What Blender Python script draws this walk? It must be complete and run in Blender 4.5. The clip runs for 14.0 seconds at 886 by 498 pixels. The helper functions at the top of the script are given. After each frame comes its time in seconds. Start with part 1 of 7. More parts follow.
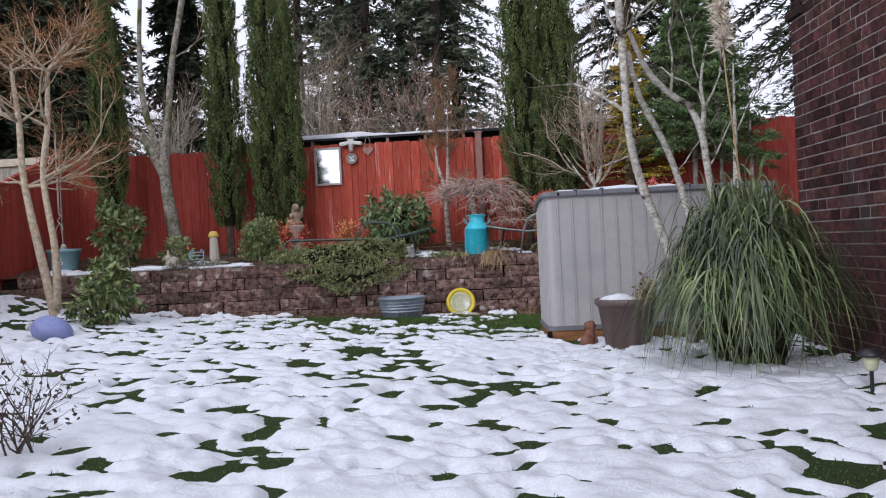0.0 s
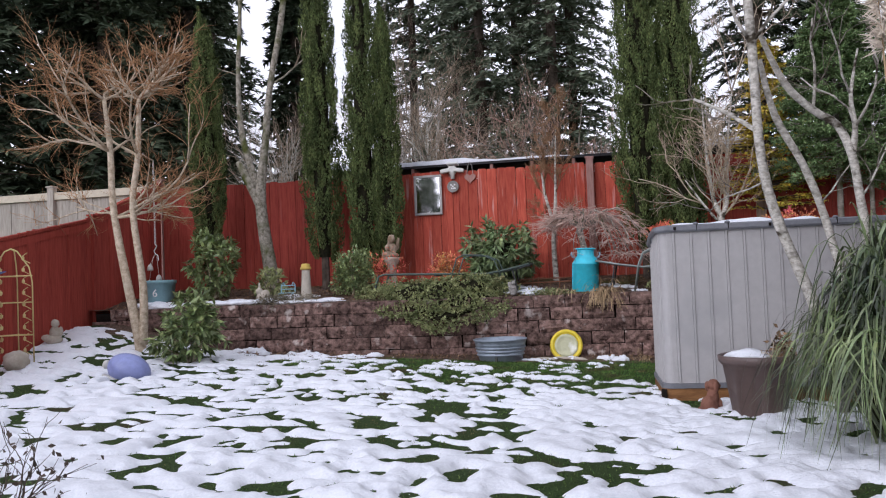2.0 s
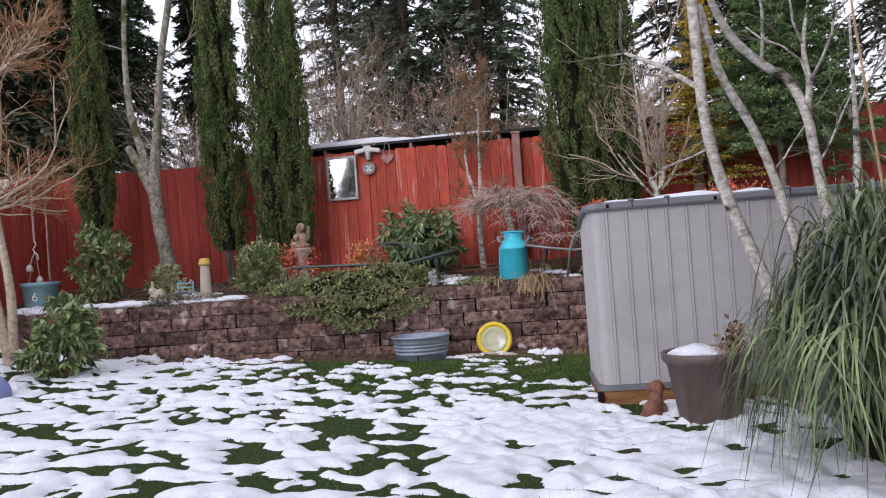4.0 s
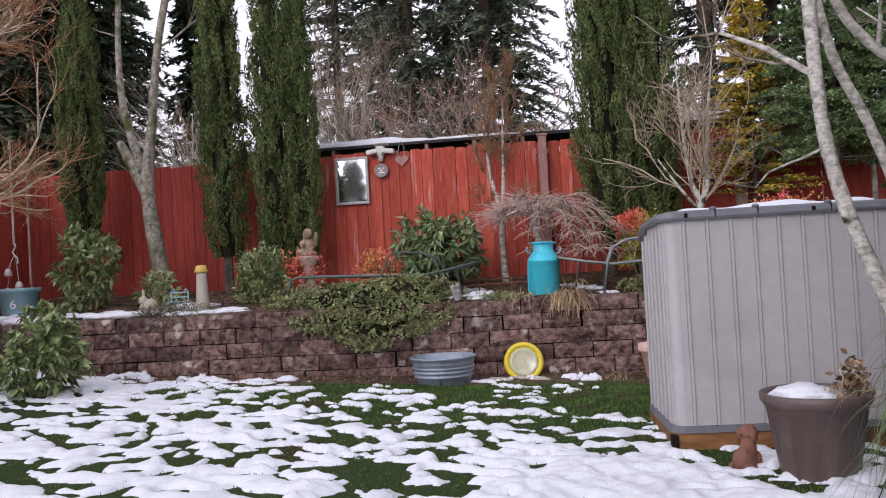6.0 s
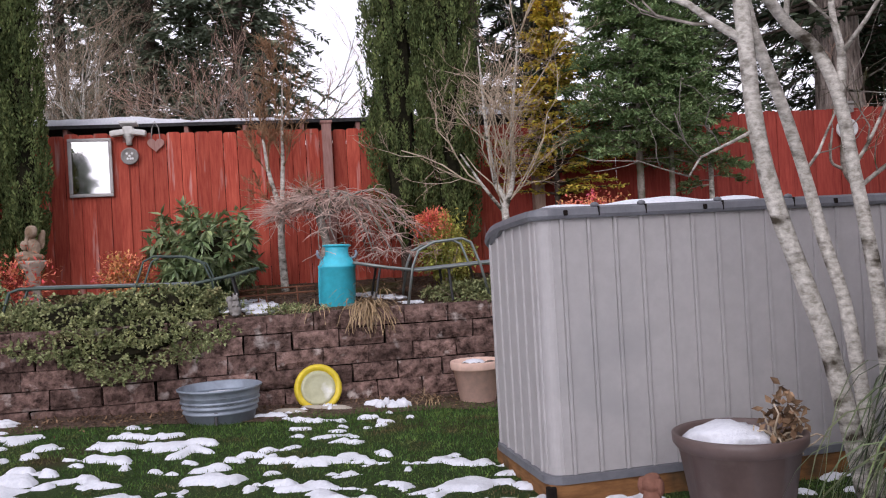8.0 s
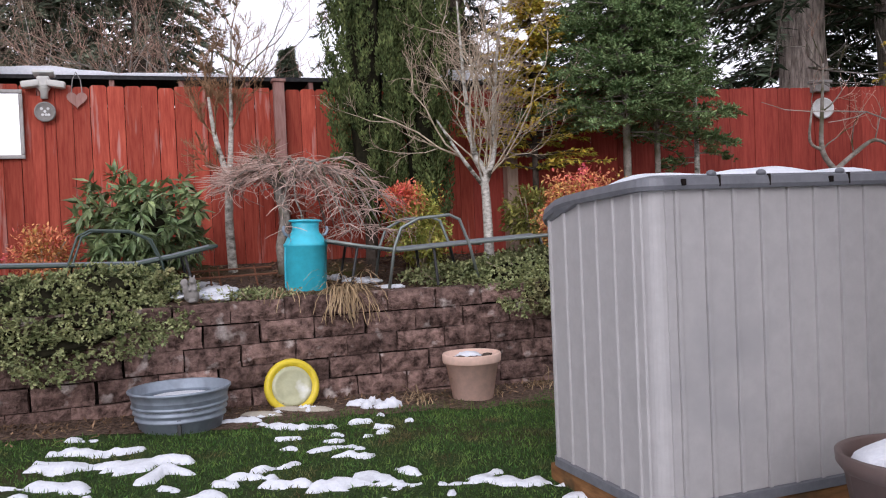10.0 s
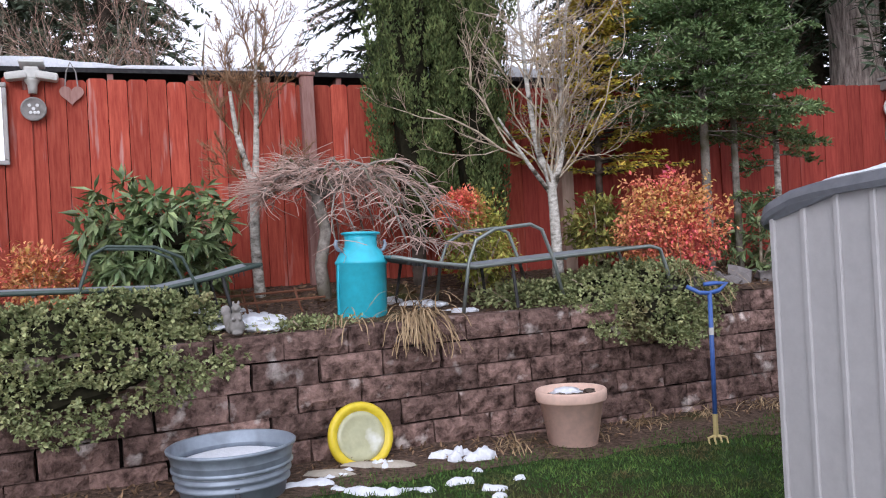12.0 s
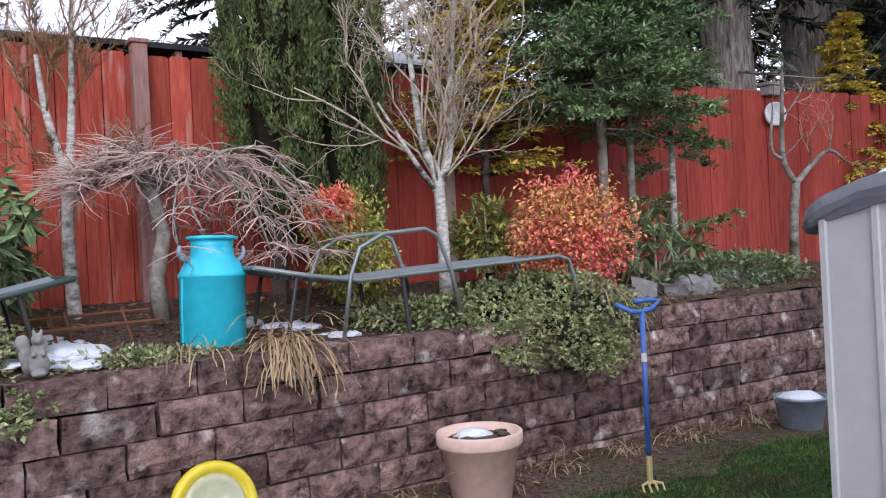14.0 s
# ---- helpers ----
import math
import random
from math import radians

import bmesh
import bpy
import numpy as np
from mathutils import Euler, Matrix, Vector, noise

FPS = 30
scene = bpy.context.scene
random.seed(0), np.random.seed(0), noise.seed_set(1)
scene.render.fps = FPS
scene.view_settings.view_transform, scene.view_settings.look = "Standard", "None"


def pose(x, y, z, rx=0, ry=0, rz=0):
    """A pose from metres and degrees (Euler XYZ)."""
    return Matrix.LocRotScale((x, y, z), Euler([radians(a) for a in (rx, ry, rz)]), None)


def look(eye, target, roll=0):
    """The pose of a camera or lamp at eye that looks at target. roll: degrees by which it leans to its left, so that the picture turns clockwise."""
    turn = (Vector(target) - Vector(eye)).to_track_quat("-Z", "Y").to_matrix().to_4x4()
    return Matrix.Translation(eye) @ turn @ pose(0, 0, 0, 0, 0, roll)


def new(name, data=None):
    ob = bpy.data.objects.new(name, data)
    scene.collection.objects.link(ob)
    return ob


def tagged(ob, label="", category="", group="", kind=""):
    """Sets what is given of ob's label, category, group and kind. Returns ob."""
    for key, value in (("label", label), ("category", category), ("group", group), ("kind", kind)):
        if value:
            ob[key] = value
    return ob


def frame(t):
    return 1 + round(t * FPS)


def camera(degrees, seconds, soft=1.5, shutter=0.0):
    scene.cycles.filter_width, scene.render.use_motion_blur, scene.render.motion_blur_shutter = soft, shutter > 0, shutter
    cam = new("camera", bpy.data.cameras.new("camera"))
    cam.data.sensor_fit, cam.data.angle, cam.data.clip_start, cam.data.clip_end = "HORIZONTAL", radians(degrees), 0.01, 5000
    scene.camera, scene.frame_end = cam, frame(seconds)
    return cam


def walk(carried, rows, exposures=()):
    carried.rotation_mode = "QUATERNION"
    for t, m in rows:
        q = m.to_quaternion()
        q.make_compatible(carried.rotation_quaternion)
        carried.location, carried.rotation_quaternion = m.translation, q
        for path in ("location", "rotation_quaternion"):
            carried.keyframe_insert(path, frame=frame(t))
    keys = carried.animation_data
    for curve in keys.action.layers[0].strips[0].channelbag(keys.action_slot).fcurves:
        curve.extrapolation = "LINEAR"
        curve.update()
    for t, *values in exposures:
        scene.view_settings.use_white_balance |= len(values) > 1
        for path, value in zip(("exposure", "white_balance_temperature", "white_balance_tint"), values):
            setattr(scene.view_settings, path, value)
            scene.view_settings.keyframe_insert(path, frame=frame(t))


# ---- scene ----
cam = camera(55.5, 14.0, soft=1.1)
PATH = [
    (0, (0.306, 0.797, 0.893), (-0.439, 2.653, 0.8865), -2.9),
    (0.5, (0.269, 1.059, 0.936), (-0.522, 2.896, 0.9275), -1.0),
    (1, (0.315, 1.276, 0.93), (-0.635, 3.036, 0.9165), 1.6),
    (1.5, (0.25, 1.501, 0.964), (-0.76, 3.226, 1.0325), 2.2),
    (2, (0.153, 1.758, 1.008), (-0.847, 3.489, 1.0755), -2.3),
    (2.5, (0.13, 2.037, 1.039), (-0.878, 3.764, 1.1125), -2.2),
    (3, (0.028, 2.249, 1.052), (-1.016, 3.953, 1.1285), -2.4),
    (3.5, (-0.075, 2.501, 1.042), (-1.042, 4.25, 1.1075), -4.9),
    (3.7, (-0.08, 2.625, 1.042), (-0.975, 4.413, 1.0695), -4.9),
    (5.8, (-0.699, 3.373, 1.098), (-1.538, 5.188, 1.1595), -2.8),
    (6, (-0.801, 3.444, 1.103), (-1.653, 5.253, 1.1455), -3.2),
    (6.5, (-1.002, 3.649, 1.112), (-1.833, 5.468, 1.1765), -2.7),
    (7, (-1.229, 3.98, 1.12), (-1.941, 5.848, 1.1315), -1.8),
    (7.5, (-1.484, 4.269, 1.124), (-1.951, 6.213, 1.1695), -2.3),
    (8, (-1.669, 4.52, 1.158), (-1.932, 6.503, 1.1725), -3.2),
    (8.5, (-1.948, 4.738, 1.135), (-2.179, 6.724, 1.1675), -2.4),
    (8.7, (-2.044, 4.83, 1.148), (-2.237, 6.821, 1.1665), -2.4),
    (10.8, (-2.919, 5.65, 1.188), (-2.868, 7.649, 1.1365), -2.8),
    (11, (-3.032, 5.755, 1.19), (-2.978, 7.753, 1.1415), -3.2),
    (11.5, (-3.213, 6.052, 1.193), (-3.163, 8.05, 1.1265), -4.0),
    (12, (-3.358, 6.379, 1.162), (-3.248, 8.376, 1.1635), -3.2),
    (12.3, (-3.418, 6.563, 1.178), (-3.053, 8.529, 1.1705), -3.4),
    (12.5, (-3.465, 6.651, 1.177), (-3.073, 8.612, 1.1585), -4.7),
    (13, (-3.488, 6.943, 1.172), (-3.09, 8.903, 1.1495), -3.4),
    (13.5, (-3.53, 7.199, 1.157), (-3.163, 9.165, 1.2005), -3.7),
    (14, (-3.512, 7.43, 1.176), (-3.016, 9.367, 1.1785), -2.9),
]
walk(cam, [(t, look(eye, target, roll)) for t, eye, target, roll in PATH], [(0.0, -0.20, 5860, 17), (3.5, -0.03, 5960, 21), (8.0, -0.03, 6130, 23), (11.0, 0.12, 5980, 19), (14.0, 0.32, 5640, 18)])

# ---- light: a bright overcast sky with a weak, very soft sun ----
world = bpy.data.worlds.new("overcast_sky")
scene.world = world
world.use_nodes = True
wn, wl = world.node_tree.nodes, world.node_tree.links
bg = wn["Background"]
sky = wn.new("ShaderNodeTexSky")
sky.sky_type = "NISHITA"
sky.sun_disc = False
sky.sun_elevation, sky.sun_rotation = radians(23), radians(190)
sky.dust_density, sky.air_density = 4.0, 1.5
pale = wn.new("ShaderNodeHueSaturation")
pale.inputs["Saturation"].default_value = 0.12
veil = wn.new("ShaderNodeMix")
veil.data_type = "RGBA"
veil.inputs[0].default_value = 0.8
veil.inputs[7].default_value = (12.9, 13.0, 13.3, 1)
wl.new(sky.outputs[0], pale.inputs["Color"])
wl.new(pale.outputs[0], veil.inputs[6])
wl.new(veil.outputs[2], bg.inputs[0])
bg.inputs[1].default_value = 0.103
sun_data = bpy.data.lights.new("sun", "SUN")
sun_data.energy, sun_data.angle, sun_data.color = 1.25, radians(40), (1.0, 0.97, 0.93)
sun = new("sun", sun_data)
sun.matrix_basis = look((-7, -14, 10), (-3, 10, 0))

# ---- mesh helpers ----
rng = np.random.default_rng(7)


class Geo:
    """Collects vertices and faces of one mesh."""

    def __init__(self):
        self.v, self.f, self.n = [], [], 0

    def add(self, verts, faces):
        self.v.extend([tuple(p) for p in verts])
        self.f.extend([tuple(i + self.n for i in q) for q in faces])
        self.n += len(verts)
        return self

    def tube(self, pts, radii, sides=6, cap=True):
        pts = [Vector(p) for p in pts]
        verts, faces, ref = [], [], None
        for i, p in enumerate(pts):
            d = (pts[min(i + 1, len(pts) - 1)] - pts[max(i - 1, 0)]).normalized()
            if ref is None:
                ref = d.orthogonal().normalized()
            ref = (ref - d * ref.dot(d)).normalized()
            w = d.cross(ref)
            r = radii[i] if hasattr(radii, "__len__") else radii
            for k in range(sides):
                a = 2 * math.pi * k / sides
                verts.append(p + (ref * math.cos(a) + w * math.sin(a)) * r)
        for i in range(len(pts) - 1):
            for k in range(sides):
                a, b = i * sides + k, i * sides + (k + 1) % sides
                faces.append((a, b, b + sides, a + sides))
        if cap:
            faces.append(tuple(range(sides))[::-1])
            faces.append(tuple(range((len(pts) - 1) * sides, len(pts) * sides)))
        return self.add(verts, faces)

    def lathe(self, profile, seg=28, centre=(0, 0, 0), squash=1.0):
        """Turns (radius, height) pairs round the z axis."""
        cx, cy, cz = centre
        verts = [(cx + r * math.cos(2 * math.pi * k / seg), cy + squash * r * math.sin(2 * math.pi * k / seg), cz + z) for r, z in profile for k in range(seg)]
        faces = [(i * seg + k, i * seg + (k + 1) % seg, (i + 1) * seg + (k + 1) % seg, (i + 1) * seg + k) for i in range(len(profile) - 1) for k in range(seg)]
        faces.append(tuple(range(seg))[::-1])
        faces.append(tuple(range((len(profile) - 1) * seg, len(profile) * seg)))
        return self.add(verts, faces)

    def box(self, lo, hi, bevel=0.0, m=None):
        bm = bmesh.new()
        bmesh.ops.create_cube(bm, size=1)
        for q in bm.verts:
            q.co = Vector([lo[i] + (hi[i] - lo[i]) * (q.co[i] + 0.5) for i in range(3)])
        if bevel:
            bmesh.ops.bevel(bm, geom=bm.edges[:], offset=bevel, segments=2, affect="EDGES", profile=0.6)
        bm.verts.index_update()
        co = [(m @ q.co) if m else q.co.copy() for q in bm.verts]
        fc = [tuple(x.index for x in f.verts) for f in bm.faces]
        bm.free()
        return self.add(co, fc)

    def blob(self, centre, size, sub=2, rough=0.0, scale=3.0, m=None):
        """A rounded lump, uneven by rough."""
        bm = bmesh.new()
        bmesh.ops.create_icosphere(bm, subdivisions=sub, radius=1)
        for q in bm.verts:
            k = 1 + rough * noise.noise(q.co * scale + Vector(centre) * 7)
            q.co = Vector([q.co[i] * size[i] * k for i in range(3)])
            if m:
                q.co = m @ q.co
            q.co += Vector(centre)
        bm.verts.index_update()
        co = [q.co.copy() for q in bm.verts]
        fc = [tuple(x.index for x in f.verts) for f in bm.faces]
        bm.free()
        return self.add(co, fc)

    def mesh(self, name, smooth=False):
        me = bpy.data.meshes.new(name)
        me.from_pydata(self.v, [], self.f)
        if smooth:
            me.polygons.foreach_set("use_smooth", [True] * len(me.polygons))
        me.update()
        return me


def mesh_np(name, V, F, smooth=False):
    """A mesh from an n x 3 array and an m x k array of corners."""
    me = bpy.data.meshes.new(name)
    V, F = np.asarray(V, dtype=np.float32), np.asarray(F, dtype=np.int32)
    me.vertices.add(len(V))
    me.vertices.foreach_set("co", V.ravel())
    me.loops.add(F.size)
    me.loops.foreach_set("vertex_index", F.ravel())
    me.polygons.add(len(F))
    me.polygons.foreach_set("loop_start", np.arange(len(F), dtype=np.int32) * F.shape[1])
    me.polygons.foreach_set("use_smooth", np.full(len(F), smooth))
    me.update(calc_edges=True)
    me.validate()
    return me


def part(name, geo, material, parent=None, label="", smooth=False, m=None):
    """One mesh object under a thing or a part, or a thing of its own."""
    me = geo.mesh(name, smooth) if isinstance(geo, Geo) else geo
    ob = new(name, me)
    if not me.materials:
        me.materials.append(material)
    if parent:
        ob.parent = parent
    if m is not None:
        ob.matrix_basis = m
    return tagged(ob, label)


def thing(name, m, label, category, group="", kind=""):
    ob = new(name)
    ob.matrix_basis = m
    ob.empty_display_size = 0.1
    return tagged(ob, label, category, group, kind)


def vnoise(x, y, seed=0):
    """Smooth value noise in 0..1 on arrays."""
    xi, yi = np.floor(x).astype(np.int64), np.floor(y).astype(np.int64)
    fx, fy = x - xi, y - yi
    fx, fy = fx * fx * (3 - 2 * fx), fy * fy * (3 - 2 * fy)

    def h(a, b):
        n = (a * 374761393 + b * 668265263 + seed * 974711) & 0x7FFFFFFF
        n = ((n ^ (n >> 13)) * 1274126177) & 0x7FFFFFFF
        return ((n ^ (n >> 16)) & 0xFFFF) / 65535.0

    return (h(xi, yi) * (1 - fx) + h(xi + 1, yi) * fx) * (1 - fy) + (h(xi, yi + 1) * (1 - fx) + h(xi + 1, yi + 1) * fx) * fy


def smoothstep(a, b, x):
    k = np.clip((x - a) / (b - a), 0, 1)
    return k * k * (3 - 2 * k)


def leaf_mesh(name, P, D, L, W, N=None, fold=0.15, r=None):
    """Leaves: base points P, directions D, lengths L, widths W; each a folded diamond of two triangles."""
    r = r if r is not None else rng
    n = len(P)
    D = D / np.maximum(np.linalg.norm(D, axis=1, keepdims=True), 1e-6)
    A = r.normal(size=(n, 3)) if N is None else N
    S = np.cross(D, A)
    S /= np.maximum(np.linalg.norm(S, axis=1, keepdims=True), 1e-6)
    U = np.cross(S, D)
    L, W = np.broadcast_to(L, n)[:, None], np.broadcast_to(W, n)[:, None]
    mid = P + D * L * 0.45
    V = np.stack([P, mid + S * W / 2 + U * W * fold, P + D * L, mid - S * W / 2 + U * W * fold], axis=1).reshape(-1, 3)
    i = np.arange(n)[:, None] * 4
    F = np.concatenate([i + [0, 1, 2], i + [0, 2, 3]])
    return mesh_np(name, V, F)


# ---- materials ----
def mat(name, c1, c2, scale=20.0, rough=0.8, bump=0.3, rand="", spread=0.25, stain=None, stain_scale=1.5, stain_cut=0.55, metal=0.0, stretch=(1, 1, 1), depth=0.01, hue=0.0, streak=None):
    """Two colours mixed by grain, a third as stains of a larger scale, and relief."""
    m = bpy.data.materials.new(name)
    m.use_nodes = True
    nt = m.node_tree
    nd, ln = nt.nodes, nt.links
    b = nd["Principled BSDF"]
    b.inputs["Roughness"].default_value = rough
    b.inputs["Metallic"].default_value = metal
    b.inputs["Specular IOR Level"].default_value = 0.5 if rough < 0.58 else 0.12
    geo = nd.new("ShaderNodeNewGeometry")
    mp = nd.new("ShaderNodeMapping")
    mp.inputs["Scale"].default_value = stretch
    ln.new(geo.outputs["Position"], mp.inputs[0])
    n1 = nd.new("ShaderNodeTexNoise")
    n1.inputs["Scale"].default_value, n1.inputs["Detail"].default_value, n1.inputs["Roughness"].default_value = scale, 5, 0.65
    ln.new(mp.outputs[0], n1.inputs["Vector"])
    ramp = nd.new("ShaderNodeValToRGB")
    ramp.color_ramp.elements[0].position, ramp.color_ramp.elements[1].position = 0.33, 0.67
    ramp.color_ramp.elements[0].color, ramp.color_ramp.elements[1].color = (*c1, 1), (*c2, 1)
    ln.new(n1.outputs[0], ramp.inputs[0])
    out = ramp.outputs[0]
    if stain:
        n2 = nd.new("ShaderNodeTexNoise")
        n2.inputs["Scale"].default_value, n2.inputs["Detail"].default_value = stain_scale, 4
        ln.new(mp.outputs[0] if streak else geo.outputs["Position"], n2.inputs["Vector"])
        cut = nd.new("ShaderNodeMapRange")
        cut.inputs["From Min"].default_value, cut.inputs["From Max"].default_value = stain_cut, stain_cut + 0.14
        ln.new(n2.outputs[0], cut.inputs[0])
        mx = nd.new("ShaderNodeMix")
        mx.data_type = "RGBA"
        mx.inputs[7].default_value = (*stain, 1)
        ln.new(cut.outputs[0], mx.inputs[0])
        ln.new(out, mx.inputs[6])
        out = mx.outputs[2]
    if rand:
        hs = nd.new("ShaderNodeHueSaturation")
        src = nd.new("ShaderNodeObjectInfo").outputs["Random"] if rand == "object" else geo.outputs["Random Per Island"]
        rv = nd.new("ShaderNodeMapRange")
        rv.inputs["To Min"].default_value, rv.inputs["To Max"].default_value = 1 - spread, 1 + spread
        ln.new(src, rv.inputs[0])
        ln.new(rv.outputs[0], hs.inputs["Value"])
        if hue:
            rh = nd.new("ShaderNodeMapRange")
            rh.inputs["To Min"].default_value, rh.inputs["To Max"].default_value = 0.5 - hue, 0.5 + hue
            wv = nd.new("ShaderNodeMath")
            wv.operation = "FRACT"
            ws = nd.new("ShaderNodeMath")
            ws.operation, ws.inputs[1].default_value = "MULTIPLY", 7.31
            ln.new(src, ws.inputs[0])
            ln.new(ws.outputs[0], wv.inputs[0])
            ln.new(wv.outputs[0], rh.inputs[0])
            ln.new(rh.outputs[0], hs.inputs["Hue"])
        ln.new(out, hs.inputs["Color"])
        out = hs.outputs[0]
    ln.new(out, b.inputs["Base Color"])
    if bump:
        bp = nd.new("ShaderNodeBump")
        bp.inputs["Strength"].default_value, bp.inputs["Distance"].default_value = bump, depth
        ln.new(n1.outputs[0], bp.inputs["Height"])
        ln.new(bp.outputs[0], b.inputs["Normal"])
    return m


M = {
    "lawn": mat("lawn_turf", (0.016, 0.034, 0.010), (0.055, 0.082, 0.026), 60, 0.95, 0.8, stain=(0.05, 0.04, 0.02), stain_scale=1.1, stain_cut=0.56, depth=0.02),
    "blade": mat("grass_blade", (0.04, 0.085, 0.02), (0.125, 0.21, 0.05), 5, 0.6, 0, rand="island", spread=0.5, hue=0.025, stain=(0.12, 0.10, 0.045), stain_scale=2.6, stain_cut=0.53),
    "snow": mat("snow", (0.73, 0.755, 0.80), (0.85, 0.87, 0.905), 55, 0.55, 0.55, stain=(0.68, 0.70, 0.74), stain_scale=3, stain_cut=0.6, depth=0.014),
    "soil": mat("garden_soil", (0.035, 0.024, 0.017), (0.20, 0.135, 0.10), 35, 0.95, 0.9, stain=(0.07, 0.075, 0.02), stain_scale=1.3, stain_cut=0.58, depth=0.03),
    "litter": mat("leaf_litter", (0.09, 0.05, 0.028), (0.32, 0.21, 0.125), 10, 0.9, 0, rand="island", spread=0.5),
    "block": mat("wall_block", (0.045, 0.027, 0.022), (0.33, 0.213, 0.178), 15, 0.95, 1.0, rand="object", spread=0.4, stain=(0.60, 0.52, 0.47), stain_scale=8.0, stain_cut=0.60, depth=0.06),
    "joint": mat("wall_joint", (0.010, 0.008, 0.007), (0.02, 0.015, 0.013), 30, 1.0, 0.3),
    "red": mat("red_stained_board", (0.33, 0.052, 0.034), (0.53, 0.115, 0.07), 9, 0.75, 0.4, rand="object", spread=0.22, stain=(0.52, 0.30, 0.26), stain_scale=3.4, stain_cut=0.60, stretch=(5, 5, 0.45), streak=True, depth=0.004),
    "reddark": mat("dark_red_stained_board", (0.27, 0.042, 0.031), (0.41, 0.078, 0.054), 8, 0.72, 0.35, rand="object", spread=0.13, stain=(0.36, 0.10, 0.08), stain_scale=2.6, stain_cut=0.64, stretch=(5, 5, 0.45), streak=True, depth=0.004),
    "redpost": mat("faded_red_post", (0.29, 0.155, 0.13), (0.42, 0.25, 0.215), 9, 0.85, 0.4, stretch=(4, 4, 0.6), depth=0.004),
    "greyboard": mat("grey_weathered_board", (0.30, 0.27, 0.23), (0.46, 0.42, 0.36), 8, 0.85, 0.4, rand="object", spread=0.12, stretch=(5, 5, 0.5), depth=0.004),
    "cream": mat("cream_rail", (0.50, 0.44, 0.34), (0.62, 0.56, 0.44), 8, 0.7, 0.2),
    "brick": mat("brick", (0.030, 0.017, 0.017), (0.115, 0.048, 0.042), 18, 0.9, 0.6, rand="object", spread=0.55, hue=0.015, stain=(0.06, 0.05, 0.05), stain_scale=2.0, stain_cut=0.58, depth=0.008),
    "mortar": mat("mortar", (0.22, 0.20, 0.19), (0.40, 0.37, 0.35), 40, 1.0, 0.5),
    "shed": mat("grey_plastic_panel", (0.385, 0.373, 0.364), (0.43, 0.418, 0.408), 14, 0.56, 0.05, stain=(0.34, 0.335, 0.33), stain_scale=1.7, stain_cut=0.6),
    "shedlid": mat("dark_grey_plastic", (0.13, 0.135, 0.15), (0.18, 0.185, 0.20), 18, 0.5, 0.1),
    "timber": mat("wet_timber", (0.16, 0.075, 0.03), (0.32, 0.16, 0.065), 7, 0.7, 0.4, stretch=(1, 1, 5), stain=(0.06, 0.05, 0.03), stain_scale=3, depth=0.004),
    "asphalt": mat("roof_felt", (0.03, 0.03, 0.032), (0.06, 0.06, 0.06), 30, 0.9, 0.3),
}

# ---- plan: s runs along the back fence, d from the fence into the garden ----
CORNER = np.array([-10.59, 11.29])
ALONG = np.array([0.954, 0.299])
OUT = np.array([0.299, -0.954])
HEADING = math.degrees(math.atan2(0.299, 0.954))


def place(s, d, z=0.0):
    p = CORNER + ALONG * s + OUT * d
    return Vector((p[0], p[1], z))


def wall_d(s):
    """Distance of the retaining wall's face from the fence."""
    return np.interp(s, [0, 5, 7.3, 10.1, 14], [2.28, 2.33, 2.08, 1.94, 1.85])


def terrace_z(s, d):
    w = wall_d(s)
    return 0.72 + 0.22 * np.clip((w - d) / w, 0, 1) + 0.05 * (vnoise(s * 1.7, d * 1.7, 5) - 0.5)


def fence_d(s):
    """The fence turns a little towards the garden past its bend."""
    return 0.0 if s < 8.8 else (s - 8.8) * 1.1 / 7.4


def on_terrace(s, d, sink=0.0):
    return place(s, d, float(terrace_z(np.array(s), np.array(d))) - sink)


def ground_z(x, y):
    z = np.clip(-0.028 * (x + 3.2), -0.11, 0.10) - 0.09 * smoothstep(6.6, 4.2, y) * smoothstep(-5, -1, x)
    z = z + 0.45 * np.exp(-((x + 9.6) ** 2 + (y - 9.2) ** 2) / 2.2)
    z = z - 0.03 * np.exp(-((x + 2.36) ** 2 + (y - 11.4) ** 2) / 0.8)
    return z + 0.03 * (vnoise(x * 1.3, y * 1.3, 2) - 0.5)


def on_ground(x, y, sink=0.0):
    return Vector((x, y, float(ground_z(np.array(x), np.array(y))) - sink))


def sheet(name, X, Y, Z, material, smooth=True):
    h, w = X.shape
    V = np.stack([X, Y, Z], -1).reshape(-1, 3)
    i = (np.arange(h - 1)[:, None] * w + np.arange(w - 1)[None, :]).ravel()
    F = np.stack([i, i + 1, i + w + 1, i + w], 1)
    ob = new(name, mesh_np(name, V, F, smooth))
    ob.data.materials.append(material)
    return ob


# ---- ground: one sheet that widens to the horizon ----
ax = np.concatenate([[-900, -300, -100, -45, -25, -16], np.arange(-12.5, 6.01, 0.1), [8, 12, 20, 40, 100, 300, 900]])
ay = np.concatenate([[-900, -300, -100, -40, -15, -6], np.arange(-2, 12.61, 0.1), [14, 17, 22, 30, 50, 100, 300, 900]])
X, Y = np.meshgrid(ax, ay)
ground = tagged(sheet("ground", X, Y, ground_z(X, Y), M["lawn"]), "damp green lawn with muddy patches", "lawn", kind="structure")

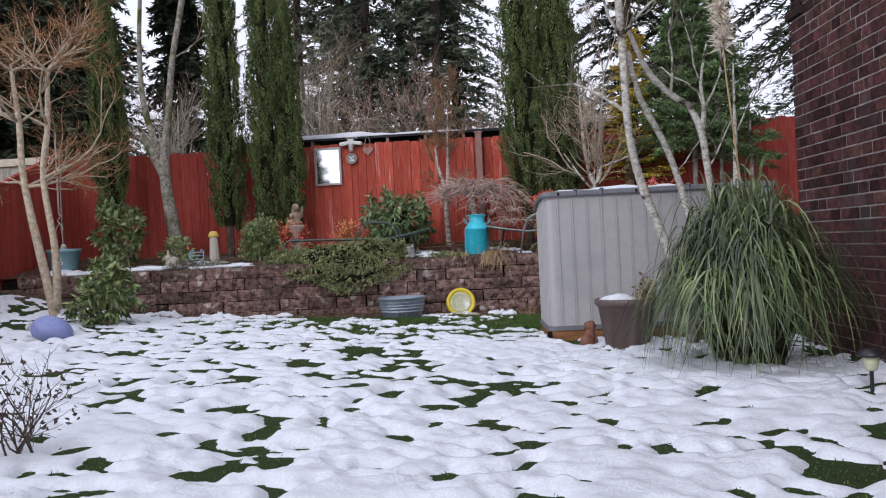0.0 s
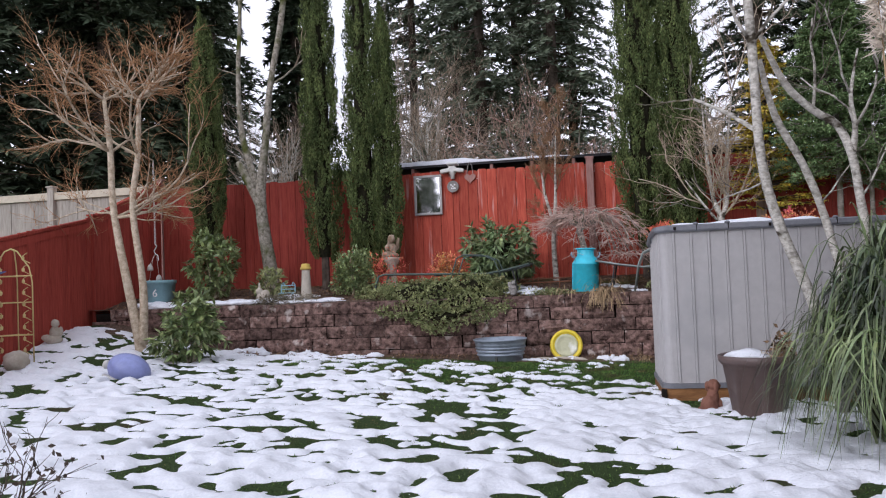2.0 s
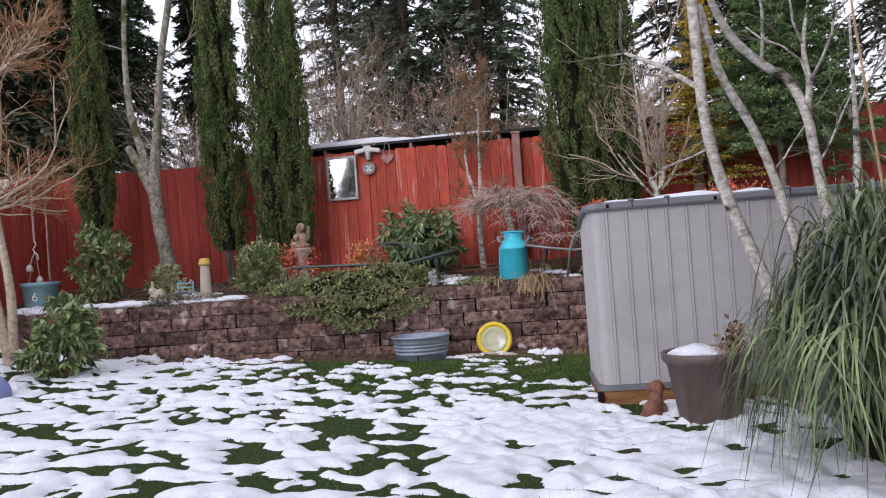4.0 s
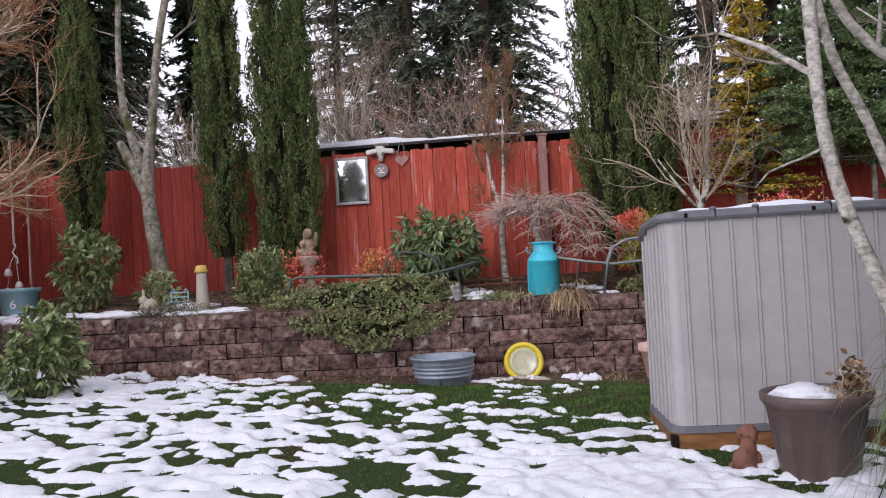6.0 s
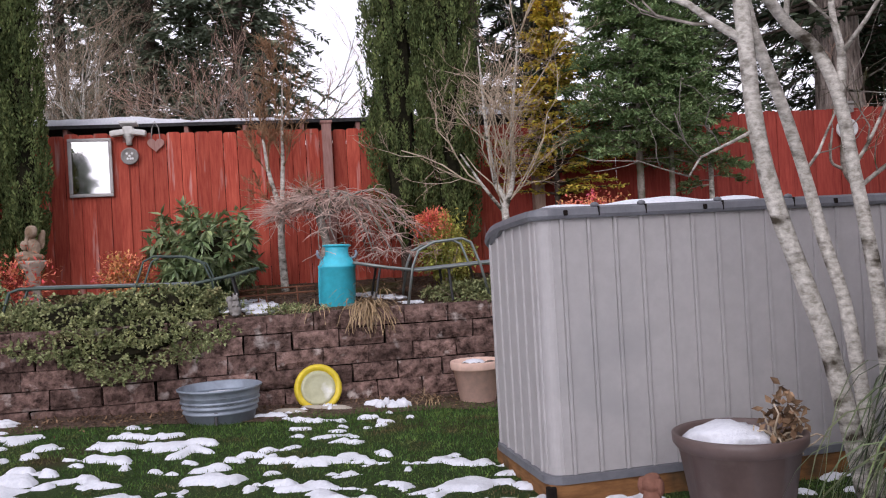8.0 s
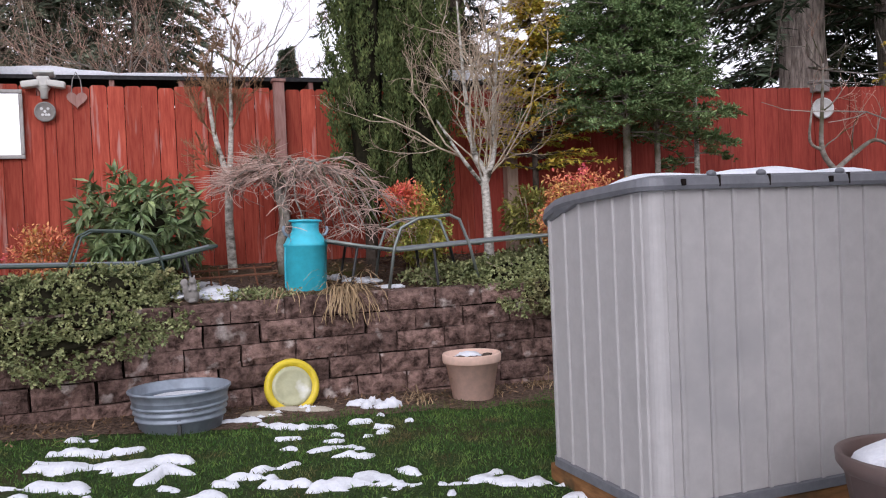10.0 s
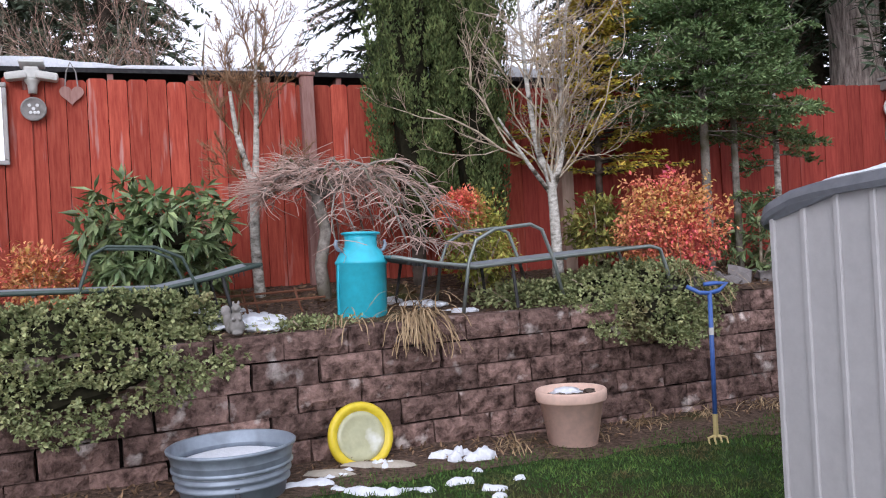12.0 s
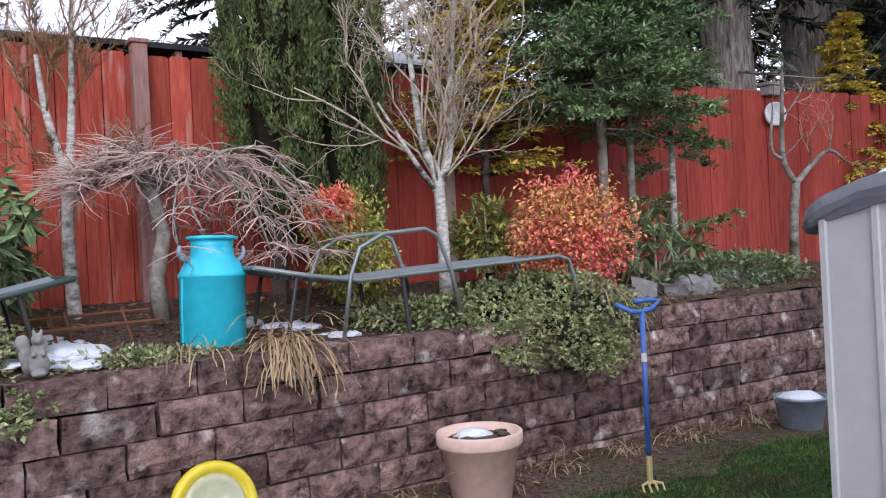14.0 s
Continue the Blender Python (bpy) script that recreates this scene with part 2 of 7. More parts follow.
# ---- snow: a trodden, half-melted layer that lies on the lawn where it is thicker than nothing ----
ax, ay = np.arange(-10.3, 3.6, 0.022), np.arange(-1.8, 12.3, 0.022)
X, Y = np.meshgrid(ax, ay)


def footprints(X, Y):
    """Distance to the nearest trodden hollow: 1 at its rim."""
    best = np.full(np.shape(X), 9.0)
    cx, cy = np.floor(X / 0.36), np.floor(Y / 0.33)
    for i in (-1.0, 0.0, 1.0):
        for j in (-1.0, 0.0, 1.0):
            a, b = cx + i, cy + j
            px, py = (a + vnoise(a, b, 61)) * 0.36, (b + vnoise(a, b, 62)) * 0.33
            turn = 3.1416 * vnoise(a, b, 63)
            size = 0.042 + 0.085 * vnoise(a, b, 64)
            u = ((X - px) * np.cos(turn) + (Y - py) * np.sin(turn)) / size
            v = ((Y - py) * np.cos(turn) - (X - px) * np.sin(turn)) / (size * (0.42 + 0.3 * vnoise(a, b, 65)))
            best = np.minimum(best, np.where(vnoise(a, b, 66) > 0.2, np.sqrt(u * u + v * v), 9.0))
    return best


def snow_thickness(X, Y):
    """Depth of the snow: ragged patches, trodden hollows and crumbling lumps; negative where it has gone."""
    wx = X + 0.30 * vnoise(X * 2, Y * 2, 31) + 0.09 * vnoise(X * 9, Y * 9, 33) + 0.035 * vnoise(X * 23, Y * 23, 35)
    wy = Y + 0.30 * vnoise(X * 2, Y * 2, 32) + 0.09 * vnoise(X * 9, Y * 9, 34) + 0.035 * vnoise(X * 23, Y * 23, 36)
    n = 0.17 * vnoise(wx * 1.9, wy * 2.6, 11) + 0.29 * vnoise(wx * 4.6, wy * 8.4, 12) + 0.50 * vnoise(wx * 8.4, wy * 14.0, 13) + 0.12 * vnoise(X * 24, Y * 28, 14)
    thr = 0.412 + 0.080 * smoothstep(4.5, 6.5, Y) + 0.09 * smoothstep(7.8, 10.0, Y + 0.25 * (X + 4))
    thr -= 0.05 * smoothstep(-5.6, -7.2, X) * smoothstep(6.5, 8, Y)
    thr -= 0.07 * smoothstep(-5.3, -6.0, X) * smoothstep(8.6, 9.6, Y)
    thr += 0.07 * smoothstep(-5.7, -5.1, X) * smoothstep(9.2, 9.8, Y)
    thr += 0.09 * np.exp(-((X - 1.0) ** 2 / 0.7 + (Y - 4.7) ** 2 / 0.2))
    thr -= 0.05 * smoothstep(-1.6, -0.2, X) * smoothstep(7.0, 5.6, Y)
    thr -= 0.22 * np.exp(-((X + 0.5) ** 2 / 1.4 + (Y - 7.1) ** 2 / 1.2))
    thr -= 0.20 * np.exp(-((X + 1.95) ** 2 / 0.20 + (Y - 7.75) ** 2 / 0.45))
    thr += 0.045 * smoothstep(-4.8, -3.4, X) * smoothstep(7.8, 9.4, Y)
    thr -= 0.05 * smoothstep(4.2, 2.5, Y)
    thr += 0.19 * smoothstep(-2.9, -2.2, X) * smoothstep(9.3, 10.0, Y)
    thr += 0.5 * smoothstep(0.4, -1.8, Y)
    thr += 0.11 * np.exp(-((X + 7.5) ** 2 / 0.7 + (Y - 8.15) ** 2 / 0.35))
    crumb = vnoise(X * 19, Y * 22, 18) - 0.5 + 0.5 * (vnoise(X * 37, Y * 37, 28) - 0.5)
    t = np.minimum(n - thr, (footprints(wx - 0.2, wy - 0.2) - 1.0) * 0.11 + 0.08 * crumb)
    rough = smoothstep(0.35, 0.7, vnoise(X * 0.9, Y * 1.1, 20))
    ridge = 1 - np.abs(2 * vnoise(wx * 8, wy * 9, 24) - 1)
    lumps = 0.30 * vnoise(wx * 5.5, wy * 7, 15) + 0.42 * vnoise(wx * 11, wy * 14, 16) + 0.34 * vnoise(X * 23, Y * 27, 17)
    high = 0.010 + 0.042 * lumps + 0.008 * ridge * ridge + 0.024 * rough * vnoise(X * 16, Y * 19, 19) + 0.004 * vnoise(X * 41, Y * 41, 29)
    return np.where(t > 0, (1 - np.exp(-t * 20)) * high * (1 - 0.30 * smoothstep(7.5, 9.0, Y)), -0.05 + 0 * t)


T = snow_thickness(X, Y)
beyond = CORNER[1] + (X - CORNER[0]) * 0.313 - 2.55 * 1.048
T = np.where(Y > beyond, -0.05, T)
T = np.where((X > 0.5 + (8.83 - Y) * 0.356) & (Y < 8.83), -0.05, T)
T = np.where((X > 0.6) & (Y > 8.6), -0.05, T)
T = np.where(X < -10.59 + (11.29 - Y) * 0.396 + 0.04, -0.05, T)


def soften(a, k):
    """Mean over a square of 2k + 1 cells."""
    p = np.pad(a, k, mode="edge").cumsum(0).cumsum(1)
    p = np.pad(p, ((1, 0), (1, 0)))
    q = 2 * k + 1
    return (p[q:, q:] - p[:-q, q:] - p[q:, :-q] + p[:-q, :-q]) / q ** 2


T = np.where(T > 0, T, -0.014)
near_lawn = smoothstep(8.2, 6.2, Y)
T = (1 - near_lawn) * (0.5 * T + 0.5 * soften(T, 1)) + near_lawn * soften(soften(T, 1), 1)
crust = 0.013 * (vnoise(X * 12, Y * 17, 71) - 0.5) + 0.011 * (vnoise(X * 25, Y * 31, 72) - 0.5) + 0.005 * (vnoise(X * 44, Y * 44, 73) - 0.5)
T = T + crust * (0.5 + smoothstep(0.35, 0.65, vnoise(X * 1.3, Y * 1.6, 74)))
wet = (T > 0) * 1.0
T = np.where((T > 0) & (soften(wet, 2) < 0.3), -0.02, T)
T = np.where(T < 0, -0.02, T)
snow_z = ground_z(X, Y) + T
keep = (T[:-1, :-1] > 0) | (T[1:, :-1] > 0) | (T[:-1, 1:] > 0) | (T[1:, 1:] > 0)
w = X.shape[1]
i = (np.arange(X.shape[0] - 1)[:, None] * w + np.arange(w - 1)[None, :])[keep]
F = np.stack([i, i + 1, i + w + 1, i + w], 1)
used, F = np.unique(F, return_inverse=True)
V = np.stack([X, Y, snow_z], -1).reshape(-1, 3)[used]
snow = new("snow", mesh_np("snow", V, F.reshape(-1, 4), True))
snow.data.materials.append(M["snow"])
tagged(snow, "patchy trodden melting snow lying on the lawn", "snow", kind="stuff")

# ---- grass blades where the snow has gone ----
gx, gy = rng.uniform(-9.0, 1.5, 420000), 12.3 - 9.8 * rng.uniform(0, 1, 420000) ** 1.5
ok = (snow_thickness(gx, gy) < 0) & (((gx - CORNER[0]) * OUT[0] + (gy - CORNER[1]) * OUT[1]) > wall_d((gx - CORNER[0]) * ALONG[0] + (gy - CORNER[1]) * ALONG[1]) + 0.16 + 0.5 * vnoise(gx * 2.3, gy * 2.3, 44)) & (gx > -10.3 + (11.29 - gy) * 0.396)
ok &= (gy > 7.6) | (rng.uniform(0, 1, len(gx)) < 0.45)
ok &= (gx + 7.5) ** 2 / 1.4 + (gy - 8.2) ** 2 / 0.9 > 0.7 + 0.6 * vnoise(gx * 3, gy * 3, 45)
ok &= vnoise(gx * 1.1, gy * 1.1, 21) + 0.35 * vnoise(gx * 6, gy * 6, 22) > 0.42
gx, gy = gx[ok][:200000], gy[ok][:200000]
P = np.stack([gx, gy, ground_z(gx, gy) - 0.005], 1)
D = rng.normal(size=P.shape) * 0.8 + [0, 0, 1]
grass = new("grass", leaf_mesh("grass", P, D, rng.uniform(0.010, 0.026, len(P)) * (1 + 0.6 * smoothstep(8.4, 9.6, gy)), 0.006))
grass.data.materials.append(M["blade"])
tagged(grass, "short wet green grass between the snow", "grass", kind="stuff")

# ---- bare muddy border along the foot of the wall ----
gs, gd = np.arange(0.6, 14.0, 0.06), np.linspace(0, 1, 14)
S, Q = np.meshgrid(gs, gd)
Dd = wall_d(S) - 0.03 + Q * (0.28 + 0.3 * smoothstep(7.6, 9.2, S) + 0.35 * vnoise(S * 1.9, S * 0, 51) + 0.1 * vnoise(S * 7, S * 0, 52))
X, Y = CORNER[0] + ALONG[0] * S + OUT[0] * Dd, CORNER[1] + ALONG[1] * S + OUT[1] * Dd
border = tagged(sheet("soil_border", X, Y, ground_z(X, Y) + 0.012 * (1 - Q) + 0.004 + 0.015 * vnoise(S * 11, Dd * 11, 53) * (1 - Q), M["soil"]), "bare muddy soil along the foot of the wall", "soil", kind="structure")

# ---- terrace behind the retaining wall ----
gs, gd = np.arange(0.05, 15.5, 0.07), np.linspace(0, 1, 34)
S, Q = np.meshgrid(gs, gd)
Dd = 0.03 + Q * (wall_d(S) - 0.1)
X, Y = CORNER[0] + ALONG[0] * S + OUT[0] * Dd, CORNER[1] + ALONG[1] * S + OUT[1] * Dd
terrace = tagged(sheet("terrace_soil", X, Y, terrace_z(S, Dd) + 0.02 * vnoise(S * 9, Dd * 9, 8), M["soil"]), "dark mossy garden soil on the raised terrace", "soil", kind="structure")


# ---- retaining wall of split-faced concrete blocks ----
def block_mesh(k, length):
    r = np.random.default_rng(100 + k)
    nx, nz = 5, 3
    g, verts, faces = Geo(), [], []
    for j in range(nz + 1):
        for i in range(nx + 1):
            edge = i in (0, nx) or j in (0, nz)
            verts.append(((i / nx - 0.5) * length + r.uniform(-0.004, 0.004), (0.014 if edge else 0.0) + r.uniform(-0.007, 0.007), 0.003 + 0.142 * j / nz + r.uniform(-0.0025, 0.0025)))
    for j in range(nz):
        for i in range(nx):
            a = j * (nx + 1) + i
            faces.append((a, a + 1, a + nx + 2, a + nx + 1))
    n = len(verts)
    verts += [(-length / 2, 0.22, 0.003), (length / 2, 0.22, 0.003), (length / 2, 0.22, 0.142), (-length / 2, 0.22, 0.142)]
    top, bot = [nz * (nx + 1) + i for i in range(nx + 1)], list(range(nx + 1))
    lef, rig = [j * (nx + 1) for j in range(nz + 1)], [j * (nx + 1) + nx for j in range(nz + 1)]
    faces += [tuple(top + [n + 2, n + 3]), tuple(bot[::-1] + [n, n + 1]), tuple(lef + [n + 3, n])[::-1], tuple(rig[::-1] + [n + 2, n + 1])[::-1]]
    return g.add(verts, faces).mesh("block")


def wall_line(s, z):
    """A point on the wall's face, which leans back a little as it rises."""
    return place(s, float(wall_d(s)) + 0.02 - 0.06 * z, z)


core = Geo()
ss = np.arange(0.3, 14.01, 0.35)
verts, faces = [], []
for s in ss:
    for d, z in ((-0.03, -0.25), (-0.075, 0.70), (-0.26, 0.70), (-0.26, -0.25)):
        verts.append(place(s, float(wall_d(s)) + d, z))
for k in range(len(ss) - 1):
    for c in range(4):
        faces.append((4 * k + c, 4 * k + 4 + c, 4 * k + 4 + (c + 1) % 4, 4 * k + (c + 1) % 4))
faces += [(0, 1, 2, 3), tuple(4 * (len(ss) - 1) + c for c in (3, 2, 1, 0))]
retaining_wall = part("retaining_wall", core.add(verts, faces), M["joint"])
tagged(retaining_wall, "low brown concrete block retaining wall with whitish stains", "retaining wall", kind="structure")
BLOCKS = [block_mesh(k, 0.366 + 0.0015 * (k % 7)) for k in range(12)]
for me in BLOCKS:
    me.materials.append(M["block"])
r = random.Random(5)
for course in range(6):
    z = 0.60 - 0.15 * course
    pitch = 0.384 if course % 2 else 0.378
    s = (2.574 - 6 * 0.384 if course % 2 else 3.194 - 7 * 0.378) + pitch / 2 + (0.03 * course if course > 1 else 0)
    while s < 13.7:
        if not (course == 5 and s < 3.5):
            a, b = wall_line(s - 0.19, z), wall_line(s + 0.19, z)
            ang = math.degrees(math.atan2(b.y - a.y, b.x - a.x))
            p = (a + b) / 2
            part("block", r.choice(BLOCKS), M["block"], retaining_wall, m=pose(p.x + r.uniform(-0.004, 0.004), p.y + r.uniform(-0.006, 0.006), z + r.uniform(-0.004, 0.004), r.uniform(-0.7, 0.7), r.uniform(-0.25, 0.25), ang + r.uniform(-0.8, 0.8)))
        s += pitch


# ---- board fences ----
def board_mesh(k, w, h, t=0.02):
    r = random.Random(k)
    g = Geo()
    e = r.uniform(0.008, 0.02)
    prof = [(-w / 2, 0), (w / 2, 0), (w / 2, h - e), (w / 2 - e, h), (-w / 2 + e, h), (-w / 2, h - e)]
    bow = r.uniform(-0.004, 0.004)
    verts = [(x, -t / 2 + bow * (z / h), z) for x, z in prof] + [(x, t / 2 + bow * (z / h), z) for x, z in prof]
    faces = [(0, 1, 2, 3, 4, 5), (11, 10, 9, 8, 7, 6)] + [(i, i + 6, (i + 1) % 6 + 6, (i + 1) % 6) for i in range(6)]
    return g.add(verts, faces).mesh("board")


def fence_run(fence, a, b, z0, z1, height, material, boards, width, lift=None):
    """Boards side by side from a to b; z0 and z1 are the feet at both ends."""
    a, b = Vector(a), Vector(b)
    L, n = (b - a).length, int((b - a).length / width)
    ang = math.degrees(math.atan2(b.y - a.y, b.x - a.x))
    rr = random.Random(int(L * 100))
    for i in range(n):
        k = (i + 0.5) / n
        p = a.lerp(b, k)
        z = z0 + (z1 - z0) * k + rr.uniform(-0.012, 0.012)
        part("board", rr.choice(boards), material, fence, m=pose(p.x, p.y, z, rr.uniform(-0.4, 0.4), rr.uniform(-0.06, 0.06), ang))


def rail(fence, a, b, lo, hi, t, material, name="rail"):
    a, b = Vector(a), Vector(b)
    d = (b - a)
    n = Vector((-d.y, d.x, 0)).normalized() * t / 2
    dz0, dz1 = Vector((0, 0, lo)), Vector((0, 0, hi))
    v = [a - n + dz0, b - n + dz0, b + n + dz0, a + n + dz0, a - n + dz1, b - n + dz1, b + n + dz1, a + n + dz1]
    f = [(0, 3, 2, 1), (4, 5, 6, 7), (0, 1, 5, 4), (1, 2, 6, 5), (2, 3, 7, 6), (3, 0, 4, 7)]
    return part(name, Geo().add(v, f), material, fence)


def post(fence, p, lo, hi, w, material, cap=True):
    g = Geo().box((-w / 2, -w / 2, lo), (w / 2, w / 2, hi), 0.006)
    if cap:
        g.box((-w / 2 - 0.015, -w / 2 - 0.015, hi + 0.001), (w / 2 + 0.015, w / 2 + 0.015, hi + 0.03), 0.008)
    return part("post", g, material, fence, m=pose(p[0], p[1], 0, 0, 0, HEADING))


back_fence = thing("fence_back", pose(0, 0, 0), "tall red stained board fence with weathered pale streaks", "fence", kind="structure")
REDS = [board_mesh(k, 0.1385, 1.68) for k in range(5)]
BEND, FAR = (8.8, 0.0), (16.2, 1.1)
DARK_REDS = [board_mesh(10 + k, 0.1392, 1.68) for k in range(4)]
fence_run(back_fence, place(0, 0), place(3.92, 0), 0.93, 0.917, 1.68, M["reddark"], DARK_REDS, 0.14)
fence_run(back_fence, place(3.92, 0), place(*BEND), 0.917, 0.90, 1.68, M["red"], REDS, 0.14)
fence_run(back_fence, place(*BEND), place(*FAR), 0.90, 0.86, 1.68, M["reddark"], DARK_REDS, 0.14)
post(back_fence, place(6.87, 0.065), 0.85, 2.63, 0.10, M["redpost"])
rail(back_fence, place(0, -0.05), place(8.8, -0.05), 1.15, 1.24, 0.04, M["red"])
rail(back_fence, place(8.8, -0.05), place(16.2, 1.05), 1.15, 1.24, 0.04, M["red"])
rail(back_fence, place(0, -0.05), place(8.8, -0.05), 2.3, 2.39, 0.04, M["red"])
rail(back_fence, place(8.8, -0.05), place(16.2, 1.05), 2.3, 2.39, 0.04, M["red"])
rail(back_fence, place(4.73, 0.018), place(4.83, 0.018), 0.9, 2.5, 0.014, M["red"], "batten")
M["tanpost"] = mat("bare_tan_post", (0.34, 0.23, 0.17), (0.50, 0.37, 0.29), 9, 0.85, 0.4, stretch=(4, 4, 0.6), depth=0.004)
post(back_fence, place(9.16, 0.13), 0.85, 2.62, 0.12, M["tanpost"], False)
post(back_fence, place(-0.02, 0.0), 0.4, 2.76, 0.10, M["redpost"])

side_fence = thing("fence_side", pose(0, 0, 0), "smooth dark red board fence stepping down along the lawn", "fence", kind="structure")
SIDE = np.array([0.3681, -0.9298])


def side(k, z=0.0):
    return Vector((CORNER[0] + SIDE[0] * k, CORNER[1] + SIDE[1] * k, z))


SIDES = [board_mesh(20 + k, 0.1395, 1.62) for k in range(4)]
for k0, k1, f0, f1 in ((0.08, 2.06, 1.10, 0.42), (2.06, 4.5, 0.40, -0.05), (4.5, 6.9, -0.07, -0.12), (6.9, 9.3, -0.12, -0.15), (9.3, 14.1, -0.15, -0.2)):
    fence_run(side_fence, side(k0), side(k1), f0, f1, 1.62, M["reddark"], SIDES, 0.14)
    a, b = side(k0), side(k1)
    a.z, b.z = f0 + 1.585, f1 + 1.585
    rail(side_fence, a, b, 0.0, 0.035, 0.075, M["reddark"], "cap_rail")
    n = Vector((-SIDE[1], SIDE[0], 0)) * 0.018
    rail(side_fence, a + n, b + n, -0.11, -0.012, 0.016, M["reddark"], "top_board")
    rail(side_fence, a + n, b + n, -1.62, -1.5, 0.018, M["reddark"], "kick_board")
for k, top in ((2.06, 2.04), (4.5, 1.62), (6.9, 1.56), (9.3, 1.52)):
    p = side(k) + Vector((-SIDE[1], SIDE[0], 0)) * 0.02
    post(side_fence, p, -0.3, top, 0.09, M["reddark"])

# neighbour's grey fence, seen over the side fence
grey_fence = thing("fence_neighbour", pose(0, 0, 0), "weathered grey board fence with a cream top rail behind the red fence", "fence", kind="structure")
GREYS = [board_mesh(40 + k, 0.137, 1.75) for k in range(3)]
fence_run(grey_fence, place(-9.5, 0.0), place(-0.12, 0.0), 0.85, 0.85, 1.75, M["greyboard"], GREYS, 0.14)
rail(grey_fence, place(-9.5, 0.03), place(-0.12, 0.03), 2.56, 2.68, 0.06, M["cream"], "top_rail")
for s in (-2.0, -4.4, -6.8, -9.2):
    post(grey_fence, place(s, 0.04), 0.5, 2.76, 0.11, M["greyboard"])

# neighbour's shed roof just behind the fence
neighbour_shed = thing("neighbour_shed", pose(0, 0, 0), "low dark shed roof edged with snow behind the fence", "shed")
# Wall in near-black: the shadow under the eaves is put into its colour.
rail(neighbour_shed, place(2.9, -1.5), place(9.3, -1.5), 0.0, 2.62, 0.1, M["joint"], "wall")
g = Geo()
v = [place(2.7, -0.30, 2.71), place(9.5, -0.30, 2.71), place(9.5, -3.6, 2.98), place(2.7, -3.6, 2.98)]
v += [p + Vector((0, 0, 0.04)) for p in v]
box_faces = [(0, 3, 2, 1), (4, 5, 6, 7), (0, 1, 5, 4), (1, 2, 6, 5), (2, 3, 7, 6), (3, 0, 4, 7)]
part("roof", g.add(v, box_faces), M["asphalt"], neighbour_shed)
for s in np.arange(2.9, 9.4, 0.62):
    rail(neighbour_shed, place(s, -0.33), place(s, -1.44), 2.60, 2.708, 0.045, M["redpost"], "rafter")


def eaves_snow(s0, s1, deep, label):
    """Old snow along the roof's edge, thinning out towards both ends."""
    sx = np.linspace(s0, s1, int((s1 - s0) / 0.07))
    verts = []
    for s in sx:
        end = min(1.0, (s - s0) / 0.25, (s1 - s) / 0.25)
        t = end * (deep + 1.2 * deep * float(vnoise(np.array(s * 2.3), np.array(0.3), 4)) + 0.5 * deep * float(vnoise(np.array(s * 9.0), np.array(0.7), 6)))
        verts += [place(s, -0.295, 2.745), place(s, -0.285, 2.752 + t), place(s, -0.6, 2.785 + t * 1.2), place(s, -1.6, 2.86 + t), place(s, -2.6, 2.93 + t)]
    faces = [(5 * k + c, 5 * k + 5 + c, 5 * k + 6 + c, 5 * k + 1 + c) for k in range(len(sx) - 1) for c in range(4)]
    ob = part("roof_snow", Geo().add(verts, faces), M["snow"], smooth=True)
    return tagged(ob, label, "snow", kind="stuff")


eaves_snow(2.7, 5.5, 0.030, "thin strip of snow on the shed roof edge")
eaves_snow(5.3, 6.6, 0.010, "last thin film of snow on the shed roof edge")
eaves_snow(8.35, 9.45, 0.045, "snow left on the far end of the shed roof")

# ---- grey plastic storage shed ----
SHED_TURN = 20.6
shed = thing("storage_shed", pose(-1.744, 8.521, 0.0, 0, 0, SHED_TURN), "grey plastic storage shed with ribbed panels and dark grey curved lid", "storage shed")
LEN, DEP, RAD = 2.15, 0.86, 0.07


def shed_outline(inset, n=6):
    """The rounded plan of the shed, from the front left corner round."""
    r0 = RAD
    pts = []
    for cx, cy, a0 in ((r0, r0, 180), (LEN - r0, r0, 270), (LEN - r0, DEP - r0, 0), (r0, DEP - r0, 90)):
        for k in range(n + 1):
            a = radians(a0 + 90 * k / n)
            pts.append((cx + (r0 - inset) * math.cos(a), cy + (r0 - inset) * math.sin(a)))
        if a0 in (270, 90):
            for k in range(1, 8):
                u = k / 8 if a0 == 270 else 1 - k / 8
                pts.append((LEN - inset if a0 == 270 else inset, r0 + (DEP - 2 * r0) * u))
    return pts


def prism(outline, z0, z1):
    n = len(outline)
    v = [(x, y, z0) for x, y in outline] + [(x, y, z1(x, y) if callable(z1) else z1) for x, y in outline]
    return Geo().add(v, [(i, (i + 1) % n, n + (i + 1) % n, n + i) for i in range(n)] + [tuple(range(n))[::-1], tuple(range(n, 2 * n))])


def lid_z(x, y):
    """The lid's edge falls away towards both short sides."""
    k = abs((y - 0.0) / DEP)
    return 1.303 - 0.055 * k ** 1.4 - 0.06 * max(0.0, (k - 0.72) / 0.28) ** 2


part("body", prism(shed_outline(0.011), 0.075, lambda x, y: lid_z(x, y) + 0.01), M["shed"], shed)


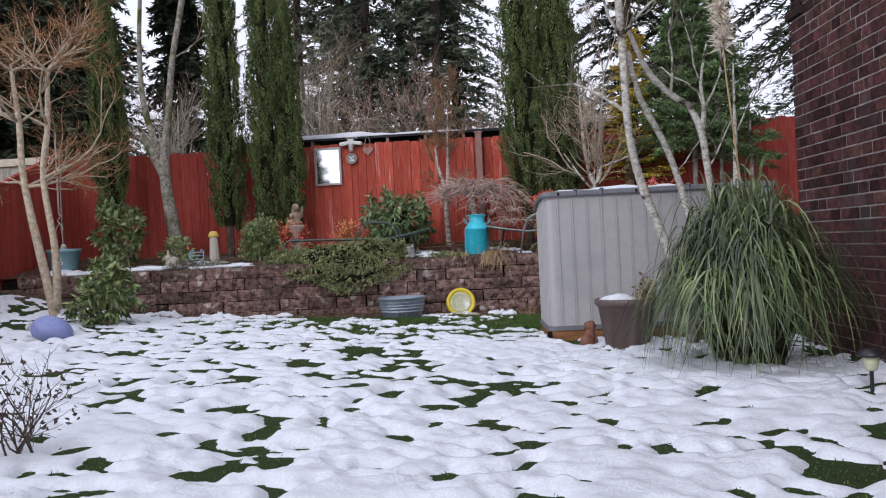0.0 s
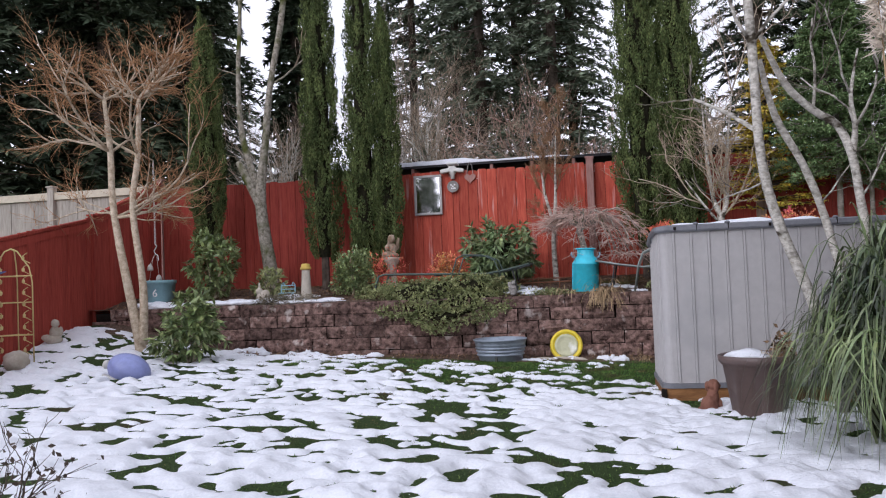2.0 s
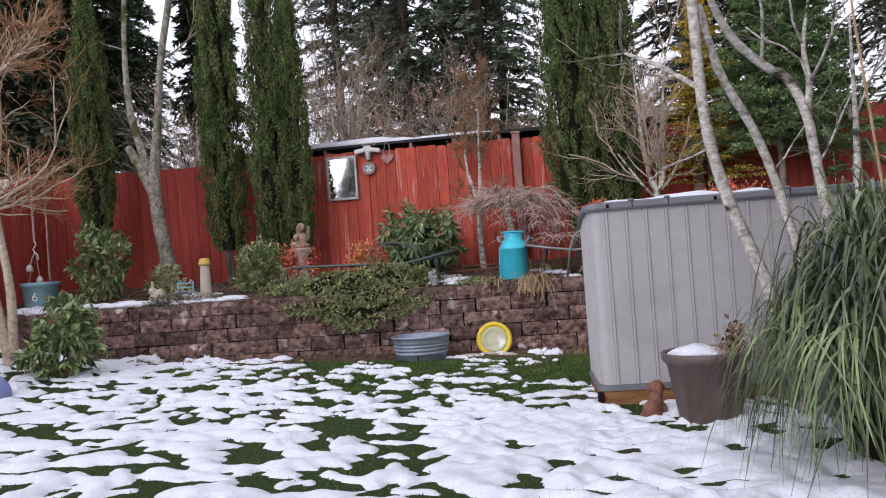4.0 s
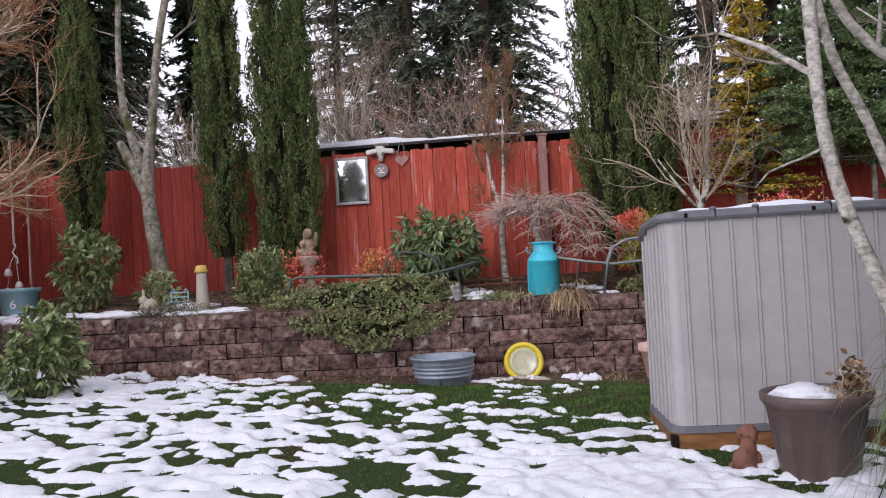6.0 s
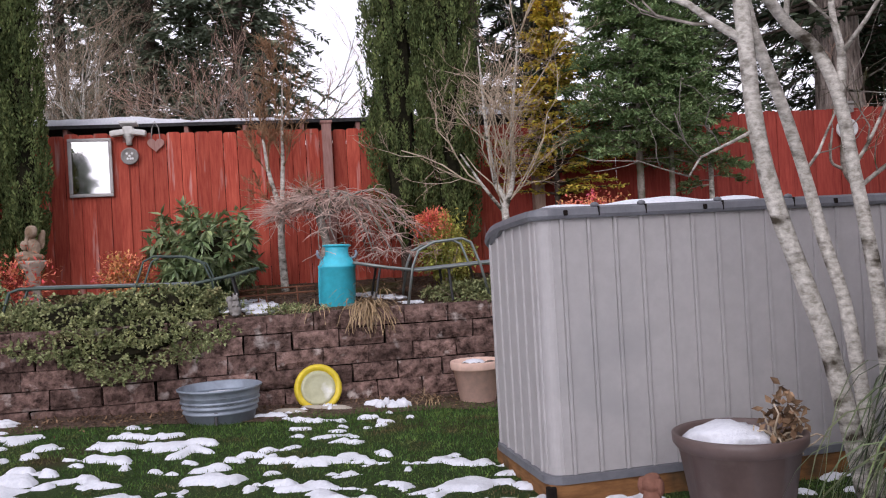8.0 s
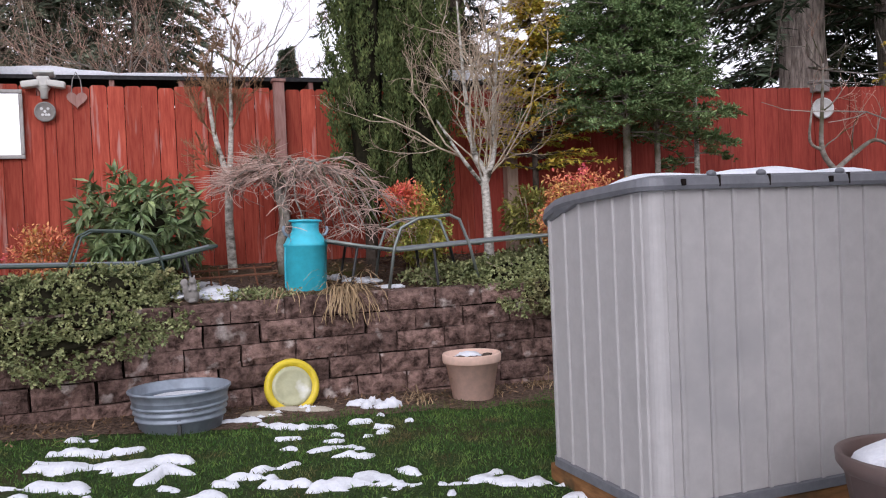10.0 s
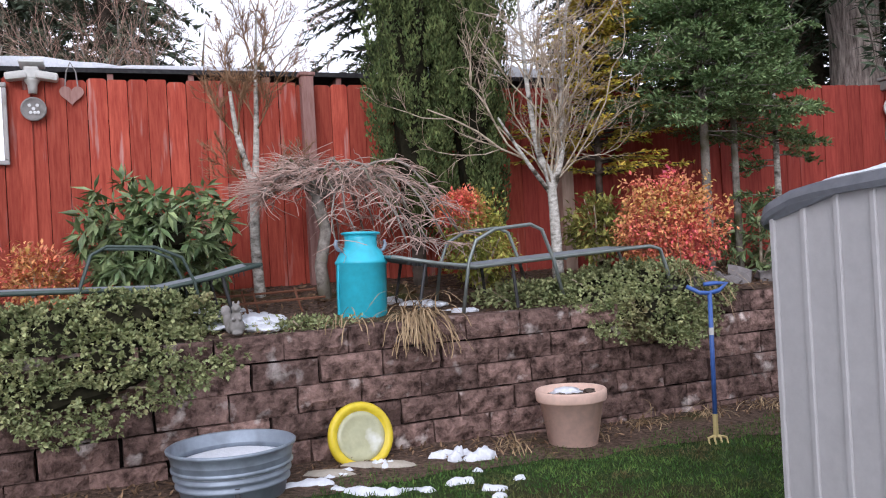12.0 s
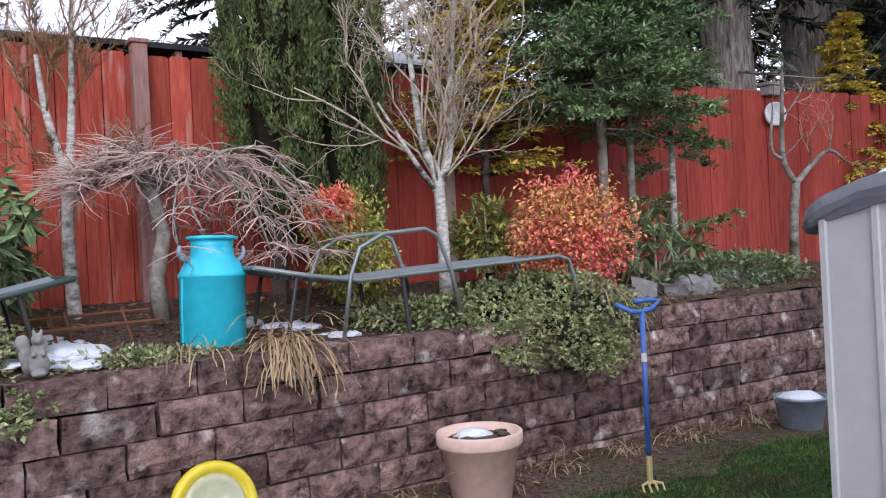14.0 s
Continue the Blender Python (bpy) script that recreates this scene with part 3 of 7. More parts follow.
def strip(a, b, proud, top0, top1, w=0.012):
    """An upright strip of plastic from a to b in plan, standing proud of the body, with eased edges."""
    (ax0, ay0), (bx0, by0) = a, b
    d = Vector((bx0 - ax0, by0 - ay0, 0)).normalized()
    n = Vector((d.y, -d.x, 0))
    prof = [(0.0, 0.012), (0.0, -proud + 0.004), (0.004, -proud), (1.0, -proud), (1.0, -proud + 0.004), (1.0, 0.012)]
    L = (Vector((bx0, by0, 0)) - Vector((ax0, ay0, 0))).length
    v = []
    for z0, z1 in ((0.084, 0.084), (top0, top1)):
        for k, (u, q) in enumerate(prof):
            x = u * L - (0.004 if k == 3 else 0.0) if u else (0.004 if k == 2 else 0.0)
            p = Vector((ax0, ay0, 0)) + d * x - n * q
            v.append((p.x, p.y, z0 + (z1 - z0) * x / L))
    m = len(prof)
    return Geo().add(v, [(i, (i + 1) % m, m + (i + 1) % m, m + i) for i in range(m)] + [tuple(range(m))[::-1], tuple(range(m, 2 * m))])


RIBS = [0.12 + 0.137 * k for k in range(15)]
stops = [RAD] + [q for r0 in RIBS for q in (r0 - 0.0094, r0 + 0.0094)] + [LEN - RAD]
for a, b in zip(stops[0::2], stops[1::2]):
    if b - a > 0.02:
        part("panel", strip((a, 0.011), (b, 0.011), 0.009, lid_z(0, 0), lid_z(0, 0)), M["shed"], shed)
for r0 in RIBS:
    part("rib", strip((r0 - 0.0095, 0.011), (r0 + 0.0095, 0.011), 0.019, lid_z(0, 0), lid_z(0, 0)), M["shed"], shed)
SIDE_RIBS = [0.125 + 0.137 * k for k in range(6)]
stops = [RAD] + [q for r0 in SIDE_RIBS for q in (r0 - 0.0094, r0 + 0.0094)] + [DEP - RAD]
for a, b in zip(stops[0::2], stops[1::2]):
    if b - a > 0.02:
        part("panel", strip((0.011, b), (0.011, a), 0.009, lid_z(0, b), lid_z(0, a)), M["shed"], shed)
for r0 in SIDE_RIBS:
    part("rib", strip((0.011, r0 + 0.0095), (0.011, r0 - 0.0095), 0.019, lid_z(0, r0), lid_z(0, r0)), M["shed"], shed)
g = Geo()
o0, o1, o2, o3 = shed_outline(-0.028), shed_outline(-0.036), shed_outline(-0.028), shed_outline(0.05)
n = len(o1)
v = [(x, y, lid_z(x, y) - 0.004) for x, y in o0] + [(x, y, lid_z(x, y) + 0.012) for x, y in o1] + [(x, y, lid_z(x, y) + 0.042) for x, y in o2] + [(x, y, lid_z(x, y) + 0.056) for x, y in o3]
f = [(q * n + i, q * n + (i + 1) % n, (q + 1) * n + (i + 1) % n, (q + 1) * n + i) for q in range(3) for i in range(n)]
f += [tuple(range(3 * n, 4 * n)), tuple(range(n))[::-1]]
lid = part("lid", g.add(v, f), M["shedlid"], shed, "dark grey curved lid")
for x in (0.13, 0.86, 1.6):
    part("latch_hole", Geo().box((x - 0.010, -0.042, 1.312), (x + 0.010, -0.028, 1.338), 0.004), M["joint"], lid)
for x in (0.30, 0.545, 0.96, 1.36):
    part("lid_joint", Geo().box((x - 0.0025, -0.038, 1.306), (x + 0.0025, -0.02, 1.352), 0.001), M["joint"], lid)
    part("hinge_knuckle", Geo().blob((x, 0.015, 1.36), (0.022, 0.018, 0.014), 2), M["shedlid"], lid, smooth=True)
part("floor_edge", prism(shed_outline(-0.022), 0.045, 0.083), M["shedlid"], shed, "dark grey plastic floor edge")
for lo, hi in (((-0.01, -0.01, -0.16), (LEN, 0.04, 0.043)), ((-0.011, 0.043, -0.16), (0.04, DEP + 0.02, 0.043))):
    part("base_timber", Geo().box(lo, hi, 0.008), M["timber"], shed, "wet brown timber base")
part("corner_block", Geo().box((-0.03, -0.03, -0.18), (0.012, 0.012, 0.041), 0.004), M["joint"], shed)
lid_snow = Geo()
xs, ys = np.linspace(0.10, 1.30, 40), np.linspace(0.10, 0.80, 20)
verts, faces = [], []
for x in xs:
    for y in ys:
        e = min(x - 0.10, 1.30 - x, y - 0.10, 0.80 - y)
        t = 0.055 * (1 - math.exp(-max(e, 0) * 20)) * (0.35 + 0.8 * float(vnoise(np.array(x * 5), np.array(y * 5), 9))) - 0.004
        verts.append((x, y, lid_z(x, y) + 0.055 + (t if e > 0.001 else -0.02)))
for a in range(39):
    for b in range(19):
        faces.append((a * 20 + b, a * 20 + 20 + b, a * 20 + 21 + b, a * 20 + b + 1))
part_snow = part("lid_snow", lid_snow.add(verts, faces), M["snow"], smooth=True, m=pose(-1.744, 8.521, 0.0, 0, 0, SHED_TURN))
tagged(part_snow, "thin melting snow on the shed lid", "snow", kind="stuff")

# ---- brick house corner with a stepped chimney breast ----
HOUSE = pose(0.47, 8.83, 0, 0, 0, 19.6)  # local -y runs back along the wall, local x into the house
house = thing("house_wall", HOUSE, "dark red brick house wall with a stepped chimney breast", "house", kind="structure")
part("mortar_core", Geo().box((0.001, -11.5, -0.4), (0.3, -0.012, 2.73)).box((0.001, -11.5, 2.735), (0.3, -0.27, 6.0)), M["mortar"], house, "pale mortar joints")
part("chimney_ledge", Geo().box((-0.04, -0.30, 2.70), (0.3, 0.02, 2.78), 0.015).box((-0.02, -0.30, 2.785), (0.3, -0.1, 2.85), 0.015), M["brick"], house)


def brick_geo(w):
    return Geo().box((-0.006, -w / 2, 0), (0.09, w / 2, 0.081), 0.006)


PITCH, COURSE = 0.165, 0.092
long_brick, short_brick = brick_geo(PITCH - 0.011).mesh("brick"), brick_geo(PITCH / 2 - 0.011).mesh("brick")
for me in (long_brick, short_brick):
    me.materials.append(M["brick"])
rr = random.Random(11)
rest, count = Geo(), 0
for row in range(50):
    z = -0.25 + COURSE * row
    y0 = -PITCH / 2 if z < 2.68 else -0.27 - PITCH / 2
    y = y0 - (0.0 if row % 2 else PITCH / 2)
    if row % 2 == 0:
        part("brick", short_brick, M["brick"], house, m=pose(rr.uniform(-0.003, 0.003), y0 + PITCH / 4, z))
    while y > -5.0:
        near = y > -2.3 and 0.9 < z < 3.0
        if near and count < 270:
            part("brick", long_brick, M["brick"], house, m=pose(rr.uniform(-0.005, 0.005), y, z, 0, 0, rr.uniform(-0.6, 0.6)))
            count += 1
        else:
            rest.box((rr.uniform(-0.010, -0.003), y - PITCH / 2 + 0.0055, z), (0.08, y + PITCH / 2 - 0.0055, z + 0.081))
        y -= PITCH
far_bricks = part("brick_courses", rest, M["brick"], house)
tagged(far_bricks, kind="stuff")


# ---- plants ----
M.update({
    "bark_pale": mat("pale_lichen_bark", (0.27, 0.25, 0.205), (0.70, 0.67, 0.60), 26, 0.9, 0.8, stain=(0.06, 0.05, 0.035), stain_scale=7, stain_cut=0.53, stretch=(1, 1, 1.7), streak=True),
    "bark_tan": mat("tan_bark", (0.32, 0.25, 0.17), (0.64, 0.54, 0.41), 22, 0.85, 0.4, stain=(0.55, 0.48, 0.38), stain_scale=4, stain_cut=0.6),
    "bark_mossy": mat("mossy_bark", (0.11, 0.10, 0.065), (0.42, 0.38, 0.32), 20, 0.95, 0.7, stain=(0.07, 0.08, 0.02), stain_scale=3, stain_cut=0.52),
    "bark_grey": mat("grey_bark", (0.15, 0.13, 0.105), (0.42, 0.38, 0.33), 20, 0.9, 0.8, stain=(0.085, 0.08, 0.035), stain_scale=5, stain_cut=0.50),
    "bark_fir": mat("furrowed_fir_bark", (0.11, 0.088, 0.075), (0.55, 0.46, 0.40), 13, 0.95, 1.0, stretch=(2.2, 2.2, 0.35), depth=0.06),
    "bark_dark": mat("dark_bark", (0.05, 0.04, 0.03), (0.13, 0.10, 0.08), 12, 0.95, 0.6),
    # Near-black: the shade deep inside crowns and clumps is put into this colour.
    "shade": mat("inner_shade_fill", (0.012, 0.012, 0.007), (0.03, 0.027, 0.015), 20, 1.0, 0.3),
    # Distance haze is mixed into this paler conifer colour.
    "hazyfir": mat("haze_paled_conifer_foliage", (0.078, 0.10, 0.07), (0.24, 0.28, 0.19), 0.9, 0.9, 0, rand="island", spread=0.4, hue=0.02),
    "twig_orange": mat("orange_twigs", (0.30, 0.15, 0.07), (0.50, 0.30, 0.16), 6, 0.8, 0, rand="island", spread=0.25),
    "twig_red": mat("reddish_twigs", (0.40, 0.23, 0.165), (0.66, 0.47, 0.37), 6, 0.8, 0, rand="island", spread=0.25),
    "twig_moss": mat("mossy_red_brown_twigs", (0.20, 0.115, 0.06), (0.42, 0.26, 0.15), 6, 0.85, 0, rand="island", spread=0.3),
    "twig_pink": mat("pale_pink_brown_twigs", (0.40, 0.26, 0.21), (0.68, 0.51, 0.43), 6, 0.7, 0, rand="island", spread=0.25),
    "twig_tan": mat("tan_twigs", (0.36, 0.27, 0.19), (0.55, 0.44, 0.33), 6, 0.8, 0, rand="island", spread=0.2),
    "cypress": mat("cypress_foliage", (0.030, 0.045, 0.016), (0.18, 0.225, 0.08), 9, 0.8, 0, rand="island", spread=0.55, hue=0.02, stretch=(1, 1, 0.3)),
    "fir": mat("fir_foliage", (0.055, 0.098, 0.033), (0.28, 0.385, 0.17), 5, 0.7, 0, rand="island", spread=0.4, hue=0.02),
    "farfir": mat("far_conifer_foliage", (0.027, 0.041, 0.026), (0.112, 0.138, 0.082), 1.2, 0.85, 0, rand="island", spread=0.45, hue=0.02),
    "gold": mat("golden_foliage", (0.42, 0.35, 0.06), (0.82, 0.62, 0.10), 5, 0.75, 0, rand="island", spread=0.4, hue=0.025, stain=(0.16, 0.19, 0.05), stain_scale=2.2, stain_cut=0.6),
    "rhodo": mat("rhododendron_leaf", (0.055, 0.095, 0.033), (0.28, 0.355, 0.155), 9, 0.4, 0, rand="island", spread=0.4, hue=0.02),
    "olive": mat("olive_leaf", (0.10, 0.12, 0.03), (0.40, 0.37, 0.10), 6, 0.6, 0, rand="island", spread=0.4, hue=0.02),
    "laurel": mat("yellow_green_leaf", (0.06, 0.10, 0.03), (0.35, 0.42, 0.17), 9, 0.4, 0, rand="island", spread=0.45, hue=0.02),
    "box": mat("groundcover_leaf", (0.125, 0.155, 0.06), (0.43, 0.45, 0.22), 8, 0.6, 0, rand="island", spread=0.4, hue=0.02, stain=(0.22, 0.15, 0.08), stain_scale=2.6, stain_cut=0.62),
    "nandina": mat("nandina_leaf", (0.52, 0.42, 0.10), (0.86, 0.17, 0.17), 1.7, 0.6, 0, rand="island", spread=0.35, hue=0.03),
    "nandina_green": mat("nandina_green_leaf", (0.24, 0.28, 0.06), (0.52, 0.46, 0.11), 5, 0.6, 0, rand="island", spread=0.35, hue=0.03),
    "nandina_red": mat("nandina_red_leaf", (0.70, 0.12, 0.09), (0.90, 0.36, 0.20), 5, 0.6, 0, rand="island", spread=0.3, hue=0.02),
    "heath": mat("heather_sprig", (0.10, 0.09, 0.06), (0.24, 0.21, 0.15), 8, 0.8, 0, rand="island", spread=0.4),
    "pampas": mat("pampas_blade", (0.016, 0.030, 0.012), (0.19, 0.245, 0.10), 3, 0.38, 0, rand="island", spread=0.75, hue=0.02),
    "straw": mat("dry_straw", (0.24, 0.155, 0.08), (0.50, 0.37, 0.22), 5, 0.8, 0, rand="island", spread=0.35),
    "plume": mat("pampas_plume", (0.60, 0.52, 0.42), (0.80, 0.73, 0.62), 10, 0.9, 0, rand="island", spread=0.15),
})


def fine(name, geo, material, parent):
    """Growth too fine to pick apart, joined."""
    return tagged(part(name, geo, material, parent, smooth=isinstance(geo, Geo)), kind="stuff")


def limb(geo, p, d, length, r0, r1, seed, wob=0.18, lift=0.0, seg=5, sides=5):
    """A wandering tapered branch; returns its points."""
    rr = random.Random(seed)
    p, d = Vector(p), Vector(d).normalized()
    pts, rad = [p.copy()], [r0]
    for k in range(seg):
        d = (d + Vector((rr.gauss(0, wob), rr.gauss(0, wob), rr.gauss(0, wob) + lift))).normalized()
        p = p + d * (length / seg)
        pts.append(p.copy())
        rad.append(r0 + (r1 - r0) * (k + 1) / seg)
    geo.tube(pts, rad, sides)
    return pts


def twiggery(geo, twigs, p, d, length, r, depth, seed, spread=0.7, lift=0.06, kids=4, shrink=0.62, sides=5, wob=0.16):
    """Branches that fork into ever finer ones; the last go into the twig mesh."""
    rr = random.Random(seed)
    target = geo if depth > 1 else twigs
    pts = limb(target, p, d, length, r, r * 0.5, seed, wob, lift, 4 if depth > 0 else 3, sides if depth > 1 else 3)
    if depth <= 0:
        return
    for k in range(kids):
        i = rr.randint(1, len(pts) - 1)
        base = pts[i]
        axis = (pts[i] - pts[i - 1]).normalized()
        side_way = Vector((rr.gauss(0, 1), rr.gauss(0, 1), rr.gauss(0, 0.6)))
        side_way = (side_way - axis * side_way.dot(axis)).normalized()
        twiggery(geo, twigs, base, axis + side_way * spread * rr.uniform(0.7, 1.3), length * shrink * rr.uniform(0.75, 1.2), max(r * 0.5, 0.0022), depth - 1, rr.randint(0, 10 ** 8), spread, lift, kids, shrink, sides, wob)


def bare_tree(name, at, trunks, branches, bark, twig, label, category="tree", sides=8, depth=3, limb_bark=None, **kw):
    """trunks: lists of (x, y, z, radius) from the foot; branches: (trunk index, point index, direction, length, radius)."""
    tree = thing(name, Matrix.Translation(at), label, category)
    wood, twigs = Geo(), Geo()
    smooth_trunks = []
    for t in trunks:
        pts = [Vector(q[:3]) for q in t]
        rad = [q[3] for q in t]
        path, fr = [], []
        for k in range(len(pts) - 1):
            p0, p1, p2, p3 = pts[max(k - 1, 0)], pts[k], pts[k + 1], pts[min(k + 2, len(pts) - 1)]
            for j in range(4):
                u = j / 4
                path.append(0.5 * (2 * p1 + (p2 - p0) * u + (2 * p0 - 5 * p1 + 4 * p2 - p3) * u * u + (3 * p1 - p0 - 3 * p2 + p3) * u ** 3))
                fr.append((rad[k] + (rad[k + 1] - rad[k]) * u) * (1 + 0.06 * noise.noise(path[-1] * 6)))
        path.append(pts[-1])
        fr.append(rad[-1])
        wood.tube(path, fr, sides)
        smooth_trunks.append(pts)
    part("trunk", wood, bark, tree, smooth=True)
    limbs, twigs = Geo(), Geo()
    for n, (ti, pi, d, length, rad) in enumerate(branches):
        twiggery(limbs, twigs, smooth_trunks[ti][pi], d, length, rad, depth, n * 7919 + len(name), **kw)
    if limbs.n:
        fine("branchwork", limbs, limb_bark or bark, tree)
    if twigs.n:
        fine("twig_mass", twigs, twig, tree)
    return tree


def cypress(at, height, radius, seed, lean=(0, 0), bare=0.25):
    r = np.random.default_rng(seed)
    tree = thing("cypress", Matrix.Translation(at), "tall narrow dark green columnar cypress beside the red fence", "tree", "columnar cypresses")
    part("trunk", Geo().tube([(0, 0, -0.1), (0.01, 0, height * 0.4), (lean[0], lean[1], height * 0.93)], [0.06, 0.05, 0.012], 7), M["bark_dark"], tree)
    plumes = int(430 * height / 5.5 * radius / 0.28)
    each = 130
    z = r.uniform(bare, 0.97, plumes)
    a = r.uniform(0, 2 * math.pi, plumes)

    def envelope(q):
        return radius * np.clip(0.62 + 2.0 * (q - bare), 0, 1) * np.sqrt(np.clip(1 - ((q - 0.25).clip(0) / 0.76) ** 1.9, 0.01, 1))

    stick = r.uniform(0.58, 1.0, plumes) + 0.34 * r.uniform(0, 1, plumes) ** 4
    L = r.uniform(0.20, 0.46, plumes)
    girth = r.uniform(0.026, 0.050, plumes)
    k = np.repeat(np.arange(plumes), each)
    n = len(k)
    t = r.uniform(0, 1, n)
    zz = z[k] + (t * L[k]) / height
    rad = envelope(zz.clip(0, 1)) * stick[k] * (0.84 + 0.22 * t)
    er = np.stack([np.cos(a[k]), np.sin(a[k]), np.zeros(n)], 1)
    et = np.stack([-np.sin(a[k]), np.cos(a[k]), np.zeros(n)], 1)
    round_it = r.uniform(0, 2 * math.pi, n)
    O = er * np.cos(round_it)[:, None] + et * np.sin(round_it)[:, None]
    fat = girth[k] * np.sin(math.pi * (0.12 + 0.84 * t)) * r.uniform(0.75, 1.1, n)
    P = er * rad[:, None] + O * fat[:, None] + np.stack([lean[0] * zz, lean[1] * zz, zz * height], 1)
    D = O * 0.45 + [0, 0, 0.9] + r.normal(size=(n, 3)) * 0.22
    N = O + r.normal(size=(n, 3)) * 0.35
    fine("crown", leaf_mesh("crown", P, D, r.uniform(0.024, 0.05, n), r.uniform(0.012, 0.022, n), N, r=r), M["cypress"], tree)
    # Added dark column paints the shade in the gaps between plumes.
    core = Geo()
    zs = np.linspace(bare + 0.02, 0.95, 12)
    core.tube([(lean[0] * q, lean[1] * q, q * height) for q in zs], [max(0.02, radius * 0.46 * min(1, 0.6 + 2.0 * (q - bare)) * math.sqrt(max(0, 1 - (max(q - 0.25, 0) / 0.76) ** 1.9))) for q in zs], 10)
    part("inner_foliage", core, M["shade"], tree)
    return tree


def boughs(tree, r, height, radius, material, first, whorls, per, sprays, spray, droop, trunk, fat, up):
    """Whorls of feathered branches round a trunk."""
    wood = Geo()
    Ps, Ds, Ls = [], [], []
    for w in range(whorls):
        k = first + (1 - first) * (w / whorls) ** 0.9
        reach = radius * (1 - ((k - first) / (1 - first)) ** 1.15) + 0.12
        for b in range(per):
            a = r.uniform(0, 2 * math.pi)
            L = reach * r.uniform(0.6, 1.12)
            z0 = k * height + r.uniform(-0.5, 0.5) * height / whorls
            way = np.array([math.cos(a), math.sin(a), 0])
            end = way * L + [0, 0, z0 - droop * L + up * L]
            mid = way * L * 0.5 + [0, 0, z0 - droop * L * 0.25 + up * L * 0.6]
            wood.tube([(0, 0, z0), mid, end], [0.012 + trunk * 0.1, 0.01, 0.004], 3, False)
            t = r.uniform(0.18, 1.0, sprays)
            base = np.where((t < 0.5)[:, None], (1 - 2 * t)[:, None] * np.array([0, 0, z0]) + (2 * t)[:, None] * mid, (2 - 2 * t)[:, None] * mid + (2 * t - 1)[:, None] * end)
            sideways = np.stack([-way[1] * np.ones(sprays), way[0] * np.ones(sprays), np.zeros(sprays)], 1) * r.choice([-1, 1], sprays)[:, None]
            d = sideways * r.uniform(0.3, 1.1, sprays)[:, None] + way * r.uniform(0.3, 1.0, sprays)[:, None] + np.stack([r.normal(0, 0.15, sprays), r.normal(0, 0.15, sprays), r.uniform(-0.8, 0.3, sprays) + up], 1)
            Ps.append(base), Ds.append(d), Ls.append(spray * r.uniform(0.6, 1.25, sprays) * (1.15 - 0.5 * t))
    fine("branchwork", wood, M["bark_dark"], tree)
    P, D, L = np.concatenate(Ps), np.concatenate(Ds), np.concatenate(Ls)
    N = r.normal(size=P.shape) * 0.7 + [0, 0, 1]
    fine("crown", leaf_mesh("crown", P, D, L, L * fat, N, r=r), material, tree)


def conifer(name, at, height, radius, seed, material, label, first=0.12, whorls=26, per=7, sprays=26, spray=0.28, droop=0.25, trunk=0.14, bark=None, group="", fat=0.3, up=0.0):
    """A trunk with whorls of branches, each feathered with flat sprays of needles."""
    r = np.random.default_rng(seed)
    tree = thing(name, Matrix.Translation(at), label, "tree", group)
    part("trunk", Geo().tube([(0, 0, -0.3), (0.02, 0.01, height * 0.5), (0, 0, height)], [trunk, trunk * 0.6, 0.02], 9), bark or M["bark_dark"], tree, smooth=True)
    boughs(tree, r, height, radius, material, first, whorls, per, sprays, spray, droop, trunk, fat, up)
    return tree


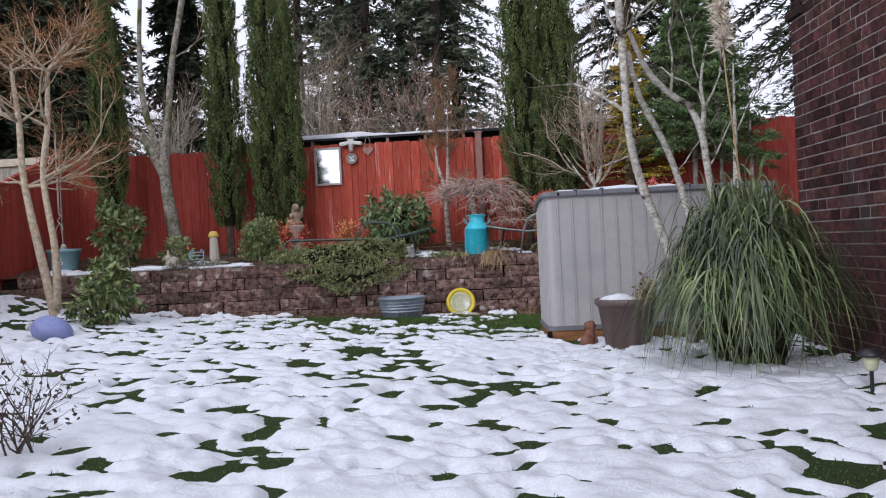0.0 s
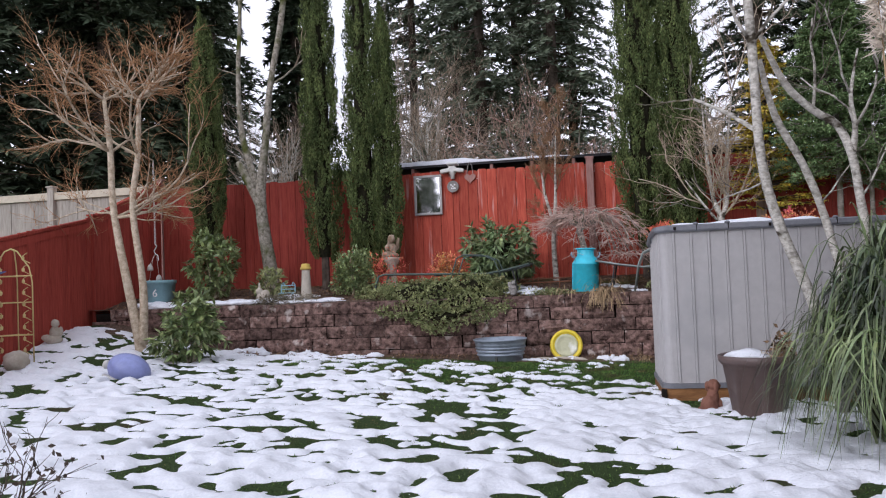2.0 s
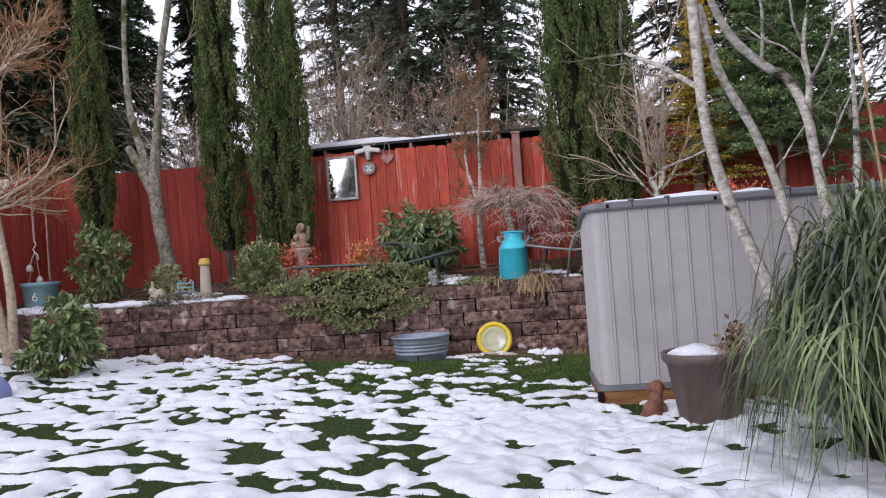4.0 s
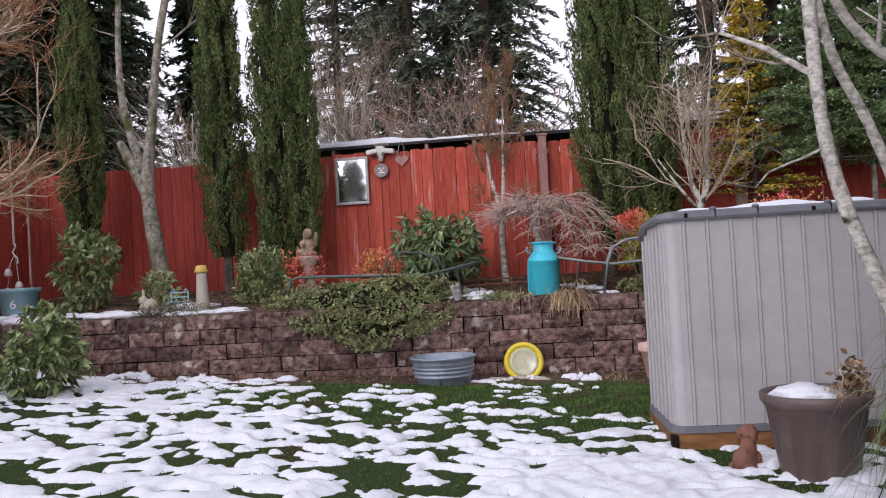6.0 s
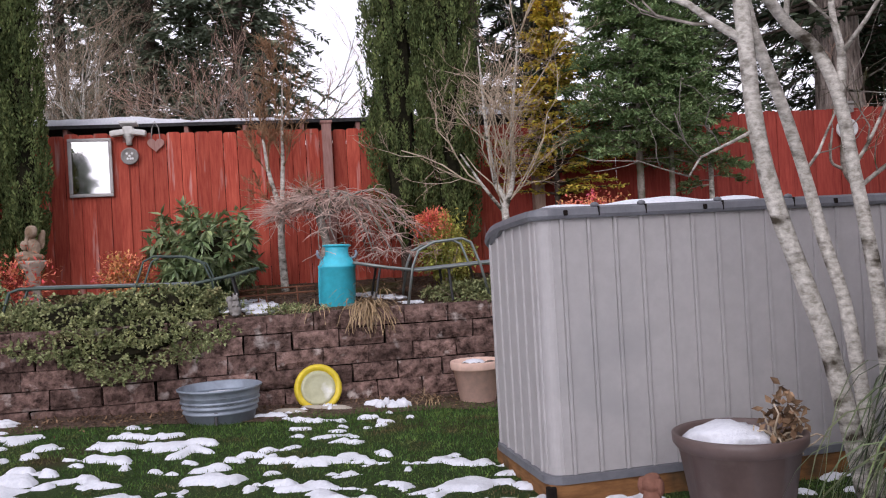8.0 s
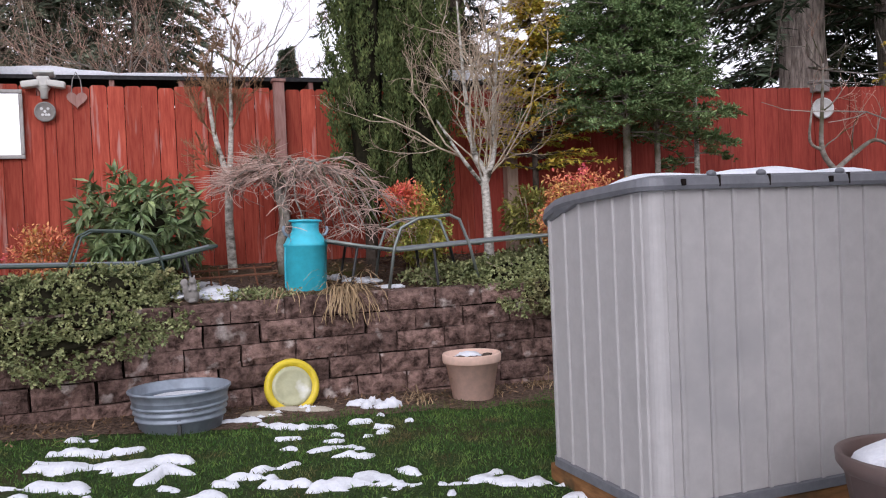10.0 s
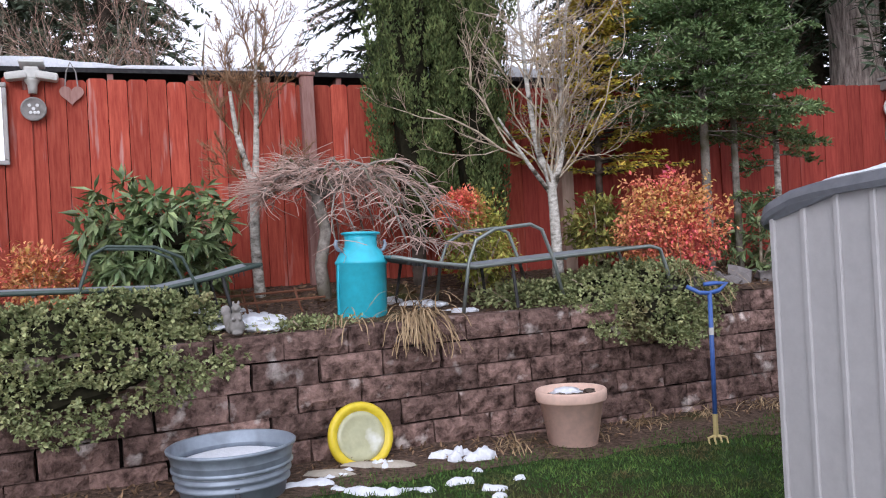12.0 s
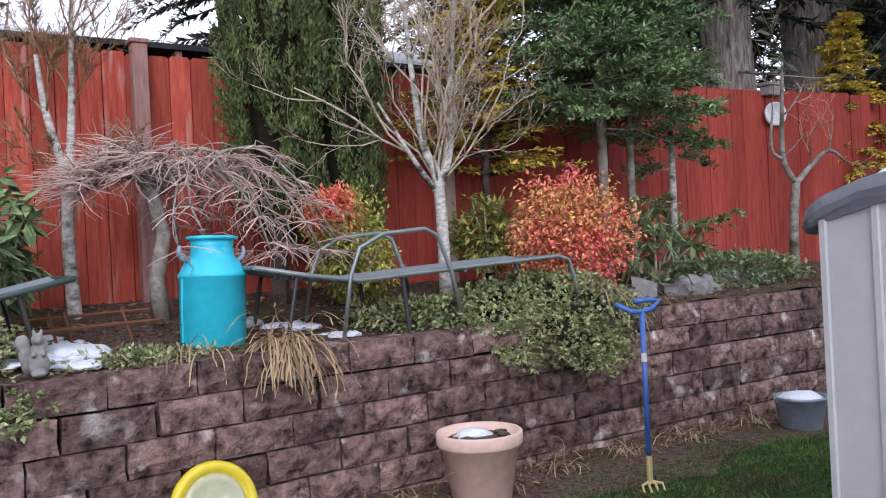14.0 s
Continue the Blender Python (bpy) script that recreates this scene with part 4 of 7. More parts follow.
def young_fir(at, height, radius, seed, label, first, whorls, per, trunk, bark, material):
    """Whorls of drooping branches with flat side twigs, each set with needles."""
    r = np.random.default_rng(seed)
    tree = thing("fir_tree", Matrix.Translation(at), label, "tree", "young firs")
    part("trunk", Geo().tube([(0, 0, -0.3), (0.015, 0.01, height * 0.5), (0, 0, height)], [trunk, trunk * 0.7, 0.01], 9), bark, tree, smooth=True)
    wood, Ps, Ds = Geo(), [], []
    for w in range(whorls):
        q = (w / whorls) ** 0.92
        reach = radius * (1 - q ** 1.25) + 0.10
        for b in range(per):
            a = 2 * math.pi * (b + r.uniform(-0.4, 0.4)) / per + w * 2.4
            L = reach * r.uniform(0.55, 1.12)
            z0 = (first + (1 - first) * q + r.uniform(-1.2, 1.2) * (1 - first) / whorls) * height
            sag = r.uniform(0.25, 0.75)
            way, side_way = np.array([math.cos(a), math.sin(a), 0.0]), np.array([-math.sin(a), math.cos(a), 0.0])

            def along(u):
                u = np.asarray(u, dtype=float)[..., None]
                return way * L * u + np.array([0, 0, 1.0]) * (z0 + L * (0.22 * u - sag * u ** 2 + 0.26 * u ** 4))

            wood.tube([tuple(p) for p in along([0.0, 0.35, 0.7, 1.0])], [0.009, 0.007, 0.005, 0.002], 4, False)
            m = int(7 + 20 * L)
            u = np.concatenate([r.uniform(0.22, 0.97, m), [0.93]])
            tl = (0.05 + 0.26 * L * (1 - u) + 0.05 * r.uniform(0, 1, m + 1)).clip(0.05, 0.24)
            sg = np.where(np.arange(m + 1) % 2, 1.0, -1.0)
            sg[-1] = 0.0
            td = way * 0.75 + side_way * (sg * r.uniform(0.6, 1.0, m + 1))[:, None] + np.stack([np.zeros(m + 1), np.zeros(m + 1), r.uniform(-0.55, 0.35, m + 1)], 1)
            td /= np.linalg.norm(td, axis=1, keepdims=True)
            each = 15
            kk = np.repeat(np.arange(m + 1), each)
            f = r.uniform(0, 1.05, len(kk))
            Ps.append(along(u)[kk] + td[kk] * (tl[kk] * f)[:, None])
            flat = r.normal(size=(len(kk), 3)) * [0.8, 0.8, 0.6] + [0, 0, 0.35]
            Ds.append(td[kk] * 0.75 + flat * 0.6)
    fine("branchwork", wood, M["bark_grey"], tree)
    P, D = np.concatenate(Ps), np.concatenate(Ds)
    N = r.normal(size=P.shape) * 0.5 + [0, 0, 1]
    fine("crown", leaf_mesh("crown", P, D, r.uniform(0.034, 0.056, len(P)), 0.017, N, r=r), material, tree)
    return tree


def leafy(name, at, size, n, leaf, material, label, category="shrub", seed=1, droop=0.0, hang=None, stems=9, rosette=1, group="", hollow=0.55, bark=None, core=0.0, out=0.7):
    """A shrub: stems from the foot and leaves (singly or in rosettes) that fill an uneven body."""
    r = np.random.default_rng(seed)
    bush = thing(name, at if isinstance(at, Matrix) else Matrix.Translation(at), label, category, group)
    m = n // rosette
    v = r.normal(size=(m, 3))
    v /= np.linalg.norm(v, axis=1, keepdims=True)
    rad = hollow + (1 - hollow) * r.uniform(0, 1, m) ** 0.6
    az = np.arctan2(v[:, 1], v[:, 0])
    lump = 0.58 + 0.78 * vnoise(az * 1.9 + seed, v[:, 2] * 2.6 + seed, seed)
    C = v * (rad * lump)[:, None] * size + [0, 0, size[2]]
    if hang is not None:
        C[:, 2] -= hang * np.clip(-C[:, 1], 0, 10) ** 1.2 * (0.8 + 0.4 * vnoise(C[:, 0] * 4.5, C[:, 0] * 0, seed))
    # Added dark body blocks the view through and paints shade between leaves.
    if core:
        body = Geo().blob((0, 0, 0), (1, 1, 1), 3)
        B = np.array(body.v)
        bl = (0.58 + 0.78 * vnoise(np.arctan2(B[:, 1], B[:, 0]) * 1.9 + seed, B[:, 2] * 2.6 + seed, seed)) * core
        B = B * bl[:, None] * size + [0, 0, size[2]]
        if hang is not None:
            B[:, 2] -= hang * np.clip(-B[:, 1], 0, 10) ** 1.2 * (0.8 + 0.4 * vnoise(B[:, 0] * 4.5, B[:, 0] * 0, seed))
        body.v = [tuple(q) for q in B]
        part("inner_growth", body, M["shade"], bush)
    wood = Geo()
    for k in r.choice(m, stems, replace=False):
        tip = C[k]
        wood.tube([(tip[0] * 0.12, tip[1] * 0.12, 0), (tip[0] * 0.5, tip[1] * 0.5, tip[2] * 0.6), tuple(tip)], [0.014, 0.009, 0.004], 5, False)
    fine("stem_mass", wood, bark or M["bark_tan"], bush)
    P = np.repeat(C, rosette, axis=0)
    outw = np.repeat(v, rosette, axis=0)
    if rosette > 1:
        D = outw * out + r.normal(size=P.shape) * 0.75
        D[:, 2] -= droop
        P = P + r.normal(size=P.shape) * leaf[0] * 0.06
    else:
        D = outw * out + r.normal(size=P.shape) * 0.6
        D[:, 2] -= droop
    N = r.normal(size=P.shape) * 0.4 + [0, 0, 1]
    L = leaf[0] * r.uniform(0.65, 1.25, len(P))
    fine("foliage", leaf_mesh("foliage", P, D, L, L * leaf[1], N, r=r), material, bush)
    return bush


RIGHT = Vector((0.853, 0.522, 0))  # across the view from the lawn

# trees on the terrace
cypress(on_terrace(1.14, 0.60), 4.15, 0.28, 3, bare=0.14)
cypress(on_terrace(3.0, 0.60), 5.3, 0.28, 4, bare=0.07)
cypress(on_terrace(3.64, 0.58), 5.3, 0.265, 5, bare=0.06)
cypress(on_terrace(3.96, 0.50), 3.95, 0.22, 6, bare=0.06)
cypress(on_terrace(7.60, 0.52), 6.0, 0.34, 7, bare=0.06)
cypress(on_terrace(8.12, 0.50), 5.8, 0.34, 8, bare=0.06)

base = on_terrace(2.15, 0.70)
bare_tree("leaning_birch", base,
          [[(0.06, 0, -0.1, 0.14), (0.03, 0, 0.35, 0.105), (-0.10, -0.02, 1.35, 0.08), (-0.02, 0.03, 2.2, 0.055), (0.10, 0.05, 3.1, 0.045), (0.34, 0.12, 4.3, 0.045), (0.40, 0.1, 5.6, 0.03)],
           [(-0.10, -0.02, 1.30, 0.075), (-0.30, -0.07, 1.72, 0.07), (-0.44, -0.1, 1.98, 0.045)],
           [(-0.16, -0.02, 1.60, 0.06), (-0.40, -0.05, 2.4, 0.045), (-0.44, -0.05, 3.3, 0.035), (-0.38, -0.03, 4.4, 0.028), (-0.5, 0, 5.4, 0.02)]],
          [(0, 4, (0.8, 0.3, 0.6), 0.9, 0.018), (0, 5, (-0.7, 0.2, 0.7), 1.0, 0.018), (2, 3, (0.9, 0.2, 0.6), 1.0, 0.016), (2, 2, (-0.8, 0, 0.5), 0.7, 0.012), (0, 5, (0.6, 0.4, 0.8), 0.9, 0.014)],
          M["bark_mossy"], M["twig_tan"], "grey lichen-covered leaning birch with a broken mossy stub", depth=2, kids=3)

base = on_terrace(6.36, 0.43)
bare_tree("small_bare_tree", base,
          [[(0, 0, -0.1, 0.045), (-0.02, 0, 0.45, 0.038), (0.0, 0, 0.82, 0.036)], [(0, 0, 0.8, 0.03), (-0.10, -0.03, 1.2, 0.022), (-0.14, -0.04, 1.55, 0.012)],
           [(0, 0, 0.8, 0.03), (0.03, 0.02, 1.25, 0.022), (0.05, 0.01, 1.7, 0.014), (0.08, 0, 2.15, 0.006)]],
          [(1, 1, (-0.7, 0.1, 0.8), 0.40, 0.008), (1, 1, (0.3, -0.6, 0.8), 0.40, 0.008), (1, 2, (-0.3, 0.2, 1), 0.40, 0.007), (2, 1, (0.7, -0.2, 0.9), 0.44, 0.008), (2, 1, (-0.2, 0.6, 0.8), 0.40, 0.007), (2, 2, (0.5, 0, 1), 0.40, 0.007), (2, 2, (-0.5, -0.3, 1), 0.40, 0.006), (0, 2, (-0.9, -0.2, 0.4), 0.32, 0.006), (0, 2, (0.8, 0.1, 0.5), 0.32, 0.006), (2, 3, (0.2, 0.1, 1), 0.40, 0.005), (2, 3, (-0.3, 0.2, 1), 0.40, 0.005)],
          M["bark_pale"], M["twig_moss"], "small bare tree with pale lichen bark and reddish twigs", limb_bark=M["twig_moss"], depth=3, kids=7, lift=0.1, spread=0.6, shrink=0.52)


def weeping_tree(at):
    """A low dome: arching limbs whose twigs hang down."""
    tree = thing("weeping_maple", Matrix.Translation(at), "low weeping maple with a bare arching dome of reddish twigs", "tree")
    trunk = Geo().tube([(0, 0, -0.1), (-0.03, 0, 0.25), (0.02, 0, 0.5), (-0.03, 0, 0.72), (-0.02, 0, 0.82)], [0.055, 0.045, 0.042, 0.045, 0.03], 8)
    part("trunk", trunk, M["bark_grey"], tree, smooth=True)
    limbs, twigs = Geo(), Geo()
    rr = random.Random(4)
    for k in range(30):
        a = 2 * math.pi * k / 30 + rr.uniform(-0.2, 0.2)
        reach = rr.uniform(0.65, 1.12) if math.cos(a) > 0.1 else rr.uniform(0.34, 0.6)
        way = Vector((math.cos(a), 0.75 * math.sin(a), 0))
        top = rr.uniform(0.86, 1.02)
        pts = []
        for j in range(9):
            u = j / 8
            z = 0.74 + (top - 0.74) * math.sin(min(1, u * 2.2) * math.pi / 2) - (0.62 if way.x > 0 else 0.16) * max(0, u - 0.45) ** 1.6 * 2.2
            pts.append(Vector((-0.02, 0, 0)) + way * reach * (u ** 0.85) + Vector((rr.gauss(0, 0.018), rr.gauss(0, 0.018), z + rr.gauss(0, 0.014))))
        limbs.tube(pts, [0.016 - 0.0014 * j for j in range(9)], 5)
        for j in range(2, 9):
            for q in range(7):
                d = Vector((way.x * 0.7 + rr.gauss(0, 0.6), way.y * 0.7 + rr.gauss(0, 0.6), rr.uniform(-0.4, 0.5)))
                p, path, L = pts[j].copy(), [pts[j].copy()], rr.uniform(0.10, 0.34)
                for w in range(4):
                    d = (d + Vector((rr.gauss(0, 0.5), rr.gauss(0, 0.5), -0.22 if way.x > 0 else -0.05))).normalized()
                    p = p + d * L / 4
                    path.append(p.copy())
                twigs.tube(path, [0.0042, 0.0036, 0.003, 0.0024, 0.0018], 3, False)
    fine("branchwork", limbs, M["bark_grey"], tree)
    fine("twig_mass", twigs, M["twig_pink"], tree)


weeping_tree(on_terrace(6.76, 0.88))

base = on_terrace(8.55, 1.06)
vase = []
rr = random.Random(9)
for k in range(26):
    a = rr.uniform(0, 2 * math.pi)
    vase.append((0 if k % 2 else 1, rr.choice((1, 2, 3)), (0.62 * math.cos(a), 0.5 * math.sin(a), rr.uniform(0.7, 1.4)), rr.uniform(0.6, 1.05), 0.009))
for k in range(2):
    a = rr.uniform(2.3, 4.2)
    vase.append((2, 1, (0.9 * math.cos(a), 0.4 * math.sin(a), rr.uniform(0.5, 0.9)), rr.uniform(0.7, 1.0), 0.010))
bare_tree("young_birch", base,
          [[(0, 0, -0.1, 0.05), (-0.02, 0, 0.79, 0.036), (-0.10, 0.02, 1.05, 0.028), (-0.16, 0.04, 1.6, 0.018), (-0.2, 0.05, 2.4, 0.006)],
           [(-0.02, 0, 0.76, 0.036), (0.07, 0, 1.05, 0.03), (0.10, -0.02, 1.6, 0.02), (0.2, -0.03, 2.4, 0.006)],
           [(-0.02, 0, 0.72, 0.020), (-0.22, -0.05, 1.0, 0.015), (-0.42, -0.1, 1.32, 0.008)]],
          vase, M["bark_pale"], M["twig_tan"], "young bare birch with a pale forked trunk and fine twigs", limb_bark=M["bark_tan"], depth=3, kids=4, lift=0.07, spread=0.75, wob=0.2, shrink=0.5)

# maple on the mound by the side fence
base = on_ground(-8.16, 8.75, 0.03)
maple = []
rr = random.Random(21)
for k in range(24):
    a = rr.uniform(0, 2 * math.pi)
    ti = k % 2
    pi = rr.choice((2, 3, 3, 4, 4))
    flat = 1.0 if pi > 2 else 1.3
    d = RIGHT * math.cos(a) * flat + Vector((-0.52, 0.85, 0)) * math.sin(a) * 0.8 + Vector((0, 0, rr.uniform(0.35, 0.95) if pi > 2 else rr.uniform(0.05, 0.5)))
    maple.append((ti, pi, d, rr.uniform(0.75, 1.1) if pi < 4 else rr.uniform(0.5, 0.8), 0.02))
bare_tree("japanese_maple", base,
          [[(0, 0, -0.1, 0.08), (-0.02, 0, 0.15, 0.062), (*(RIGHT * -0.27)[:2], 1.65, 0.042), (*(RIGHT * -0.30)[:2], 2.45, 0.036), (*(RIGHT * -0.36)[:2], 3.1, 0.022)],
           [(0.02, 0.02, 0.1, 0.058), (*(RIGHT * 0.05)[:2], 0.8, 0.045), (*(RIGHT * -0.05)[:2], 1.75, 0.038), (*(RIGHT * 0.03)[:2], 2.4, 0.036), (*(RIGHT * 0.06)[:2], 3.1, 0.025)]],
          maple, M["bark_tan"], M["twig_orange"], "two-stemmed bare Japanese maple with tan bark and orange twigs", depth=3, kids=5, lift=0.05, spread=0.75, shrink=0.58)

# birch beside the storage shed
bare_tree("clump_birch", (0, 0, 0),
          [[(-0.40, 8.22, -0.15, 0.0484), (-0.55, 8.2, 0.62, 0.0414), (-0.65, 8.17, 0.95, 0.0387), (-0.76, 8.12, 1.28, 0.0370), (-0.83, 8.08, 1.6, 0.0352), (-0.86, 8.05, 1.95, 0.0334), (-0.88, 8.1, 2.6, 0.0352), (-0.92, 8.12, 3.4, 0.0264)],
           [(-0.30, 8.45, -0.15, 0.0370), (-0.38, 8.50, 0.75, 0.0317), (-0.46, 8.53, 1.13, 0.0299), (-0.53, 8.52, 1.44, 0.0290), (-0.63, 8.45, 1.75, 0.0264), (-0.78, 8.3, 2.1, 0.0264), (-0.85, 8.2, 2.5, 0.0176)],
           [(-0.16, 8.6, -0.15, 0.0405), (-0.20, 8.62, 0.75, 0.0352), (-0.23, 8.64, 1.12, 0.0334), (-0.27, 8.66, 1.46, 0.0317), (-0.31, 8.68, 1.79, 0.0308), (-0.40, 8.68, 2.03, 0.0299), (-0.55, 8.60, 2.15, 0.0282), (-0.72, 8.45, 2.35, 0.0264), (-0.85, 8.3, 2.7, 0.0176)],
           [(-0.31, 8.68, 1.80, 0.0290), (-0.28, 8.70, 2.0, 0.0210), (-0.30, 8.74, 2.25, 0.0150), (-0.24, 8.78, 2.6, 0.0070)],
           [(0.0, 8.72, -0.1, 0.0352), (-0.04, 8.75, 1.2, 0.0264), (-0.03, 8.78, 1.75, 0.0176), (-0.02, 8.8, 2.4, 0.0053)]],
          [(0, 5, (-0.8, 0.1, 0.6), 0.55, 0.02), (0, 6, (-0.7, -0.3, 0.9), 0.8, 0.016), (0, 6, (0.7, 0.2, 0.9), 0.7, 0.014), (0, 4, (-0.5, -0.2, -0.1), 0.5, 0.008), (0, 7, (0.2, 0.4, 1), 0.7, 0.014),
           (2, 3, (0.6, -0.2, 0.7), 0.5, 0.01), (2, 6, (0.1, 0.1, 1), 0.7, 0.014), (3, 1, (0.6, 0, 0.8), 0.7, 0.012), (3, 2, (-0.5, -0.3, 0.9), 0.7, 0.01), (1, 3, (0.5, 0.3, 0.5), 0.5, 0.008), (3, 1, (-0.3, -0.6, 0.7), 0.6, 0.01), (4, 2, (0.3, 0.2, 1), 0.6, 0.01)],
          M["bark_pale"], M["bark_grey"], "clump of pale birch trunks with dark scars beside the shed", depth=2, kids=3, wob=0.22)

# espaliered fruit tree by the far fence
base = place(12.45, fence_d(12.4) + 0.35, 0.85)
bare_tree("bare_fruit_tree", base,
          [[(0, 0, -0.1, 0.05), (0.02, 0, 0.4, 0.042), (0.08, 0.02, 0.8, 0.038)], [(0.08, 0.02, 0.78, 0.032), (-0.06, 0, 1.0, 0.028), (-0.05, 0, 1.4, 0.02), (-0.02, 0, 1.9, 0.01)],
           [(0.08, 0.02, 0.78, 0.03), (0.32, 0.1, 0.95, 0.026), (0.6, 0.2, 1.1, 0.02), (0.85, 0.28, 1.0, 0.012)], [(-0.06, 0, 1.0, 0.02), (-0.2, -0.03, 1.1, 0.016), (-0.16, -0.02, 1.45, 0.01)]],
          [(1, 2, (0.8, 0.2, 0.5), 0.45, 0.01), (1, 3, (-0.5, 0, 0.8), 0.4, 0.008), (2, 2, (0.2, 0, 1), 0.4, 0.009), (2, 1, (0.1, 0, 1), 0.45, 0.009), (2, 3, (0.6, 0.1, -0.2), 0.35, 0.008), (1, 1, (0.9, 0.2, 0.6), 0.5, 0.009), (3, 2, (-0.3, 0, 1), 0.3, 0.006)],
          M["bark_grey"], M["twig_red"], "small bare fruit tree with crooked grey limbs by the fence", depth=2, kids=3, wob=0.25)

# firs and golden conifers by the fence
FIR_LABEL = "young green fir with layered drooping branches over bare lower trunks"
young_fir((-0.78, 13.2, 0.85), 3.7, 0.84, 41, FIR_LABEL, 0.34, 24, 12, 0.045, M["bark_grey"], M["fir"])
young_fir((-0.44, 13.42, 0.85), 3.3, 0.60, 42, FIR_LABEL, 0.40, 18, 9, 0.036, M["bark_grey"], M["fir"])
young_fir((-0.04, 13.5, 0.85), 2.3, 0.46, 43, "slender dark fir with sparse branches and a pale trunk", 0.22, 9, 4, 0.035, M["bark_pale"], M["fir"])
conifer("golden_cypress", (-1.62, 13.45, 0.85), 3.1, 0.66, 44, M["gold"], "golden yellow cypress with greener lower branches", first=0.30, whorls=24, per=9, sprays=90, spray=0.075, droop=0.1, trunk=0.04, group="golden cypresses", fat=0.36, up=0.15)
conifer("golden_cypress", (2.95, 15.0, 0.85), 2.7, 0.75, 45, M["gold"], "golden green cypress hanging over the fence", first=0.1, whorls=20, per=9, sprays=110, spray=0.09, droop=0.2, trunk=0.05, group="golden cypresses", fat=0.3)

# shrubs
leafy("rhododendron", on_terrace(5.62, 0.82), (0.52, 0.38, 0.44), 2600, (0.14, 0.30), M["rhodo"], "broad rhododendron with drooping long green leaves", seed=2, droop=0.75, rosette=11, hollow=0.42, core=0.4, out=0.5)
leafy("rhododendron", on_terrace(1.55, 1.30), (0.36, 0.32, 0.47), 1500, (0.115, 0.42), M["laurel"], "upright rhododendron on the terrace beside the cypress", seed=3, droop=0.5, rosette=7, hollow=0.45)
leafy("rhododendron", on_ground(-7.32, 8.75, 0.02), (0.42, 0.36, 0.40), 1400, (0.125, 0.40), M["laurel"], "leggy rhododendron standing in the snow before the wall", seed=4, droop=0.7, rosette=8, hollow=0.5)
leafy("nandina", on_terrace(7.95, 0.92), (0.29, 0.26, 0.36), 5200, (0.040, 0.46), M["nandina_green"], "nandina shrub with yellow green leaves and a red top", seed=5, droop=0.25, hollow=0.3)
leafy("nandina_shoot", on_terrace(7.80, 0.94) + Vector((0, 0, 0.46)), (0.20, 0.17, 0.17), 1900, (0.040, 0.42), M["nandina_red"], "bright red nandina foliage", seed=6, droop=0.2, hollow=0.2)
leafy("nandina", on_terrace(9.34, 1.40), (0.41, 0.36, 0.43), 11000, (0.036, 0.6), M["nandina"], "rounded nandina shrub with orange and crimson leaves", seed=7, droop=0.3, hollow=0.2, out=0.25)
leafy("nandina", on_terrace(4.88, 0.72), (0.26, 0.22, 0.23), 2600, (0.042, 0.42), M["nandina"], "low orange red nandina shrub by the fence", seed=8, droop=0.2, hollow=0.3)
leafy("nandina", on_terrace(4.05, 1.12), (0.30, 0.22, 0.27), 900, (0.055, 0.36), M["nandina_red"], "thin red nandina foliage behind a green bush", seed=9, droop=0.2, hollow=0.3)
leafy("evergreen_bush", (-1.70, 13.22, 1.0), (0.27, 0.24, 0.27), 1500, (0.07, 0.4), M["olive"], "small olive green bush on a short trunk by the fence", seed=19, hollow=0.35, droop=0.2)
leafy("evergreen_bush", on_terrace(3.72, 1.48), (0.31, 0.28, 0.30), 4200, (0.05, 0.42), M["laurel"], "dense rounded green evergreen bush", seed=10, hollow=0.45)
leafy("cotoneaster", Matrix.Translation(on_terrace(5.05, 2.04, 0.20)) @ pose(0, 0, 0, 0, 0, HEADING), (0.90, 0.42, 0.23), 40000, (0.027, 0.72), M["box"], "olive green groundcover shrub spilling over the wall", seed=11, rosette=6, hang=0.75, hollow=0.72, core=0.7, stems=24, group="groundcover")
leafy("cotoneaster", Matrix.Translation(on_terrace(8.72, 1.80, 0.16)) @ pose(0, 0, 0, 0, 0, HEADING), (0.70, 0.42, 0.20), 30000, (0.027, 0.72), M["box"], "olive green groundcover shrub spilling over the wall", seed=12, rosette=6, hang=0.8, hollow=0.68, core=0.64, stems=24, group="groundcover")
leafy("cotoneaster", Matrix.Translation(on_terrace(7.95, 1.62, 0.08)) @ pose(0, 0, 0, 0, 0, HEADING), (0.36, 0.22, 0.12), 1800, (0.038, 0.62), M["box"], "small olive green groundcover clump under the lounger", seed=13, hollow=0.5, group="groundcover")
leafy("periwinkle", Matrix.Translation(on_terrace(11.1, 1.35, 0.08)) @ pose(0, 0, 0, 0, 0, HEADING), (0.75, 0.34, 0.17), 3200, (0.05, 0.5), M["rhodo"], "dark green groundcover along the far terrace edge", seed=14, hollow=0.5, hang=0.3, group="groundcover")
leafy("laurel", on_terrace(10.55, 1.0), (0.40, 0.3, 0.28), 700, (0.12, 0.28), M["rhodo"], "low laurel with long glossy leaves by the fir", seed=15, rosette=6, droop=0.5)
leafy("heather", Matrix.Translation(on_terrace(2.95, 2.1, 0.05)) @ pose(0, 0, 0, 0, 0, HEADING), (0.46, 0.2, 0.10), 2600, (0.05, 0.18), M["heath"], "grey brown heather on the terrace edge", seed=16, hollow=0.3, hang=0.5)
